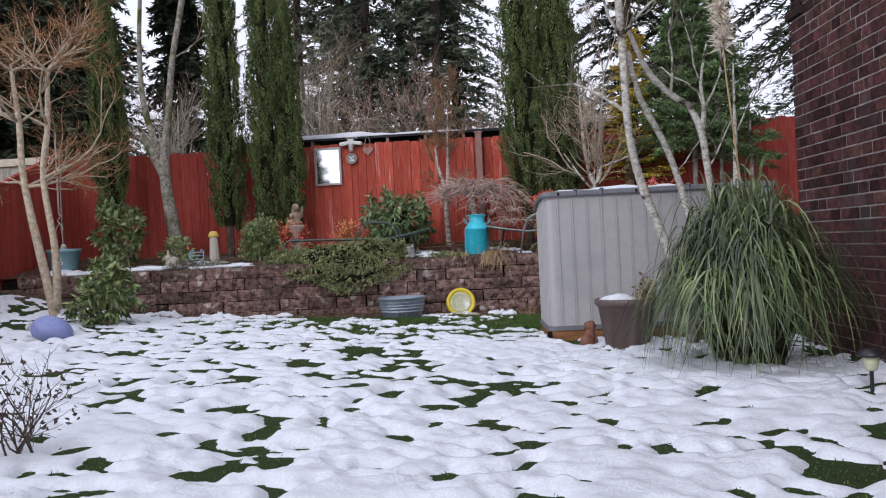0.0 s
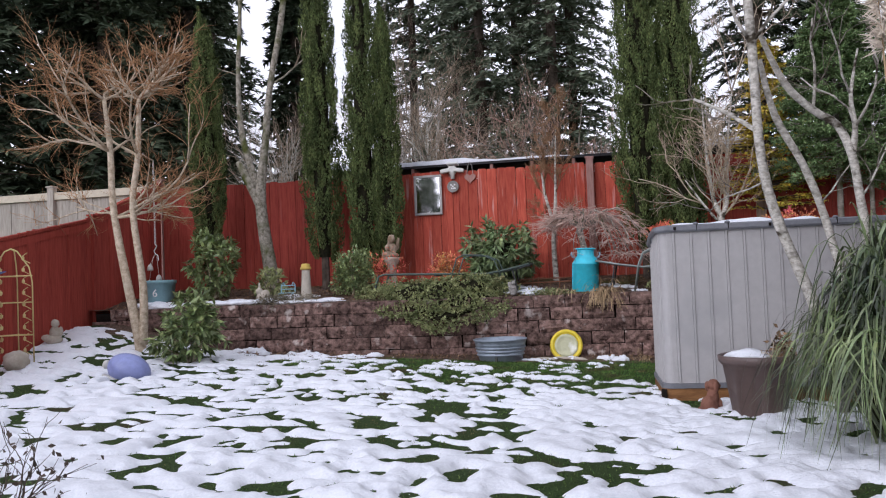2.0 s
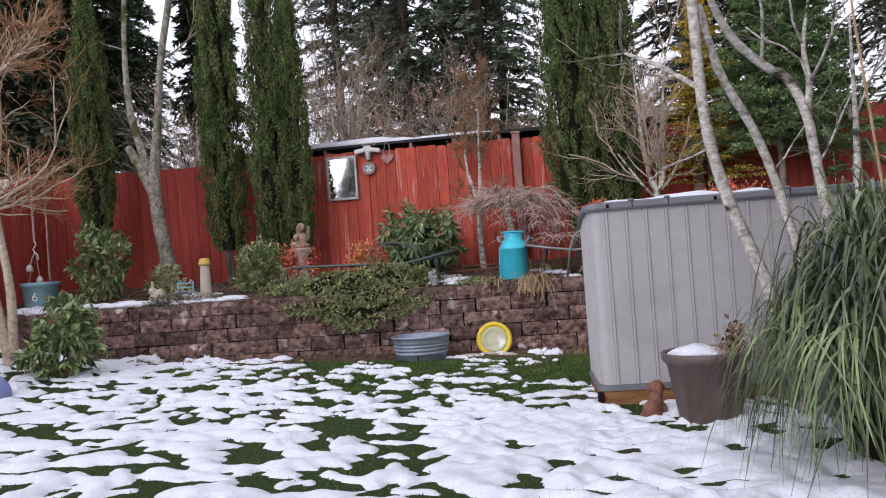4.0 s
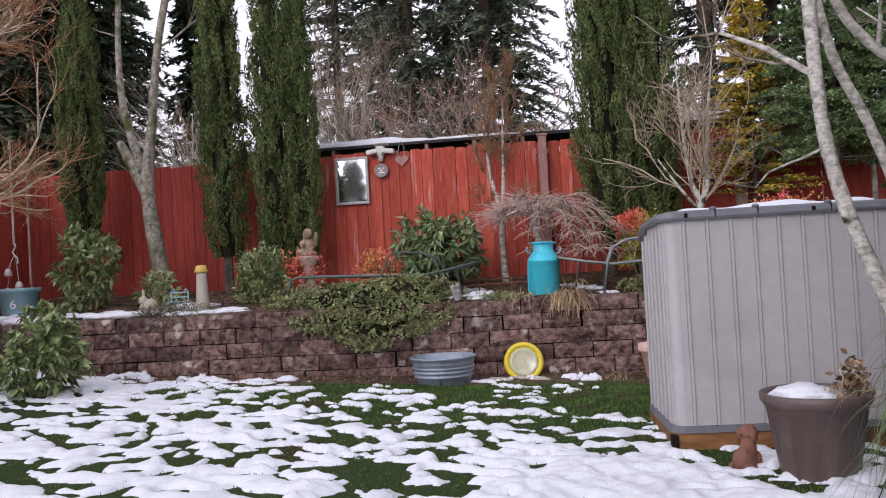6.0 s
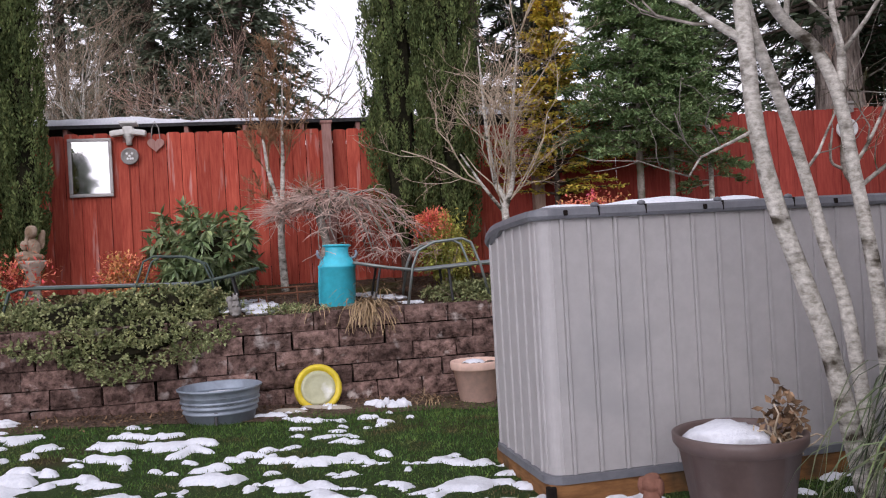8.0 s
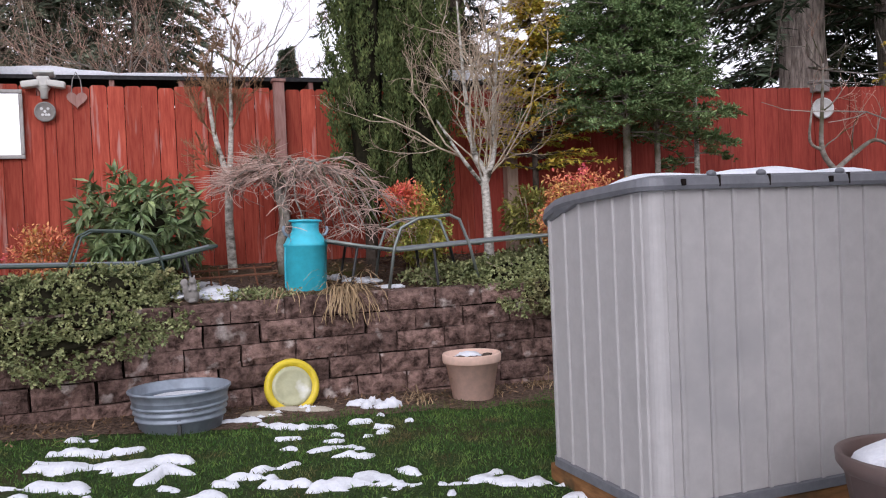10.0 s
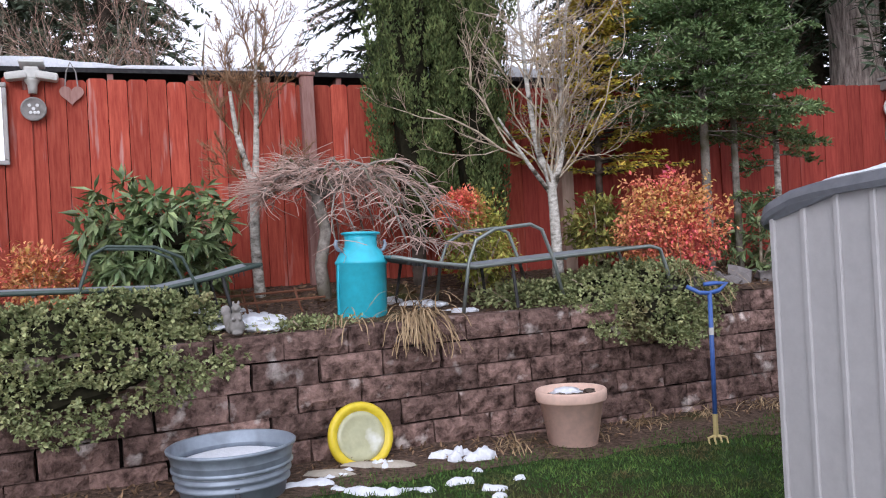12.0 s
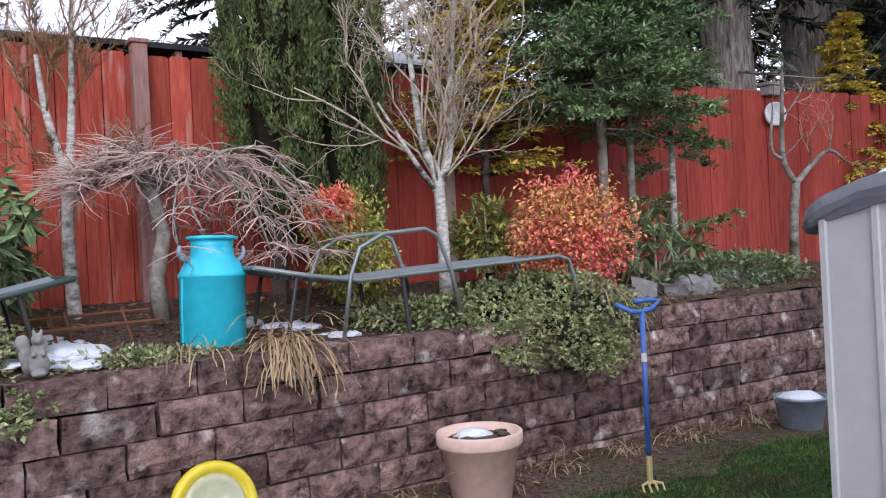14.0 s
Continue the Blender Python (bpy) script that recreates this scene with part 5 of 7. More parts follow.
leafy("hellebore", on_terrace(2.45, 1.28), (0.26, 0.22, 0.19), 450, (0.10, 0.4), M["box"], "pale green leafy plant at the foot of the birch", seed=17, rosette=6, droop=0.4)
leafy("creeping_thyme", Matrix.Translation(on_terrace(6.4, 1.95, 0.05)) @ pose(0, 0, 0, 0, 0, HEADING), (0.34, 0.17, 0.07), 1500, (0.03, 0.5), M["box"], "thin creeping green plant by the milk can", seed=18, hollow=0.3)


def pampas(at):
    r = np.random.default_rng(8)
    clump = thing("pampas_grass", Matrix.Translation(at), "large arching clump of green pampas grass in the snow", "grass clump")
    V, F = [], []
    for k in range(1500):
        a = r.uniform(0, 2 * math.pi)
        way = np.array([math.cos(a), math.sin(a), 0])
        sd = np.array([-way[1], way[0], 0])
        lie = r.uniform(0, 1)
        R, H = 0.28 + 0.70 * lie + r.normal(0, 0.06), 1.28 - 0.62 * lie ** 1.5 + r.normal(0, 0.08)
        tip = H * (r.uniform(0.05, 0.75) if r.uniform() < 0.75 else r.uniform(0.75, 1.2)) * (1 - 0.4 * lie)
        R = R * (1 - 0.35 * tip)
        p0 = way * r.uniform(0, 0.22) + sd * r.normal(0, 0.06)
        p1 = way * R * r.uniform(0.45, 0.95) + sd * r.normal(0, 0.16) + np.array([0, 0, 1.75 * H - 0.4 * tip])
        p2 = way * R + sd * r.normal(0, 0.2) + np.array([0, 0, tip])
        w0, n0, seg = r.uniform(0.005, 0.0115), len(V), 11
        for j in range(seg + 1):
            u = j / seg
            p = p0 * (1 - u) ** 2 + 2 * p1 * u * (1 - u) + p2 * u * u
            w = w0 * (1 - u ** 3) + 0.001
            V += [p + sd * w, p - sd * w]
        for j in range(seg):
            F.append((n0 + 2 * j, n0 + 2 * j + 1, n0 + 2 * j + 3, n0 + 2 * j + 2))
    # Added near-black dome stands in for the shaded heart of the clump.
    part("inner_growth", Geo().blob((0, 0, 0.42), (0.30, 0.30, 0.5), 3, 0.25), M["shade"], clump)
    me = mesh_np("blades", np.array(V), np.array(F))
    fine("blade_mass", me, M["pampas"], clump)
    stalk = Geo().tube([(0.05, 0.0, 0.1), (0.0, 0.06, 1.2), (-0.08, 0.08, 2.2), (-0.10, 0.08, 2.75)], [0.009, 0.008, 0.006, 0.003], 5)
    part("stalk", stalk, M["straw"], clump)
    n = 420
    t = r.uniform(0, 1, n)
    P = np.stack([-0.08 - 0.02 * t, np.full(n, 0.08), 2.36 + 0.45 * t], 1)
    a = r.uniform(0, 2 * math.pi, n)
    D = np.stack([np.cos(a), np.sin(a), r.uniform(-0.9, 1.2, n)], 1)
    part("plume", leaf_mesh("plume", P, D, r.uniform(0.06, 0.15, n), 0.012, r=r), M["plume"], clump, "pale feathery plume")
    return clump


pampas(on_ground(0.06, 7.35, 0.02))

# dry stems hanging over the wall and dead flower stalks
def tuft(name, at, n, L, seed, material, label, way=(0, -1), fall=0.5, spread=0.6, width=0.006, rise=(0.1, 1.0)):
    r = np.random.default_rng(seed)
    V, F = [], []
    for k in range(n):
        p = np.array([r.normal(0, 0.05), r.normal(0, 0.04), 0.02])
        d = np.array([way[0] * 0.7 + r.normal(0, spread), way[1] * 0.7 + r.normal(0, spread), r.uniform(*rise)])
        d /= np.linalg.norm(d)
        LL = L * r.uniform(0.5, 1.2)
        n0 = len(V)
        for j in range(8):
            sd = np.cross(d, [0, 0, 1.0])
            sd /= np.linalg.norm(sd) + 1e-6
            V += [p + sd * width / 2, p - sd * width / 2]
            p = p + d * LL / 7
            d = d + [0, 0, -fall]
            d = d + r.normal(0, 0.16, 3)
            d /= np.linalg.norm(d)
        for j in range(7):
            F.append((n0 + 2 * j, n0 + 2 * j + 1, n0 + 2 * j + 3, n0 + 2 * j + 2))
    ob = thing(name, Matrix.Translation(at), label, "dead plant")
    fine("stem_mass", mesh_np("stem_mass", np.array(V), np.array(F)), material, ob)
    return ob


tuft("dry_plant", place(7.05, 2.00, 0.77), 190, 0.36, 1, M["straw"], "dry straw coloured stems hanging over the wall", way=(0.05, -0.75), fall=0.34, spread=0.85, width=0.0065, rise=(-0.1, 0.4))
tuft("dry_plant", place(6.6, 2.1, 0.76), 12, 0.24, 2, M["straw"], "few dry stalks hanging over the wall", way=(0.1, -1), fall=0.4, spread=0.4)
tuft("dry_plant", place(9.05, 1.9, 0.85), 26, 0.55, 3, M["straw"], "dry grass stems arching over the wall", way=(0.6, -0.6), fall=0.3, spread=0.4)
for k, (s, d) in enumerate(((8.0, 2.28), (8.5, 2.22), (9.0, 2.2), (9.5, 2.2), (7.5, 2.35), (10.2, 2.15))):
    p = place(s, d)
    tuft("dry_plant", on_ground(p.x, p.y), 45, 0.26, 10 + k, M["straw"], "flattened dry grass at the foot of the wall", way=(0, -0.3), fall=0.35, spread=1.0)

rose = thing("rose_bush", Matrix.Translation(on_ground(-3.25, 3.85)), "bare thorny rose bush with withered brown leaves", "shrub")
stems, twigs = Geo(), Geo()
rr = random.Random(3)
for k in range(13):
    a = rr.uniform(0, 2 * math.pi)
    twiggery(stems, twigs, (rr.uniform(-0.1, 0.1), rr.uniform(-0.1, 0.1), 0), (math.cos(a) * 0.7, math.sin(a) * 0.7, 1), rr.uniform(0.25, 0.42), 0.006, 2, k + 60, kids=3, lift=0.0)
fine("stem_mass", stems, M["bark_dark"], rose)
fine("twig_mass", twigs, M["bark_dark"], rose)
r = np.random.default_rng(12)
P = r.normal(size=(170, 3)) * [0.17, 0.17, 0.11] + [0, 0, 0.27]
fine("withered_foliage", leaf_mesh("withered_foliage", P, r.normal(size=P.shape), 0.035, 0.02, r=r), M["bark_dark"], rose)

# ---- trees beyond the fences ----
FAR_LABEL = "tall dark conifer standing behind the fences"
for k, (x, y, h, rad) in enumerate(((-15.6, 14.2, 12, 3.0), (-17.0, 12.0, 13, 3.4), (-19.5, 16.0, 15, 3.6), (-21.5, 11.0, 13, 3.4), (-21.0, 21.0, 16, 3.2), (-18.0, 19.0, 17, 3.0), (-17.9, 16.0, 14, 2.5), (-16.1, 21.4, 15, 1.3))):
    conifer("tall_conifer", (x, y, 0), h, rad, 200 + k, M["farfir"], FAR_LABEL, first=0.14, whorls=42, per=8, sprays=76, spray=0.34, droop=0.28, trunk=0.25, group="conifers behind the fence", fat=0.3)
# The farther group wears its haze as a paler foliage colour.
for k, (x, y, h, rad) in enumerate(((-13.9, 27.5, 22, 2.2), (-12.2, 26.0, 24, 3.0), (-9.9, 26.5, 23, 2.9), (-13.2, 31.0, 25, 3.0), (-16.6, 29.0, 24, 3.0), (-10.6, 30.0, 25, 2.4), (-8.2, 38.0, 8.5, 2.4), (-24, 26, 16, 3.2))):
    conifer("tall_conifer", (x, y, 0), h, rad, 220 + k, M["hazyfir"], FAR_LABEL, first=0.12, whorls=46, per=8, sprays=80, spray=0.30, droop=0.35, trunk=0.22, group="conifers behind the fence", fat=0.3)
for k, (x, y, h, rad, f) in enumerate(((-3.3, 23.5, 20, 2.2, 0.12), (-2.0, 24.5, 20, 1.5, 0.12), (4.2, 21.0, 15, 3.0, 0.2), (7.5, 19.5, 15, 3.2, 0.12), (10.5, 22.0, 16, 3.4, 0.12), (2.5, 29.0, 17, 3.2, 0.12), (7.0, 27.0, 17, 3.2, 0.1), (5.8, 15.5, 13, 2.6, 0.25), (11, 16, 14, 3, 0.12))):
    conifer("tall_conifer", (x, y, 0), h, rad, 240 + k, M["farfir"], FAR_LABEL, first=f, whorls=40, per=9, sprays=110, spray=0.24, droop=0.38, trunk=0.25, group="conifers behind the fence", fat=0.22)
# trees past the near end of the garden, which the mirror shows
# They share the foliage colour that has haze mixed in.
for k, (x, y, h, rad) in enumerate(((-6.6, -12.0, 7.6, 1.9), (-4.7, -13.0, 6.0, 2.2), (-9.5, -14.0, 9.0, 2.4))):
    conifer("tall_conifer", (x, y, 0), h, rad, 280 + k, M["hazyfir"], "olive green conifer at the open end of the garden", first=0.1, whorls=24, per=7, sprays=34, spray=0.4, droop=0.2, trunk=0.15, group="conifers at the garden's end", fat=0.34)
# two great trunks just behind the fence
for x, y, r0, seed in ((2.0, 15.75, 0.27, 1), (3.70, 16.43, 0.37, 2)):
    tree = thing("douglas_fir", Matrix.Translation((x, y, 0)), "thick furrowed fir trunk rising behind the fence", "tree", "great firs")
    g = Geo()
    zs = np.linspace(-0.3, 13, 34)
    g.tube([(0.03 * math.sin(z), 0.02 * math.cos(z * 0.8), z) for z in zs], [r0 * (1.18 - 0.045 * z) * (1 + 0.04 * math.sin(z * 5 + seed)) for z in zs], 18)
    part("trunk", g, M["bark_fir"], tree, smooth=True)
    limbs, twigs = Geo(), Geo()
    rr = random.Random(seed)
    for q in range(9):
        a = rr.uniform(0, 2 * math.pi)
        twiggery(limbs, twigs, (0, 0, rr.uniform(3.0, 6.0)), (math.cos(a), math.sin(a), rr.uniform(-0.3, 0.2)), rr.uniform(1.0, 1.8), 0.02, 2, q + seed * 50, kids=3)
    fine("dead_branchwork", limbs, M["bark_grey"], tree)
    fine("twig_mass", twigs, M["bark_grey"], tree)
    boughs(tree, np.random.default_rng(300 + seed), 15.0, 3.4, M["farfir"], 0.27, 32, 13, 140, 0.21, 0.42, 0.2, 0.24, 0.0)
# bare trees behind the fence
for k, (x, y, h, w, tw, bark) in enumerate(((-9.9, 18.6, 4.6, 0.45, "twig_tan", "bark_pale"), (-6.3, 17.6, 4.3, 1.15, "twig_red", "bark_grey"), (-11.4, 20.2, 6.2, 0.6, "twig_tan", "bark_grey"), (-13.2, 17.2, 4.6, 0.4, "twig_tan", "bark_pale"), (-7.6, 18.6, 4.2, 1.1, "twig_red", "bark_grey"))):
    br = []
    rr = random.Random(70 + k)
    for q in range(26):
        a = rr.uniform(0, 2 * math.pi)
        br.append((q % 3, rr.choice((1, 2, 2)), (math.cos(a) * w * 1.4, math.sin(a) * w * 1.4, rr.uniform(0.6, 1.1)), h * 0.30, 0.018))
    tr = [[(0, 0, 0, 0.07), (-0.2 * w, 0, h * 0.38, 0.045), (-0.5 * w, 0, h * 0.65, 0.025), (-0.9 * w, 0, h * 0.95, 0.006)], [(0, 0, 0.3, 0.06), (0.15 * w, 0.1, h * 0.4, 0.045), (0.35 * w, 0.1, h * 0.7, 0.025), (0.5 * w, 0.1, h, 0.006)],
          [(0, 0, 0.3, 0.05), (0.6 * w, -0.1, h * 0.36, 0.04), (1.1 * w, -0.1, h * 0.55, 0.02), (1.6 * w, 0, h * 0.8, 0.006)]]
    bare_tree("bare_tree", (x, y, 0), tr, br, M[bark], M[tw], "bare winter tree with fine branches behind the fence", depth=3, kids=4, lift=0.07, spread=0.55)


# ---- things in the garden ----
def paint(name, c, rough=0.5, metal=0.0, worn=None, cut=0.62, bump=0.1, scale=18):
    dim = tuple(0.82 * q for q in c)
    return mat(name, dim, c, scale, rough, bump, stain=worn, stain_scale=6, stain_cut=cut, metal=metal)


M.update({
    "turquoise": paint("turquoise_paint", (0.05, 0.55, 0.69), 0.35, worn=(0.12, 0.42, 0.48), cut=0.66),
    "zinc": paint("galvanised_zinc", (0.31, 0.36, 0.42), 0.45, 0.3, worn=(0.20, 0.23, 0.26), cut=0.52),
    "yellow": paint("yellow_plastic", (0.80, 0.62, 0.03), 0.4),
    "oldyellow": paint("faded_yellow_paint", (0.66, 0.47, 0.12), 0.6, worn=(0.5, 0.38, 0.16)),
    "clear": paint("cloudy_plastic", (0.54, 0.54, 0.34), 0.18, worn=(0.74, 0.75, 0.68), cut=0.58),
    "terracotta": paint("terracotta_plastic", (0.80, 0.56, 0.45), 0.6, worn=(0.62, 0.42, 0.33)),
    "brownpot": paint("brown_plastic", (0.12, 0.082, 0.072), 0.45, worn=(0.17, 0.13, 0.115)),
    "stone": paint("weathered_stone", (0.40, 0.31, 0.23), 0.9, worn=(0.20, 0.14, 0.09), cut=0.5, bump=0.5, scale=40),
    "redstone": paint("red_brown_cast_stone", (0.24, 0.115, 0.08), 0.85, worn=(0.14, 0.07, 0.05), bump=0.5, scale=40),
    "whitestone": paint("white_cast_stone", (0.50, 0.45, 0.37), 0.85, worn=(0.38, 0.33, 0.26), cut=0.55, bump=0.4, scale=40),
    "greystone": paint("grey_cast_stone", (0.33, 0.31, 0.29), 0.9, worn=(0.20, 0.19, 0.17), cut=0.5, bump=0.5, scale=50),
    "rock": paint("grey_rock", (0.26, 0.24, 0.23), 0.9, worn=(0.12, 0.11, 0.10), cut=0.52, bump=0.8, scale=25),
    "frame": paint("grey_green_metal", (0.24, 0.27, 0.25), 0.4, 0.5),
    "mesh_sling": paint("grey_sling", (0.27, 0.29, 0.31), 0.7),
    "greenmetal": paint("dark_green_metal", (0.07, 0.10, 0.085), 0.5, 0.3),
    "darkmetal": paint("dark_metal", (0.05, 0.05, 0.05), 0.5, 0.4),
    "rust": paint("rusty_metal", (0.22, 0.10, 0.06), 0.9, 0.3, worn=(0.30, 0.18, 0.12)),
    "blue": paint("blue_paint", (0.06, 0.14, 0.42), 0.4, worn=(0.22, 0.29, 0.50)),
    "pale": paint("pale_plastic", (0.66, 0.65, 0.60), 0.5),
    "goldwire": paint("yellow_wire", (0.62, 0.50, 0.22), 0.5, 0.3),
    "periwinkle": paint("periwinkle_glaze", (0.28, 0.32, 0.60), 0.35),
    "teal": paint("teal_glaze", (0.28, 0.48, 0.53), 0.5),
    "silver": paint("silver_frame", (0.38, 0.36, 0.34), 0.5, 0.4, worn=(0.25, 0.23, 0.21)),
    "white": paint("white_paint", (0.80, 0.80, 0.78), 0.5),
    "black": paint("black_plastic", (0.02, 0.02, 0.022), 0.4),
})
glass = bpy.data.materials.new("mirror_glass")
glass.use_nodes = True
gb = glass.node_tree.nodes["Principled BSDF"]
gb.inputs["Base Color"].default_value, gb.inputs["Metallic"].default_value, gb.inputs["Roughness"].default_value = (0.9, 0.9, 0.9, 1), 1.0, 0.04
M["mirror"] = glass


def face_out(s, d, z):
    """A pose on the fence line: local x along the fence, local -y into the garden."""
    p = place(s, d, z)
    return pose(p.x, p.y, p.z, 0, 0, HEADING)


# milk can
can = thing("milk_can", pose(-3.60, 11.79, 0.755, 0, 2, 30), "turquoise painted metal milk can standing on the wall edge", "milk can")
part("body", Geo().lathe([(0.145, 0.0), (0.155, 0.006), (0.152, 0.02), (0.16, 0.03), (0.162, 0.34), (0.168, 0.345), (0.168, 0.36), (0.160, 0.368), (0.135, 0.42), (0.105, 0.455), (0.102, 0.50), (0.106, 0.53)], 36), M["turquoise"], can, smooth=True)
part("lid_rim", Geo().lathe([(0.106, 0.528), (0.125, 0.533), (0.127, 0.545), (0.112, 0.549), (0.06, 0.546), (0.01, 0.545)], 32), M["turquoise"], can, "worn turquoise lid", smooth=True)
for sgn in (-1, 1):
    h = Geo().tube([(sgn * 0.130, 0, 0.425), (sgn * 0.165, 0, 0.44), (sgn * 0.180, 0, 0.47), (sgn * 0.172, 0, 0.50)], [0.011, 0.013, 0.013, 0.010], 8)
    part("handle", h, M["zinc"], can, "bare metal handle", smooth=True)
part("side_seam", Geo().tube([(-0.163, 0, 0.03), (-0.166, 0.0, 0.2), (-0.163, 0, 0.34)], 0.006, 6), M["turquoise"], can)

# galvanised tub
tp = on_ground(-4.22, 10.57)
tub = thing("wash_tub", pose(tp.x, tp.y, -0.015, 0, 0, 15), "galvanised round wash tub with slushy snow inside", "tub")
part("shell", Geo().lathe([(0.235, 0.0), (0.24, 0.004), (0.262, 0.10), (0.276, 0.106), (0.276, 0.118), (0.264, 0.124), (0.270, 0.140), (0.284, 0.146), (0.284, 0.158), (0.272, 0.164), (0.279, 0.178), (0.293, 0.184), (0.293, 0.196), (0.283, 0.202), (0.302, 0.27), (0.312, 0.274), (0.314, 0.285), (0.305, 0.29), (0.296, 0.284), (0.285, 0.18), (0.28, 0.175)], 44), M["zinc"], tub, smooth=True)
part("seam", Geo().box((-0.012, -0.302, 0.02), (0.012, -0.262, 0.26), 0.004, Matrix.Rotation(radians(-9), 4, "X") @ Matrix.Translation((0, 0.02, -0.03))), M["darkmetal"], tub)
part("ice", Geo().lathe([(0.283, 0.176), (0.28, 0.205), (0.2, 0.225), (0.1, 0.215), (0.01, 0.22)], 30), M["snow"], tub, "slushy snow", smooth=True)

# yellow disc leaning on the wall
disc = thing("plastic_disc", face_out(6.60, 2.27, 0.148) @ pose(0, 0, 0, 78, 0, 4), "round yellow plastic disc with cloudy clear centre against the wall", "disc")
part("ring", Geo().lathe([(0.135, 0.0), (0.15, 0.02), (0.168, 0.028), (0.185, 0.02), (0.192, 0.0), (0.186, -0.018), (0.17, -0.02), (0.14, -0.012)], 44), M["yellow"], disc, smooth=True)
part("centre", Geo().lathe([(0.139, 0.004), (0.138, 0.010), (0.11, 0.014), (0.10, 0.008), (0.05, 0.012), (0.005, 0.012)], 40), M["clear"], disc, "cloudy clear centre", smooth=True)
rr = random.Random(2)
for k, (x, y, sx, sy) in enumerate(((-0.03, -0.03, 0.10, 0.03), (0.12, 0.02, 0.13, 0.04), (-0.22, 0.06, 0.12, 0.03))):
    p = place(6.58 + x, 2.38 + y)
    st = thing("flat_stone", Matrix.Translation(on_ground(p.x, p.y)), "flat pale stone slab lying at the foot of the wall", "stone", "flat stones")
    part("slab", Geo().blob((0, 0, 0.0), (sx + 0.05, sy + 0.05, 0.03), 2, 0.35), M["whitestone"], st, smooth=True)

# terracotta pot
pp = on_ground(-2.36, 11.40)
pot = thing("terracotta_pot", pose(pp.x, pp.y, -0.085), "peach terracotta plant pot with soil and snow", "plant pot")
part("shell", Geo().lathe([(0.135, 0.0), (0.14, 0.004), (0.19, 0.30), (0.206, 0.302), (0.212, 0.312), (0.214, 0.362), (0.208, 0.37), (0.194, 0.368), (0.188, 0.33)], 40), M["terracotta"], pot, smooth=True)
part("soil", Geo().lathe([(0.189, 0.32), (0.15, 0.338), (0.05, 0.345), (0.005, 0.345)], 24), M["soil"], pot)
part("snow_cap", Geo().blob((-0.02, 0.02, 0.345), (0.09, 0.07, 0.03), 3, 0.4), M["snow"], pot, smooth=True)
rr = random.Random(5)
for k in range(7):
    a = rr.uniform(0, 6.28)
    part("bark_chip", Geo().blob((0.12 * math.cos(a), 0.12 * math.sin(a), 0.352), (0.04, 0.018, 0.012), 1, 0.4), M["bark_dark"], pot)

# brown planter by the shed
bp = on_ground(-0.96, 8.12)
planter = thing("brown_planter", pose(bp.x, bp.y, -0.10), "large fluted brown plastic planter heaped with snow", "planter")
seg, verts, faces = 48, [], []
prof = [(0.175, 0.0), (0.18, 0.01), (0.245, 0.40), (0.25, 0.405), (0.268, 0.43), (0.27, 0.465), (0.258, 0.47), (0.246, 0.46), (0.23, 0.40)]
for i, (rad, z) in enumerate(prof):
    for k in range(seg):
        a = 2 * math.pi * k / seg
        flute = 1.0 - (0.045 * abs(math.sin(a * 6)) if 0 < i < 3 else 0)
        verts.append((rad * flute * math.cos(a), rad * flute * math.sin(a), z))
for i in range(len(prof) - 1):
    for k in range(seg):
        faces.append((i * seg + k, i * seg + (k + 1) % seg, (i + 1) * seg + (k + 1) % seg, (i + 1) * seg + k))
faces.append(tuple(range(seg))[::-1])
part("shell", Geo().add(verts, faces), M["brownpot"], planter, smooth=True)
part("soil", Geo().lathe([(0.238, 0.415), (0.1, 0.425), (0.005, 0.425)], 24), M["soil"], planter)
part("snow_cap", Geo().blob((-0.05, -0.02, 0.43), (0.18, 0.17, 0.075), 3, 0.3), M["snow"], planter, "heap of snow", smooth=True)
dead, r = Geo(), random.Random(17)
for k in range(16):
    limb(dead, (0.15, -0.02, 0.42), (r.gauss(0.3, 0.7), r.gauss(0, 0.6), r.uniform(0.4, 1.2)), r.uniform(0.10, 0.22), 0.007, 0.003, k, 0.4)
fine("dead_stem_mass", dead, M["bark_tan"], planter)
rg = np.random.default_rng(4)
P = rg.normal(size=(130, 3)) * [0.035, 0.035, 0.05] + [0.17, -0.02, 0.52]
fine("withered_foliage", leaf_mesh("withered_foliage", P, rg.normal(size=P.shape), 0.05, 0.028, r=rg), M["litter"], planter)


def figure(name, m, lumps, material, label, category="statue", sub=3):
    """A cast figure as one plain mesh of fused lumps."""
    g = Geo()
    for c, s in lumps:
        g.blob(c, s, sub, 0.10, 4.0)
    ob = part(name, g, material, smooth=True, m=m)
    rm = ob.modifiers.new("fuse", "REMESH")
    rm.mode, rm.voxel_size, rm.use_smooth_shade = "VOXEL", max(0.005, max(max(q[1]) for q in lumps) / 22), True
    return tagged(ob, label, category)


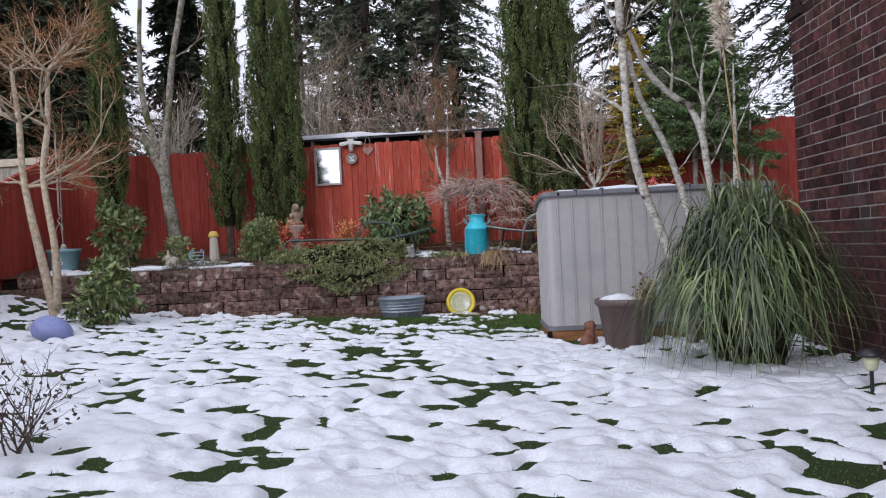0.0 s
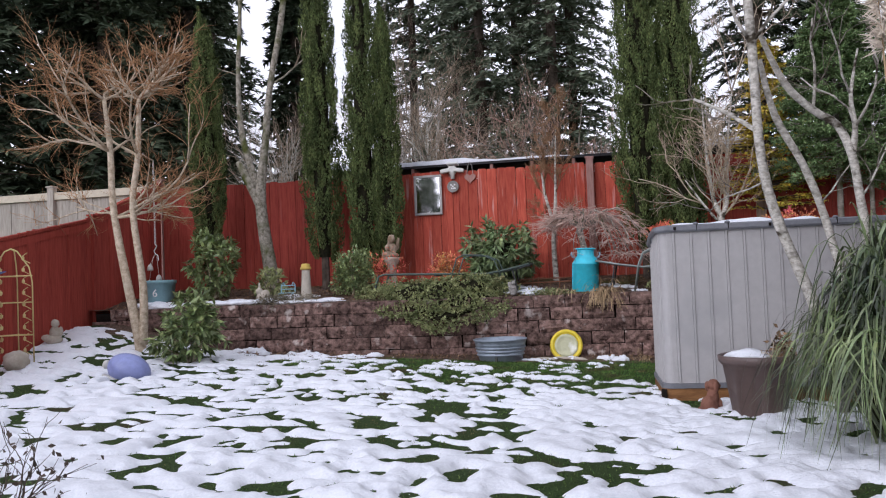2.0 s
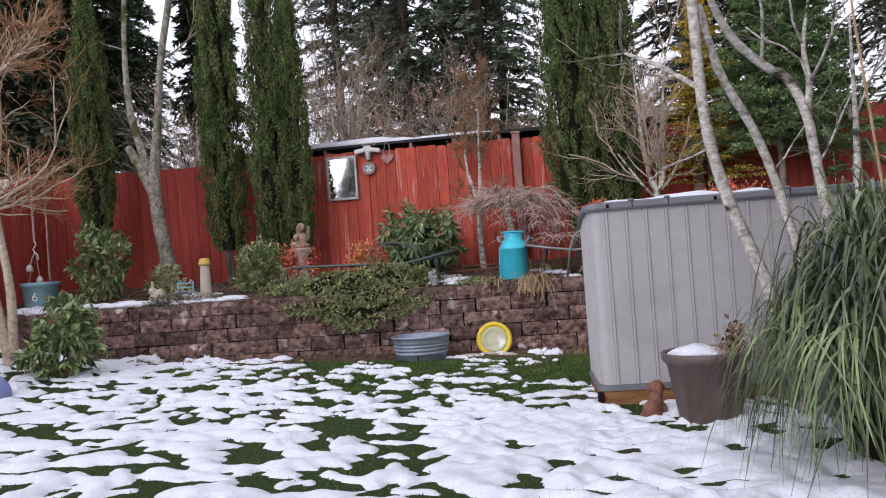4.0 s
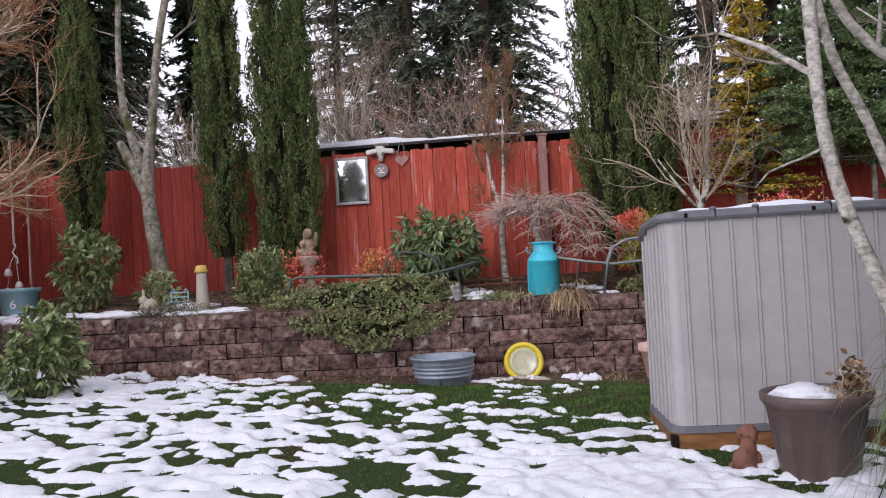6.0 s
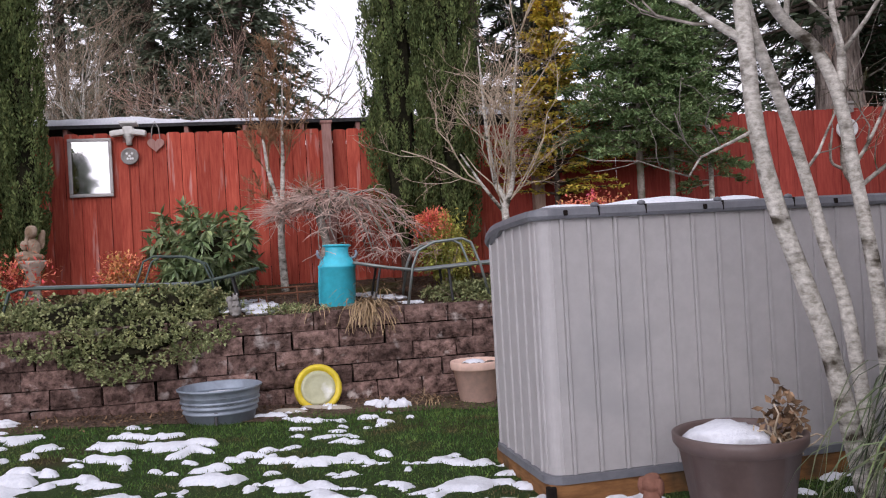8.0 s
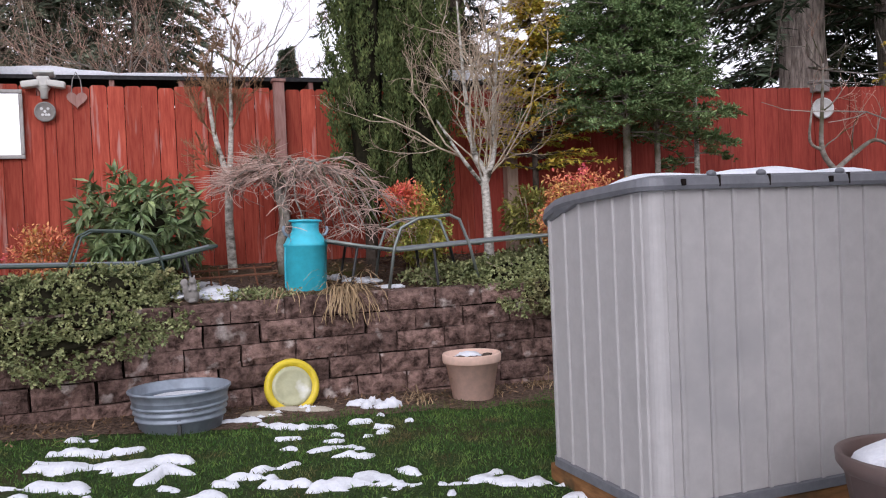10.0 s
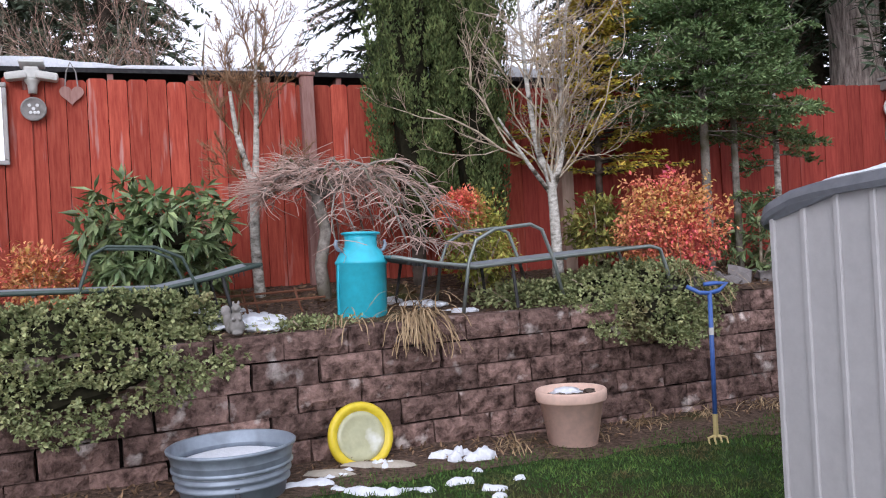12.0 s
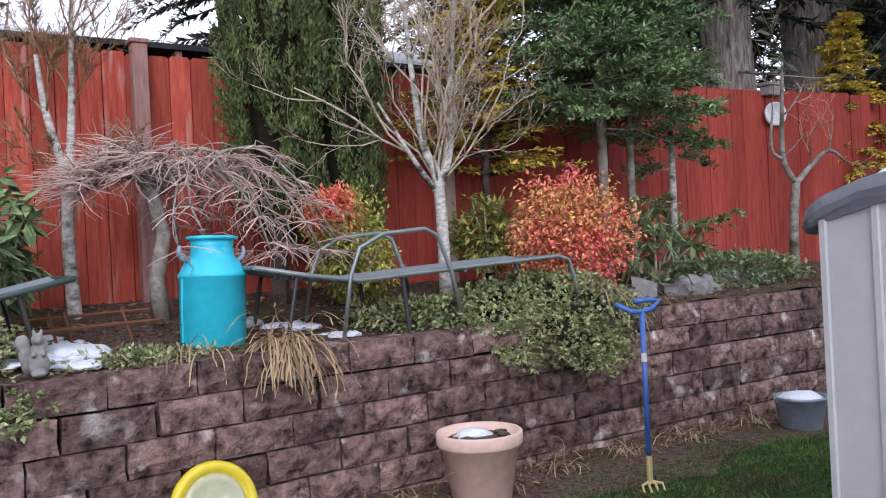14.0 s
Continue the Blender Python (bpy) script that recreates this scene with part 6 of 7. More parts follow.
gp = on_ground(-1.32, 8.24)
figure("puppy_statue", pose(gp.x, gp.y, -0.115, 0, 0, 150), [((0, 0, 0.02), (0.085, 0.10, 0.022)), ((0, 0.025, 0.09), (0.058, 0.07, 0.075)), ((0, -0.015, 0.15), (0.045, 0.045, 0.065)), ((0, -0.025, 0.235), (0.045, 0.048, 0.045)), ((0, -0.068, 0.225), (0.024, 0.028, 0.02)), ((0.045, -0.01, 0.225), (0.014, 0.025, 0.038)), ((-0.045, -0.01, 0.225), (0.014, 0.025, 0.038)), ((0.03, -0.055, 0.075), (0.018, 0.02, 0.06)), ((-0.03, -0.055, 0.075), (0.018, 0.02, 0.06)), ((0.05, 0.04, 0.05), (0.03, 0.05, 0.035)), ((-0.05, 0.04, 0.05), (0.03, 0.05, 0.035))], M["redstone"], "small red brown cast puppy statue in the snow")

# cherub on its pedestal
ap = on_terrace(4.17, 1.12)
ped = thing("pedestal", Matrix.Translation(ap), "weathered stone pedestal carrying a cherub", "pedestal")
part("column", Geo().lathe([(0.10, -0.05), (0.10, 0.05), (0.075, 0.08), (0.055, 0.20), (0.06, 0.34), (0.10, 0.40), (0.115, 0.43), (0.115, 0.455), (0.02, 0.456)], 20), M["whitestone"], ped, smooth=True)
figure("cherub_statue", pose(ap.x, ap.y, ap.z + 0.452, 0, 0, 25), [((0, 0, 0.03), (0.10, 0.085, 0.035)), ((-0.06, -0.03, 0.055), (0.075, 0.035, 0.035)), ((-0.10, -0.01, 0.04), (0.035, 0.03, 0.045)), ((0.01, 0.01, 0.12), (0.06, 0.05, 0.085)), ((-0.055, -0.03, 0.14), (0.035, 0.028, 0.045)), ((0.0, -0.005, 0.25), (0.052, 0.052, 0.055)), ((0.0, 0.015, 0.275), (0.05, 0.05, 0.045)), ((0.075, 0.045, 0.18), (0.03, 0.02, 0.075)), ((0.09, 0.05, 0.24), (0.022, 0.015, 0.04)), ((-0.045, 0.05, 0.18), (0.02, 0.018, 0.06))], M["stone"], "weathered tan cherub statue sitting with folded wings")

# ornaments on the terrace
op = on_terrace(3.10, 1.62)
orn = thing("lighthouse_ornament", Matrix.Translation(op), "speckled white post ornament with a yellow cap", "garden ornament")
part("post", Geo().lathe([(0.075, -0.03), (0.072, 0.05), (0.055, 0.38), (0.053, 0.40), (0.01, 0.401)], 20), M["whitestone"], orn, smooth=True)
part("cap", Geo().lathe([(0.053, 0.402), (0.072, 0.405), (0.074, 0.43), (0.06, 0.445), (0.062, 0.47), (0.043, 0.482), (0.005, 0.486)], 20), M["oldyellow"], orn, "yellow cap", smooth=True)
fp = on_terrace(2.52, 1.72)
figure("rabbit_statue", pose(fp.x, fp.y, fp.z, 0, 0, 10), [((0, 0, 0.06), (0.10, 0.07, 0.07)), ((-0.05, -0.02, 0.13), (0.05, 0.045, 0.05)), ((-0.06, 0.0, 0.20), (0.018, 0.014, 0.05)), ((0.03, 0, 0.10), (0.06, 0.05, 0.05))], M["whitestone"], "small white cast rabbit ornament")
bpnt = on_terrace(2.86, 1.72)
bench = thing("toy_bench", pose(bpnt.x, bpnt.y, bpnt.z, 0, 0, 15), "tiny pale blue metal bench ornament", "garden ornament")
for sgn in (-1, 1):
    part("side_frame", Geo().tube([(sgn * 0.1, -0.05, 0), (sgn * 0.1, -0.05, 0.10), (sgn * 0.1, 0.04, 0.11), (sgn * 0.1, 0.05, 0.22), (sgn * 0.07, 0.05, 0.25), (sgn * 0.05, 0.05, 0.21)], 0.008, 6), M["teal"], bench)
for z in (0.11, 0.16, 0.21):
    part("bar", Geo().tube([(-0.1, 0.045, z), (0.1, 0.045, z)], 0.007, 6), M["teal"], bench)
sq = place(5.98, 2.1, 0.755)
figure("squirrel_statue", pose(sq.x, sq.y, sq.z, 0, 0, 10), [((0, 0, 0.045), (0.042, 0.042, 0.05)), ((0, -0.005, 0.10), (0.03, 0.028, 0.04)), ((0, -0.012, 0.148), (0.026, 0.03, 0.026)), ((0.014, -0.005, 0.178), (0.007, 0.006, 0.013)), ((-0.014, -0.005, 0.178), (0.007, 0.006, 0.013)), ((-0.03, 0.035, 0.04), (0.035, 0.03, 0.035)), ((-0.048, 0.035, 0.085), (0.026, 0.026, 0.05)), ((-0.058, 0.035, 0.135), (0.028, 0.024, 0.032)), ((0.018, -0.034, 0.09), (0.010, 0.018, 0.010)), ((-0.018, -0.034, 0.09), (0.010, 0.018, 0.010)), ((0, -0.038, 0.143), (0.012, 0.012, 0.010)), ((0, -0.04, 0.015), (0.03, 0.03, 0.015))], M["greystone"], "grey cast squirrel statue on the wall top")


# chaise loungers
def lounger(m, label, tube, back=0.0, thin=0.0125):
    """Local x along the lounger from its head, local y towards the fence."""
    lo = thing("chaise_lounge", m, label, "lounger", "garden loungers")
    W = 0.56
    rails = [(0.0, 0.395), (0.28, 0.335), (0.55, 0.29), (1.25, 0.315), (1.85, 0.335)]
    for y in (0.0, W):
        part("side_rail", Geo().tube([(x, y, z) for x, z in rails] + [(1.93, y, 0.31), (1.98, y, 0.15), (2.0, y, 0.01)], 0.0135, 8), tube, lo, smooth=True)
        loop = [(0.44, 0.0), (0.50, 0.32), (0.56, 0.46), (0.70, 0.525), (0.95, 0.54), (1.03, 0.50), (1.10, 0.30), (1.16, 0.02)]
        part("arm_loop", Geo().tube([(x - back, y - 0.012, z) for x, z in loop], thin, 8), tube, lo, smooth=True)
        part("inner_leg", Geo().tube([(0.82, y + 0.03, 0.29), (0.84, y + 0.03, 0.0)], 0.012, 8), M["darkmetal"], lo)
        part("back_leg", Geo().tube([(0.22, y + 0.02, 0.34), (0.15, y + 0.02, 0.01)], 0.011, 8), M["darkmetal"], lo)
    for x, z in ((0.0, 0.395), (1.88, 0.33), (0.55, 0.285), (1.2, 0.30)):
        part("cross_bar", Geo().tube([(x, 0, z), (x, W, z)], 0.012, 8), tube, lo)
    for a, b in ((0, 2), (2, 4)):
        seg = rails[a:b + 1]
        v, f = [], []
        for x, z in seg:
            for q in range(7):
                yy = W * q / 6
                v.append((x, yy, z + 0.012 - 0.02 * math.sin(math.pi * q / 6)))
        nq = len(v)
        v += [(x, y, z - 0.008) for x, y, z in v]
        for i in range(len(seg) - 1):
            for q in range(6):
                k = i * 7 + q
                f += [(k, k + 7, k + 8, k + 1), (nq + k, nq + k + 1, nq + k + 8, nq + k + 7)]
        part("sling", Geo().add(v, f), M["mesh_sling"], lo, "grey woven sling", smooth=True)
    spring = Geo().tube([(0, 0, 0), (0, 0, -0.035)], 0.004, 4).mesh("lacing")
    spring.materials.append(M["darkmetal"])
    for k in range(14):
        part("lacing", spring, M["darkmetal"], lo, m=pose(0.1 + 0.03 * k, 0.005, 0.37 - 0.0045 * k))
    return lo


p = place(6.98, 1.84, 0.74)
lounger(pose(p.x, p.y, p.z, 0, -1.0, HEADING - 1.5), "grey metal chaise lounge with a sagging sling on the terrace", M["frame"])
p = place(6.16, 1.88, 0.74)
lounger(pose(p.x, p.y, p.z, 0, 0, HEADING + 3) @ Matrix.Diagonal((-1, 1, 1, 1)), "dark metal chaise lounge half buried in groundcover", M["greenmetal"], 0.12, 0.009)

# hand cultivator leaning on the wall
cult = thing("hand_cultivator", pose(0, 0, 0), "blue long-handled garden cultivator standing upright by the wall", "garden tool")
a, b = Vector((-1.567, 11.18, 0.10)), Vector((-1.538, 11.235, 0.82))
part("shaft", Geo().tube([a, b], 0.0135, 10), M["blue"], cult, smooth=True)
part("label_band", Geo().tube([a.lerp(b, 0.66), a.lerp(b, 0.72)], 0.0145, 10), M["pale"], cult, "pale label band")
part("lower_shaft", Geo().tube([Vector((-1.571, 11.172, -0.01)), a.lerp(b, 0.03)], 0.015, 10), M["goldwire"], cult, "yellow lower shaft")
part("grip", Geo().tube([b + Vector((-0.13, 0.02, 0.045)), b + Vector((-0.06, 0.0, 0.005)), b, b + Vector((0.06, 0.01, 0.012)), b + Vector((0.115, 0.03, 0.05)), b + Vector((0.05, 0.04, 0.055)), b + Vector((-0.02, 0.04, 0.05))], 0.013, 8), M["blue"], cult, smooth=True)
for k in range(4):
    x = -1.625 + 0.036 * k
    part("tine", Geo().tube([(-1.571, 11.172, 0.0), (x, 11.15, -0.01), (x, 11.13, -0.04), (x, 11.14, -0.085)], [0.008, 0.007, 0.006, 0.003], 6), M["goldwire"], cult)

# bucket behind the shed
kp = on_ground(0.03, 12.15)
bucket = thing("metal_bucket", pose(kp.x, kp.y, kp.z - 0.01), "small galvanised bucket with snow at the wall", "bucket")
part("shell", Geo().lathe([(0.12, 0), (0.125, 0.01), (0.16, 0.2), (0.168, 0.205), (0.168, 0.225), (0.155, 0.222), (0.15, 0.19)], 28), M["zinc"], bucket, smooth=True)
part("ear", Geo().tube([(-0.165, 0, 0.19), (-0.19, 0, 0.22), (-0.17, 0, 0.25)], 0.008, 6), M["zinc"], bucket)
part("snow_cap", Geo().blob((0, 0, 0.2), (0.14, 0.14, 0.05), 2, 0.2), M["snow"], bucket, smooth=True)

# rusty trellis lying on the terrace
tr = thing("rusty_trellis", face_out(6.18, 1.45, 0.83) @ pose(0, 0, 0, 12, 0, 5), "rusty metal trellis lying over the soil", "trellis")
for y in (0.0, 0.22):
    part("long_bar", Geo().tube([(-0.25, y, 0.06), (0.45, y, 0.07)], 0.009, 6), M["rust"], tr)
for x in (-0.05, 0.02, 0.30):
    part("cross_bar", Geo().tube([(x, -0.06, -0.06), (x + 0.01, 0.24, 0.08)], 0.008, 6), M["rust"], tr)

# rocks on the far terrace
rr = random.Random(14)
for k in range(11):
    s, d = 9.0 + 0.22 * k + rr.uniform(-0.08, 0.08), 1.78 - 0.03 * k + rr.uniform(-0.2, 0.12)
    rock = part("rock", Geo().blob((0, 0, 0), (rr.uniform(0.09, 0.17), rr.uniform(0.08, 0.13), rr.uniform(0.06, 0.11)), 2, 0.7, 1.6), M["rock"], m=Matrix.Translation(on_terrace(s, d) + Vector((0, 0, 0.03))) @ pose(0, 0, 0, 0, 0, rr.uniform(0, 360)))
    tagged(rock, "grey angular garden rock edging the terrace", "rock", "terrace rocks")

# ---- on the fences ----
mirror = thing("garden_mirror", face_out(4.46, 0.034, 1.95), "silver framed mirror hung on the red fence", "mirror")
mw, mh = 0.43, 0.60
part("glass", Geo().box((-mw / 2 + 0.03, -0.004, 0.03), (mw / 2 - 0.03, 0.0, mh - 0.03)), M["mirror"], mirror)
for lo, hi in (((-mw / 2, -0.02, 0), (mw / 2, 0.008, 0.034)), ((-mw / 2, -0.02, mh - 0.034), (mw / 2, 0.008, mh)), ((-mw / 2, -0.019, 0.036), (-mw / 2 + 0.034, 0.008, mh - 0.036)), ((mw / 2 - 0.034, -0.019, 0.036), (mw / 2, 0.008, mh - 0.036))):
    part("frame_bar", Geo().box(lo, hi, 0.006), M["silver"], mirror)


def dial(m, r0, label, face="greystone"):
    d = thing("fence_dial", m, label, "thermometer", "fence dials")
    part("plate", Geo().lathe([(r0 * 0.9, -0.012), (r0, -0.008), (r0, 0.008), (r0 * 0.88, 0.014), (r0 * 0.84, 0.008), (0.002, 0.008)], 32), M[face], d, smooth=True)
    for x, y in ((-0.3, 0.3), (0.3, 0.3), (0, 0.02), (-0.22, -0.3), (0.1, -0.3), (0.34, -0.3)):
        part("inlay", Geo().lathe([(0.012, 0.009), (0.012, 0.014), (0.002, 0.015)], 10, (x * r0, y * r0, 0)), M["white"], d)
    return d


dial(face_out(4.85, 0.055, 2.355) @ pose(0, 0, 0, 90), 0.088, "round grey dial with white inlays on the red fence")
lamp = thing("solar_fence_light", face_out(4.85, 0.05, 2.47), "white plastic twin solar light on the fence top", "solar light")
part("stem", Geo().lathe([(0.03, 0.0), (0.034, 0.06), (0.05, 0.085), (0.06, 0.10), (0.02, 0.101)], 16), M["pale"], lamp, smooth=True)
for sgn in (-1, 1):
    part("lamp_head", Geo().box((sgn * 0.085 - 0.075, -0.075, 0.105), (sgn * 0.085 + 0.075, 0.03, 0.165), 0.02, Matrix.Rotation(radians(sgn * 8), 4, "Y")), M["pale"], lamp)
part("hub", Geo().box((-0.05, -0.06, 0.10), (0.05, 0.04, 0.19), 0.015), M["pale"], lamp)
part("solar_panel", Geo().box((-0.085, -0.085, 0.212), (0.085, 0.07, 0.235), 0.006, Matrix.Rotation(radians(-8), 4, "X")), M["white"], lamp, "white solar panel housing")
dial(face_out(12.62, fence_d(12.62) + 0.075, 2.32) @ pose(0, 0, 0, 0, 0, -20) @ pose(0, 0, 0, 90), 0.115, "round pale dial on the far red fence", "white")
heart = thing("heart_ornament", face_out(5.11, 0.03, 2.47), "dull red heart ornament hung on the fence by a loop", "ornament")
hv = [(0.085 * math.sin(a) ** 3, 0.0, 0.005 * (13 * math.cos(a) - 5 * math.cos(2 * a) - 2 * math.cos(3 * a) - math.cos(4 * a))) for a in np.linspace(0, 2 * math.pi, 28, endpoint=False)]
hf = [tuple(range(28)), tuple(range(28, 56))[::-1]] + [(i, (i + 1) % 28, 28 + (i + 1) % 28, 28 + i) for i in range(28)]
part("heart", Geo().add([(x, -0.012, z) for x, y, z in hv] + [(x, 0.008, z) for x, y, z in hv], hf), M["redpost"], heart)
part("loop", Geo().tube([(-0.045, -0.004, 0.05), (-0.03, -0.004, 0.17), (0.0, -0.004, 0.24), (0.035, -0.004, 0.17), (0.045, -0.004, 0.05)], 0.005, 5), M["greystone"], heart)
box2 = thing("solar_fence_light", face_out(12.62, fence_d(12.62) + 0.03, 2.50), "small weathered solar light on the far fence", "solar light")
part("box", Geo().box((-0.09, -0.06, 0.0), (0.09, 0.05, 0.09), 0.012), M["greystone"], box2)
part("lid", Geo().box((-0.11, -0.08, 0.092), (0.11, 0.06, 0.125), 0.01), M["greystone"], box2)

# ---- by the side fence ----
ep = on_ground(-8.85, 7.56)
et = thing("plant_stand", pose(ep.x, ep.y, ep.z, 0, 0, 40), "yellow wire corner plant stand with leaf scrolls", "plant stand")
for x, y in ((-0.22, 0), (0.22, 0), (0.0, 0.2)):
    part("leg", Geo().tube([(x, y, 0), (x, y, 0.95), (x * 0.85, y * 0.9, 1.12), (x * 0.3, y * 0.6, 1.30), (0, y * 0.5, 1.33)], 0.009, 6), M["goldwire"], et, smooth=True)
for z in (0.35, 0.72, 1.02):
    part("shelf", Geo().tube([(-0.22, 0, z), (0.22, 0, z), (0, 0.2, z), (-0.22, 0, z)], 0.008, 6).box((-0.2, 0.0, z - 0.004), (0.2, 0.02, z + 0.004)), M["goldwire"], et)
for sgn in (-1, 1):
    for k in range(9):
        z = 0.12 + 0.13 * k
        part("scroll", Geo().tube([(sgn * 0.2, 0.01, z), (sgn * 0.13, 0.02, z + 0.04), (sgn * 0.12, 0.02, z + 0.09), (sgn * 0.17, 0.01, z + 0.12)], 0.005, 5).blob((sgn * 0.12, 0.02, z + 0.06), (0.02, 0.006, 0.03), 1), M["goldwire"], et)
cp = on_ground(-9.18, 8.30)
figure("cherub_statue", pose(cp.x, cp.y, cp.z, 0, 0, 30), [((0, 0, 0.06), (0.11, 0.08, 0.06)), ((0.02, 0, 0.15), (0.065, 0.055, 0.08)), ((0.03, -0.01, 0.26), (0.05, 0.05, 0.052)), ((-0.08, -0.02, 0.09), (0.06, 0.04, 0.04)), ((0.08, 0.03, 0.16), (0.03, 0.02, 0.06))], M["whitestone"], "small weathered white cherub statue lying by the fence")
rp = on_ground(-8.62, 7.45)
rk = part("rock", Geo().blob((0, 0, 0.1), (0.15, 0.13, 0.12), 3, 0.25), M["whitestone"], smooth=True, m=Matrix.Translation(rp))
tagged(rk, "round white stone under the plant stand", "rock")

egg = thing("garden_float", pose(-7.07, 7.68, 0.18, 0, 24, 32), "periwinkle blue egg shaped float lying in the snow", "garden ornament")
part("shell", Geo().blob((0, 0, 0), (0.225, 0.18, 0.168), 4, 0.0), M["periwinkle"], egg, smooth=True)
part("stand", Geo().box((-0.20, -0.16, -0.19), (0.0, -0.08, -0.10), 0.015), M["pale"], egg, "pale plastic foot")
part("end_cap", Geo().lathe([(0.035, 0), (0.05, 0.03), (0.03, 0.06), (0.005, 0.06)], 14, (0, 0, 0)), M["pale"], egg, m=pose(-0.21, 0, -0.03, 0, -90, 0))
part("end_cap", Geo().lathe([(0.035, 0), (0.05, 0.03), (0.03, 0.06), (0.005, 0.06)], 14, (0, 0, 0)), M["pale"], egg, m=pose(0.19, 0, -0.08, 0, 100, 0))

tp = on_terrace(0.72, 1.32)
big = thing("teal_planter", Matrix.Translation(tp), "teal planter with a white mark on the terrace corner", "planter")
part("shell", Geo().lathe([(0.19, -0.02), (0.195, 0.0), (0.225, 0.26), (0.24, 0.262), (0.242, 0.31), (0.225, 0.312), (0.215, 0.27)], 32), M["teal"], big, smooth=True)
part("soil", Geo().lathe([(0.217, 0.28), (0.005, 0.285)], 20), M["soil"], big)
txt = bpy.data.curves.new("numeral", "FONT")
txt.body, txt.size, txt.extrude, txt.align_x = "6", 0.15, 0.002, "CENTER"
num = new("numeral", txt)
num.data.materials.append(M["white"])
num.parent = big
num.matrix_basis = pose(0, 0, 0, 0, 0, 32) @ pose(0, -0.225, 0.08, 84, 0, 0)
chain = thing("hanging_chime", Matrix.Translation(place(0.66, 1.30, 0.0)), "pale chain with a hook and small bells hanging from the maple", "wind chime")
link = Geo().tube([(0.012 * math.cos(a), 0, 0.02 * math.sin(a)) for a in np.linspace(0, 2 * math.pi, 9)], 0.004, 4, False).mesh("link")
link.materials.append(M["pale"])
for k in range(38):
    part("link", link, M["pale"], chain, m=pose(0, 0, 2.86 - 0.032 * k, 0, 0, 90 * (k % 2)))
part("hook", Geo().tube([(0, 0, 1.66), (0.03, 0, 1.63), (0.0, 0, 1.59), (-0.03, 0, 1.56), (0.0, 0, 1.52), (0.05, 0, 1.49), (0.06, 0, 1.42)], 0.008, 6), M["pale"], chain)
for x, z in ((-0.12, 1.28), (0.06, 1.12), (-0.14, 1.05)):
    part("bell", Geo().lathe([(0.045, 0), (0.04, 0.05), (0.022, 0.085), (0.005, 0.09)], 14, (x, 0, z)), M["pale"], chain, smooth=True)
    part("cord", Geo().tube([(x, 0, z + 0.09), (x * 0.4, 0, 1.46), (0, 0, 1.52)], 0.003, 4), M["pale"], chain)
# the arm that carries the chain
part("arm", Geo().tube([(0, 0, 2.88), (0.5, -0.6, 2.84), (1.05, -1.35, 2.75)], 0.012, 6), M["bark_tan"], chain)

bf = on_ground(-7.85, 6.55)
fly = thing("butterfly_stake", pose(bf.x, bf.y, bf.z, 0, 0, 40), "blue and white butterfly ornament on a stake", "garden ornament")
part("stake", Geo().tube([(0, 0, 0), (0, 0, 1.02)], 0.006, 6), M["darkmetal"], fly)
part("body", Geo().blob((0, 0, 1.05), (0.02, 0.09, 0.02), 2), M["black"], fly, smooth=True)
for sgn in (-1, 1):
    wing = Geo()
    out = [(0, 0.06), (0.14, 0.15), (0.24, 0.12), (0.22, 0.0), (0.12, -0.03), (0.17, -0.1), (0.1, -0.15), (0, -0.06)]
    n = len(out)
    v = [(sgn * x, y, 1.05 + 0.35 * x) for x, y in out] + [(sgn * x, y, 1.056 + 0.35 * x) for x, y in out]
    wing.add(v, [tuple(range(n)), tuple(range(n, 2 * n))[::-1]] + [(i, (i + 1) % n, n + (i + 1) % n, n + i) for i in range(n)])
    w = part("wing", wing, M["blue"], fly, "blue wing with white bars")
    for k in range(4):
        part("bar", Geo().tube([(sgn * 0.03, 0.04 - 0.04 * k, 1.075), (sgn * (0.2 - 0.02 * k), 0.1 - 0.07 * k, 1.065 + 0.35 * (0.2 - 0.02 * k))], 0.008, 4), M["white"], w)

# path light at the house corner
lp = on_ground(0.77, 6.38)
pl = thing("path_light", Matrix.Translation(lp), "black solar path light in the snow", "path light")
part("spike", Geo().tube([(0, 0, -0.05), (0, 0, 0.13)], 0.012, 8), M["black"], pl)
part("globe", Geo().lathe([(0.026, 0.13), (0.036, 0.14), (0.05, 0.215), (0.01, 0.216)], 18), M["clear"], pl, "frosted globe", smooth=True)
part("cap", Geo().lathe([(0.075, 0.217), (0.078, 0.228), (0.06, 0.25), (0.03, 0.262), (0.002, 0.264)], 18), M["black"], pl, smooth=True)

# ---- leaf litter, twigs and scraps of snow ----
r = np.random.default_rng(77)
n = 9000
S, Dn = r.uniform(0.3, 13, n), r.uniform(0.05, 2.1, n)
okk = Dn < wall_d(S) - 0.12
S, Dn = S[okk], Dn[okk]
P = np.stack([CORNER[0] + ALONG[0] * S + OUT[0] * Dn, CORNER[1] + ALONG[1] * S + OUT[1] * Dn, terrace_z(S, Dn) + 0.02], 1)
D = r.normal(size=P.shape) * [1, 1, 0.25]
lit = new("leaf_litter", leaf_mesh("leaf_litter", P, D, r.uniform(0.02, 0.07, len(P)), 0.018, r.normal(size=P.shape) * 0.3 + [0, 0, 1], r=r))
lit.data.materials.append(M["litter"])
tagged(lit, "brown fallen leaves and bark on the terrace soil", "leaf litter", kind="stuff")
n = 3500
S = r.uniform(2.5, 11.5, n)
Dn = wall_d(S) + 0.03 + np.abs(r.normal(0, 0.16, n))
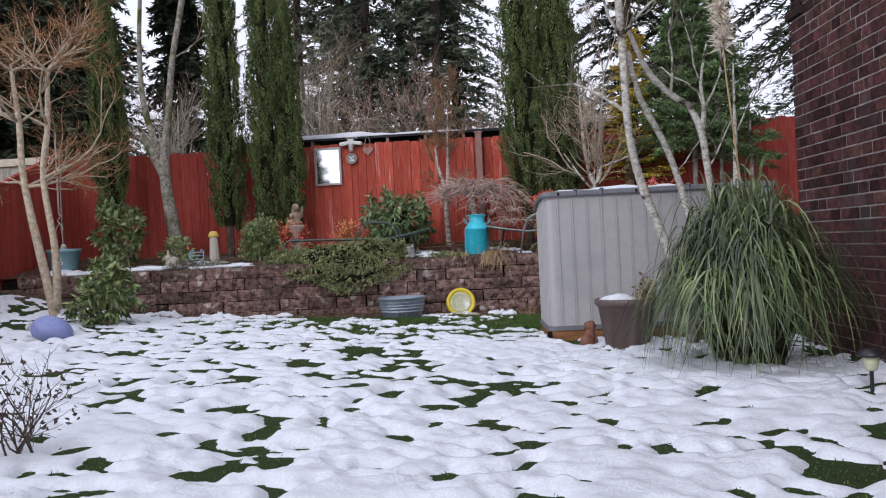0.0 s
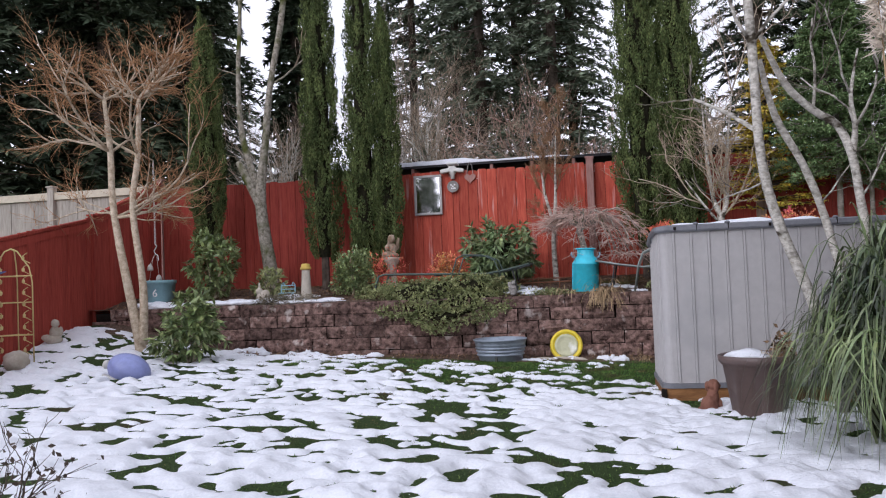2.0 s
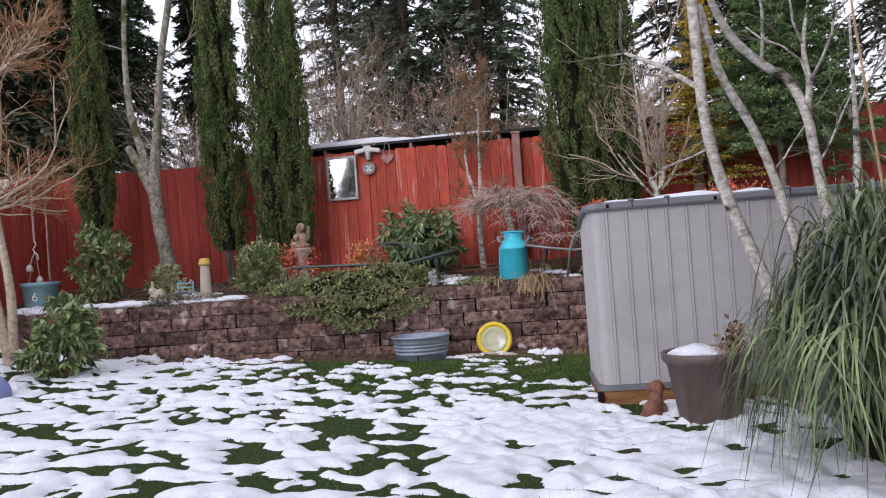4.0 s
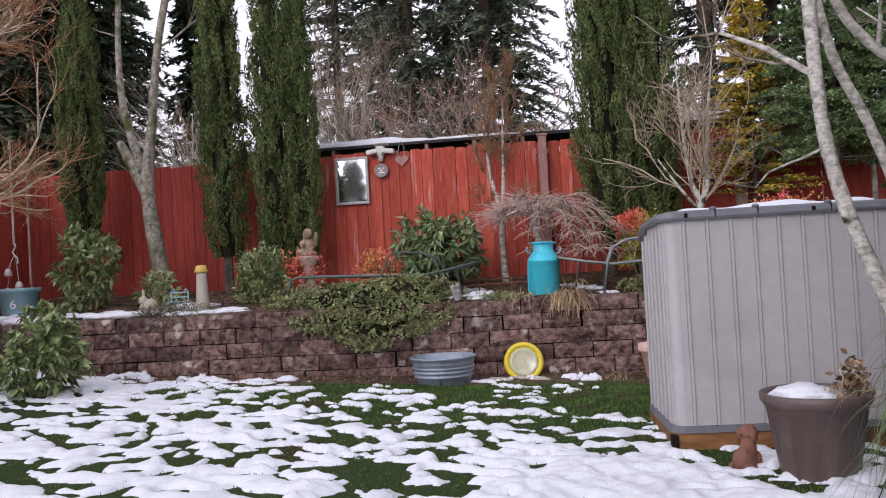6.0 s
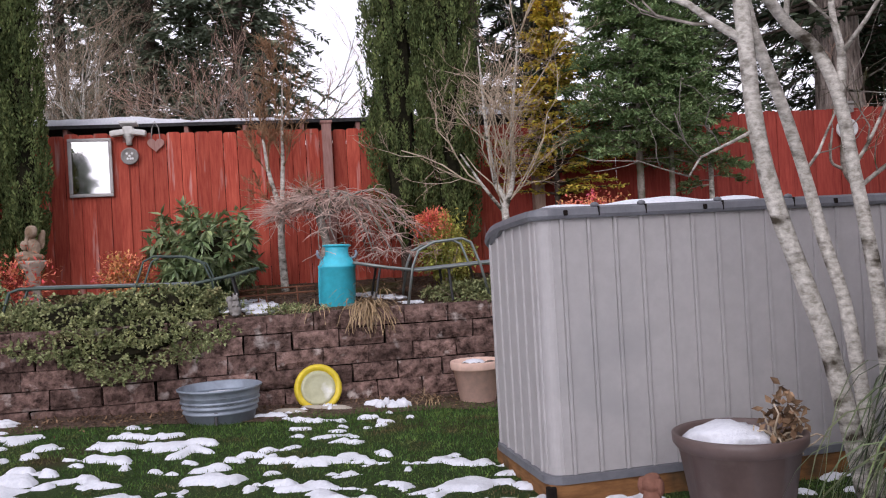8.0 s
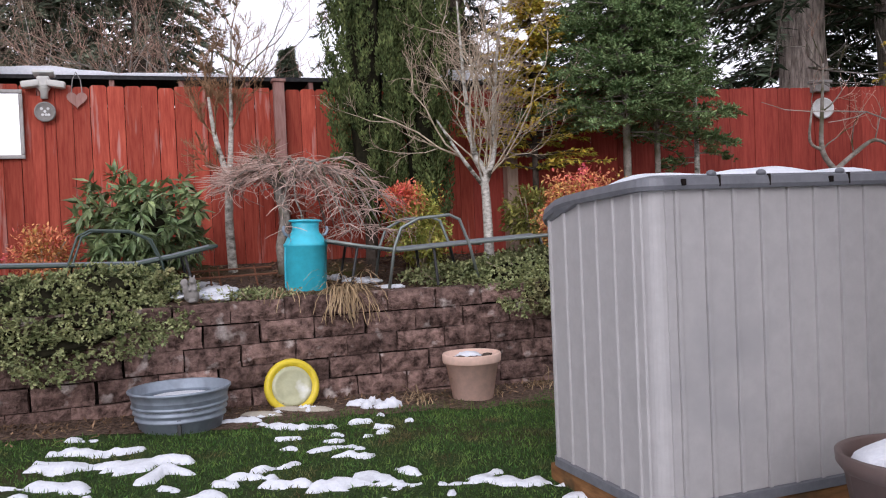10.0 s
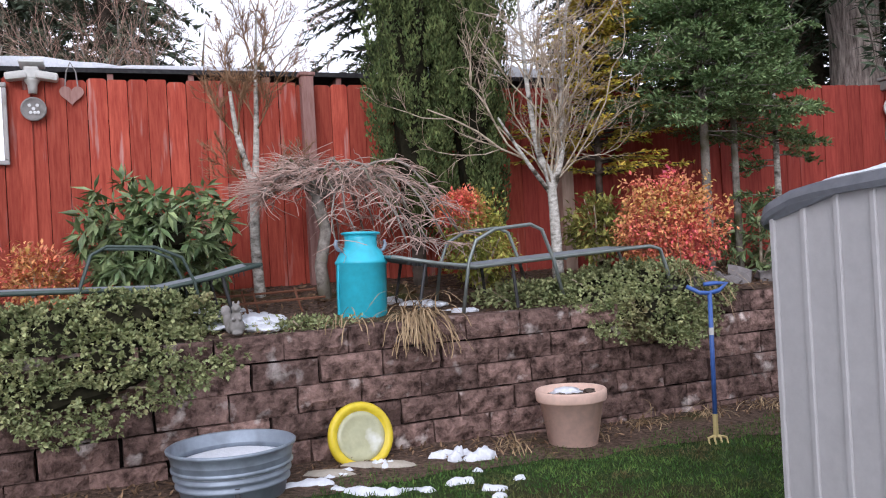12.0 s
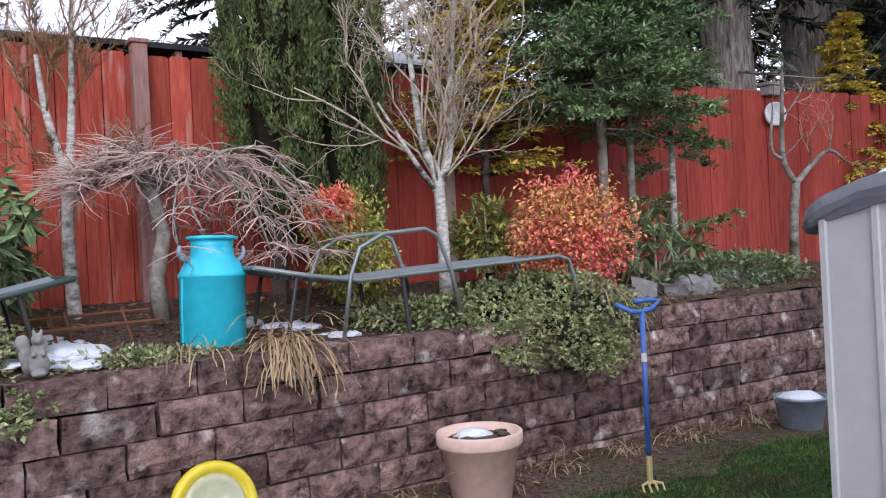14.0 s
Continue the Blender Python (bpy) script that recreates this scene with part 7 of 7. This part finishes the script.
gx, gy = CORNER[0] + ALONG[0] * S + OUT[0] * Dn, CORNER[1] + ALONG[1] * S + OUT[1] * Dn
P = np.stack([gx, gy, ground_z(gx, gy) + 0.012], 1)
foot = new("wall_foot_litter", leaf_mesh("wall_foot_litter", P, r.normal(size=P.shape) * [1, 1, 0.5], r.uniform(0.02, 0.08, n), 0.014, r.normal(size=P.shape) * 0.3 + [0, 0, 1], r=r))
foot.data.materials.append(M["litter"])
tagged(foot, "dead leaves and stems along the foot of the wall", "leaf litter", kind="stuff")


def snow_patch(at, size, seed, label="melting scrap of old snow"):
    g = Geo()
    rr = random.Random(seed)
    for k in range(8):
        g.blob((rr.uniform(-0.7, 0.7) * size[0], rr.uniform(-0.7, 0.7) * size[1], -0.004), (size[0] * rr.uniform(0.2, 0.6), size[1] * rr.uniform(0.2, 0.6), size[2] * rr.uniform(0.4, 1.1)), 3, 0.32, 2.0)
    ob = part("snow_patch", g, M["snow"], smooth=True, m=Matrix.Translation(at) @ pose(0, 0, 0, 0, 0, HEADING))
    return tagged(ob, label, "snow", kind="stuff")


for k, (s, d, a, b, h) in enumerate(((0.95, 1.75, 0.30, 0.3, 0.06), (1.75, 1.85, 0.32, 0.3, 0.05), (2.4, 2.0, 0.4, 0.18, 0.05), (3.3, 1.95, 0.38, 0.25, 0.05), (2.9, 1.45, 0.3, 0.2, 0.04), (6.08, 1.45, 0.24, 0.42, 0.032), (6.12, 1.85, 0.20, 0.22, 0.038), (6.02, 1.62, 0.22, 0.32, 0.036), (6.05, 1.15, 0.22, 0.2, 0.03), (1.35, 1.95, 0.35, 0.2, 0.055), (7.3, 1.45, 0.16, 0.12, 0.035), (7.5, 1.72, 0.14, 0.06, 0.025), (5.0, 1.35, 0.4, 0.08, 0.03), (7.1, 1.2, 0.12, 0.1, 0.03))):
    snow_patch(on_terrace(s, d, -0.016), (a, b, h), k)
for k, (x, y, a, b, h) in enumerate(((-3.05, 11.1, 0.17, 0.09, 0.07), (-3.48, 10.98, 0.09, 0.06, 0.05), (-3.75, 10.85, 0.16, 0.07, 0.03), (-6.6, 9.95, 0.3, 0.10, 0.08), (-5.9, 10.15, 0.28, 0.08, 0.06), (-7.3, 9.75, 0.3, 0.12, 0.09))):
    snow_patch(on_ground(x, y), (a, b, h), 40 + k)
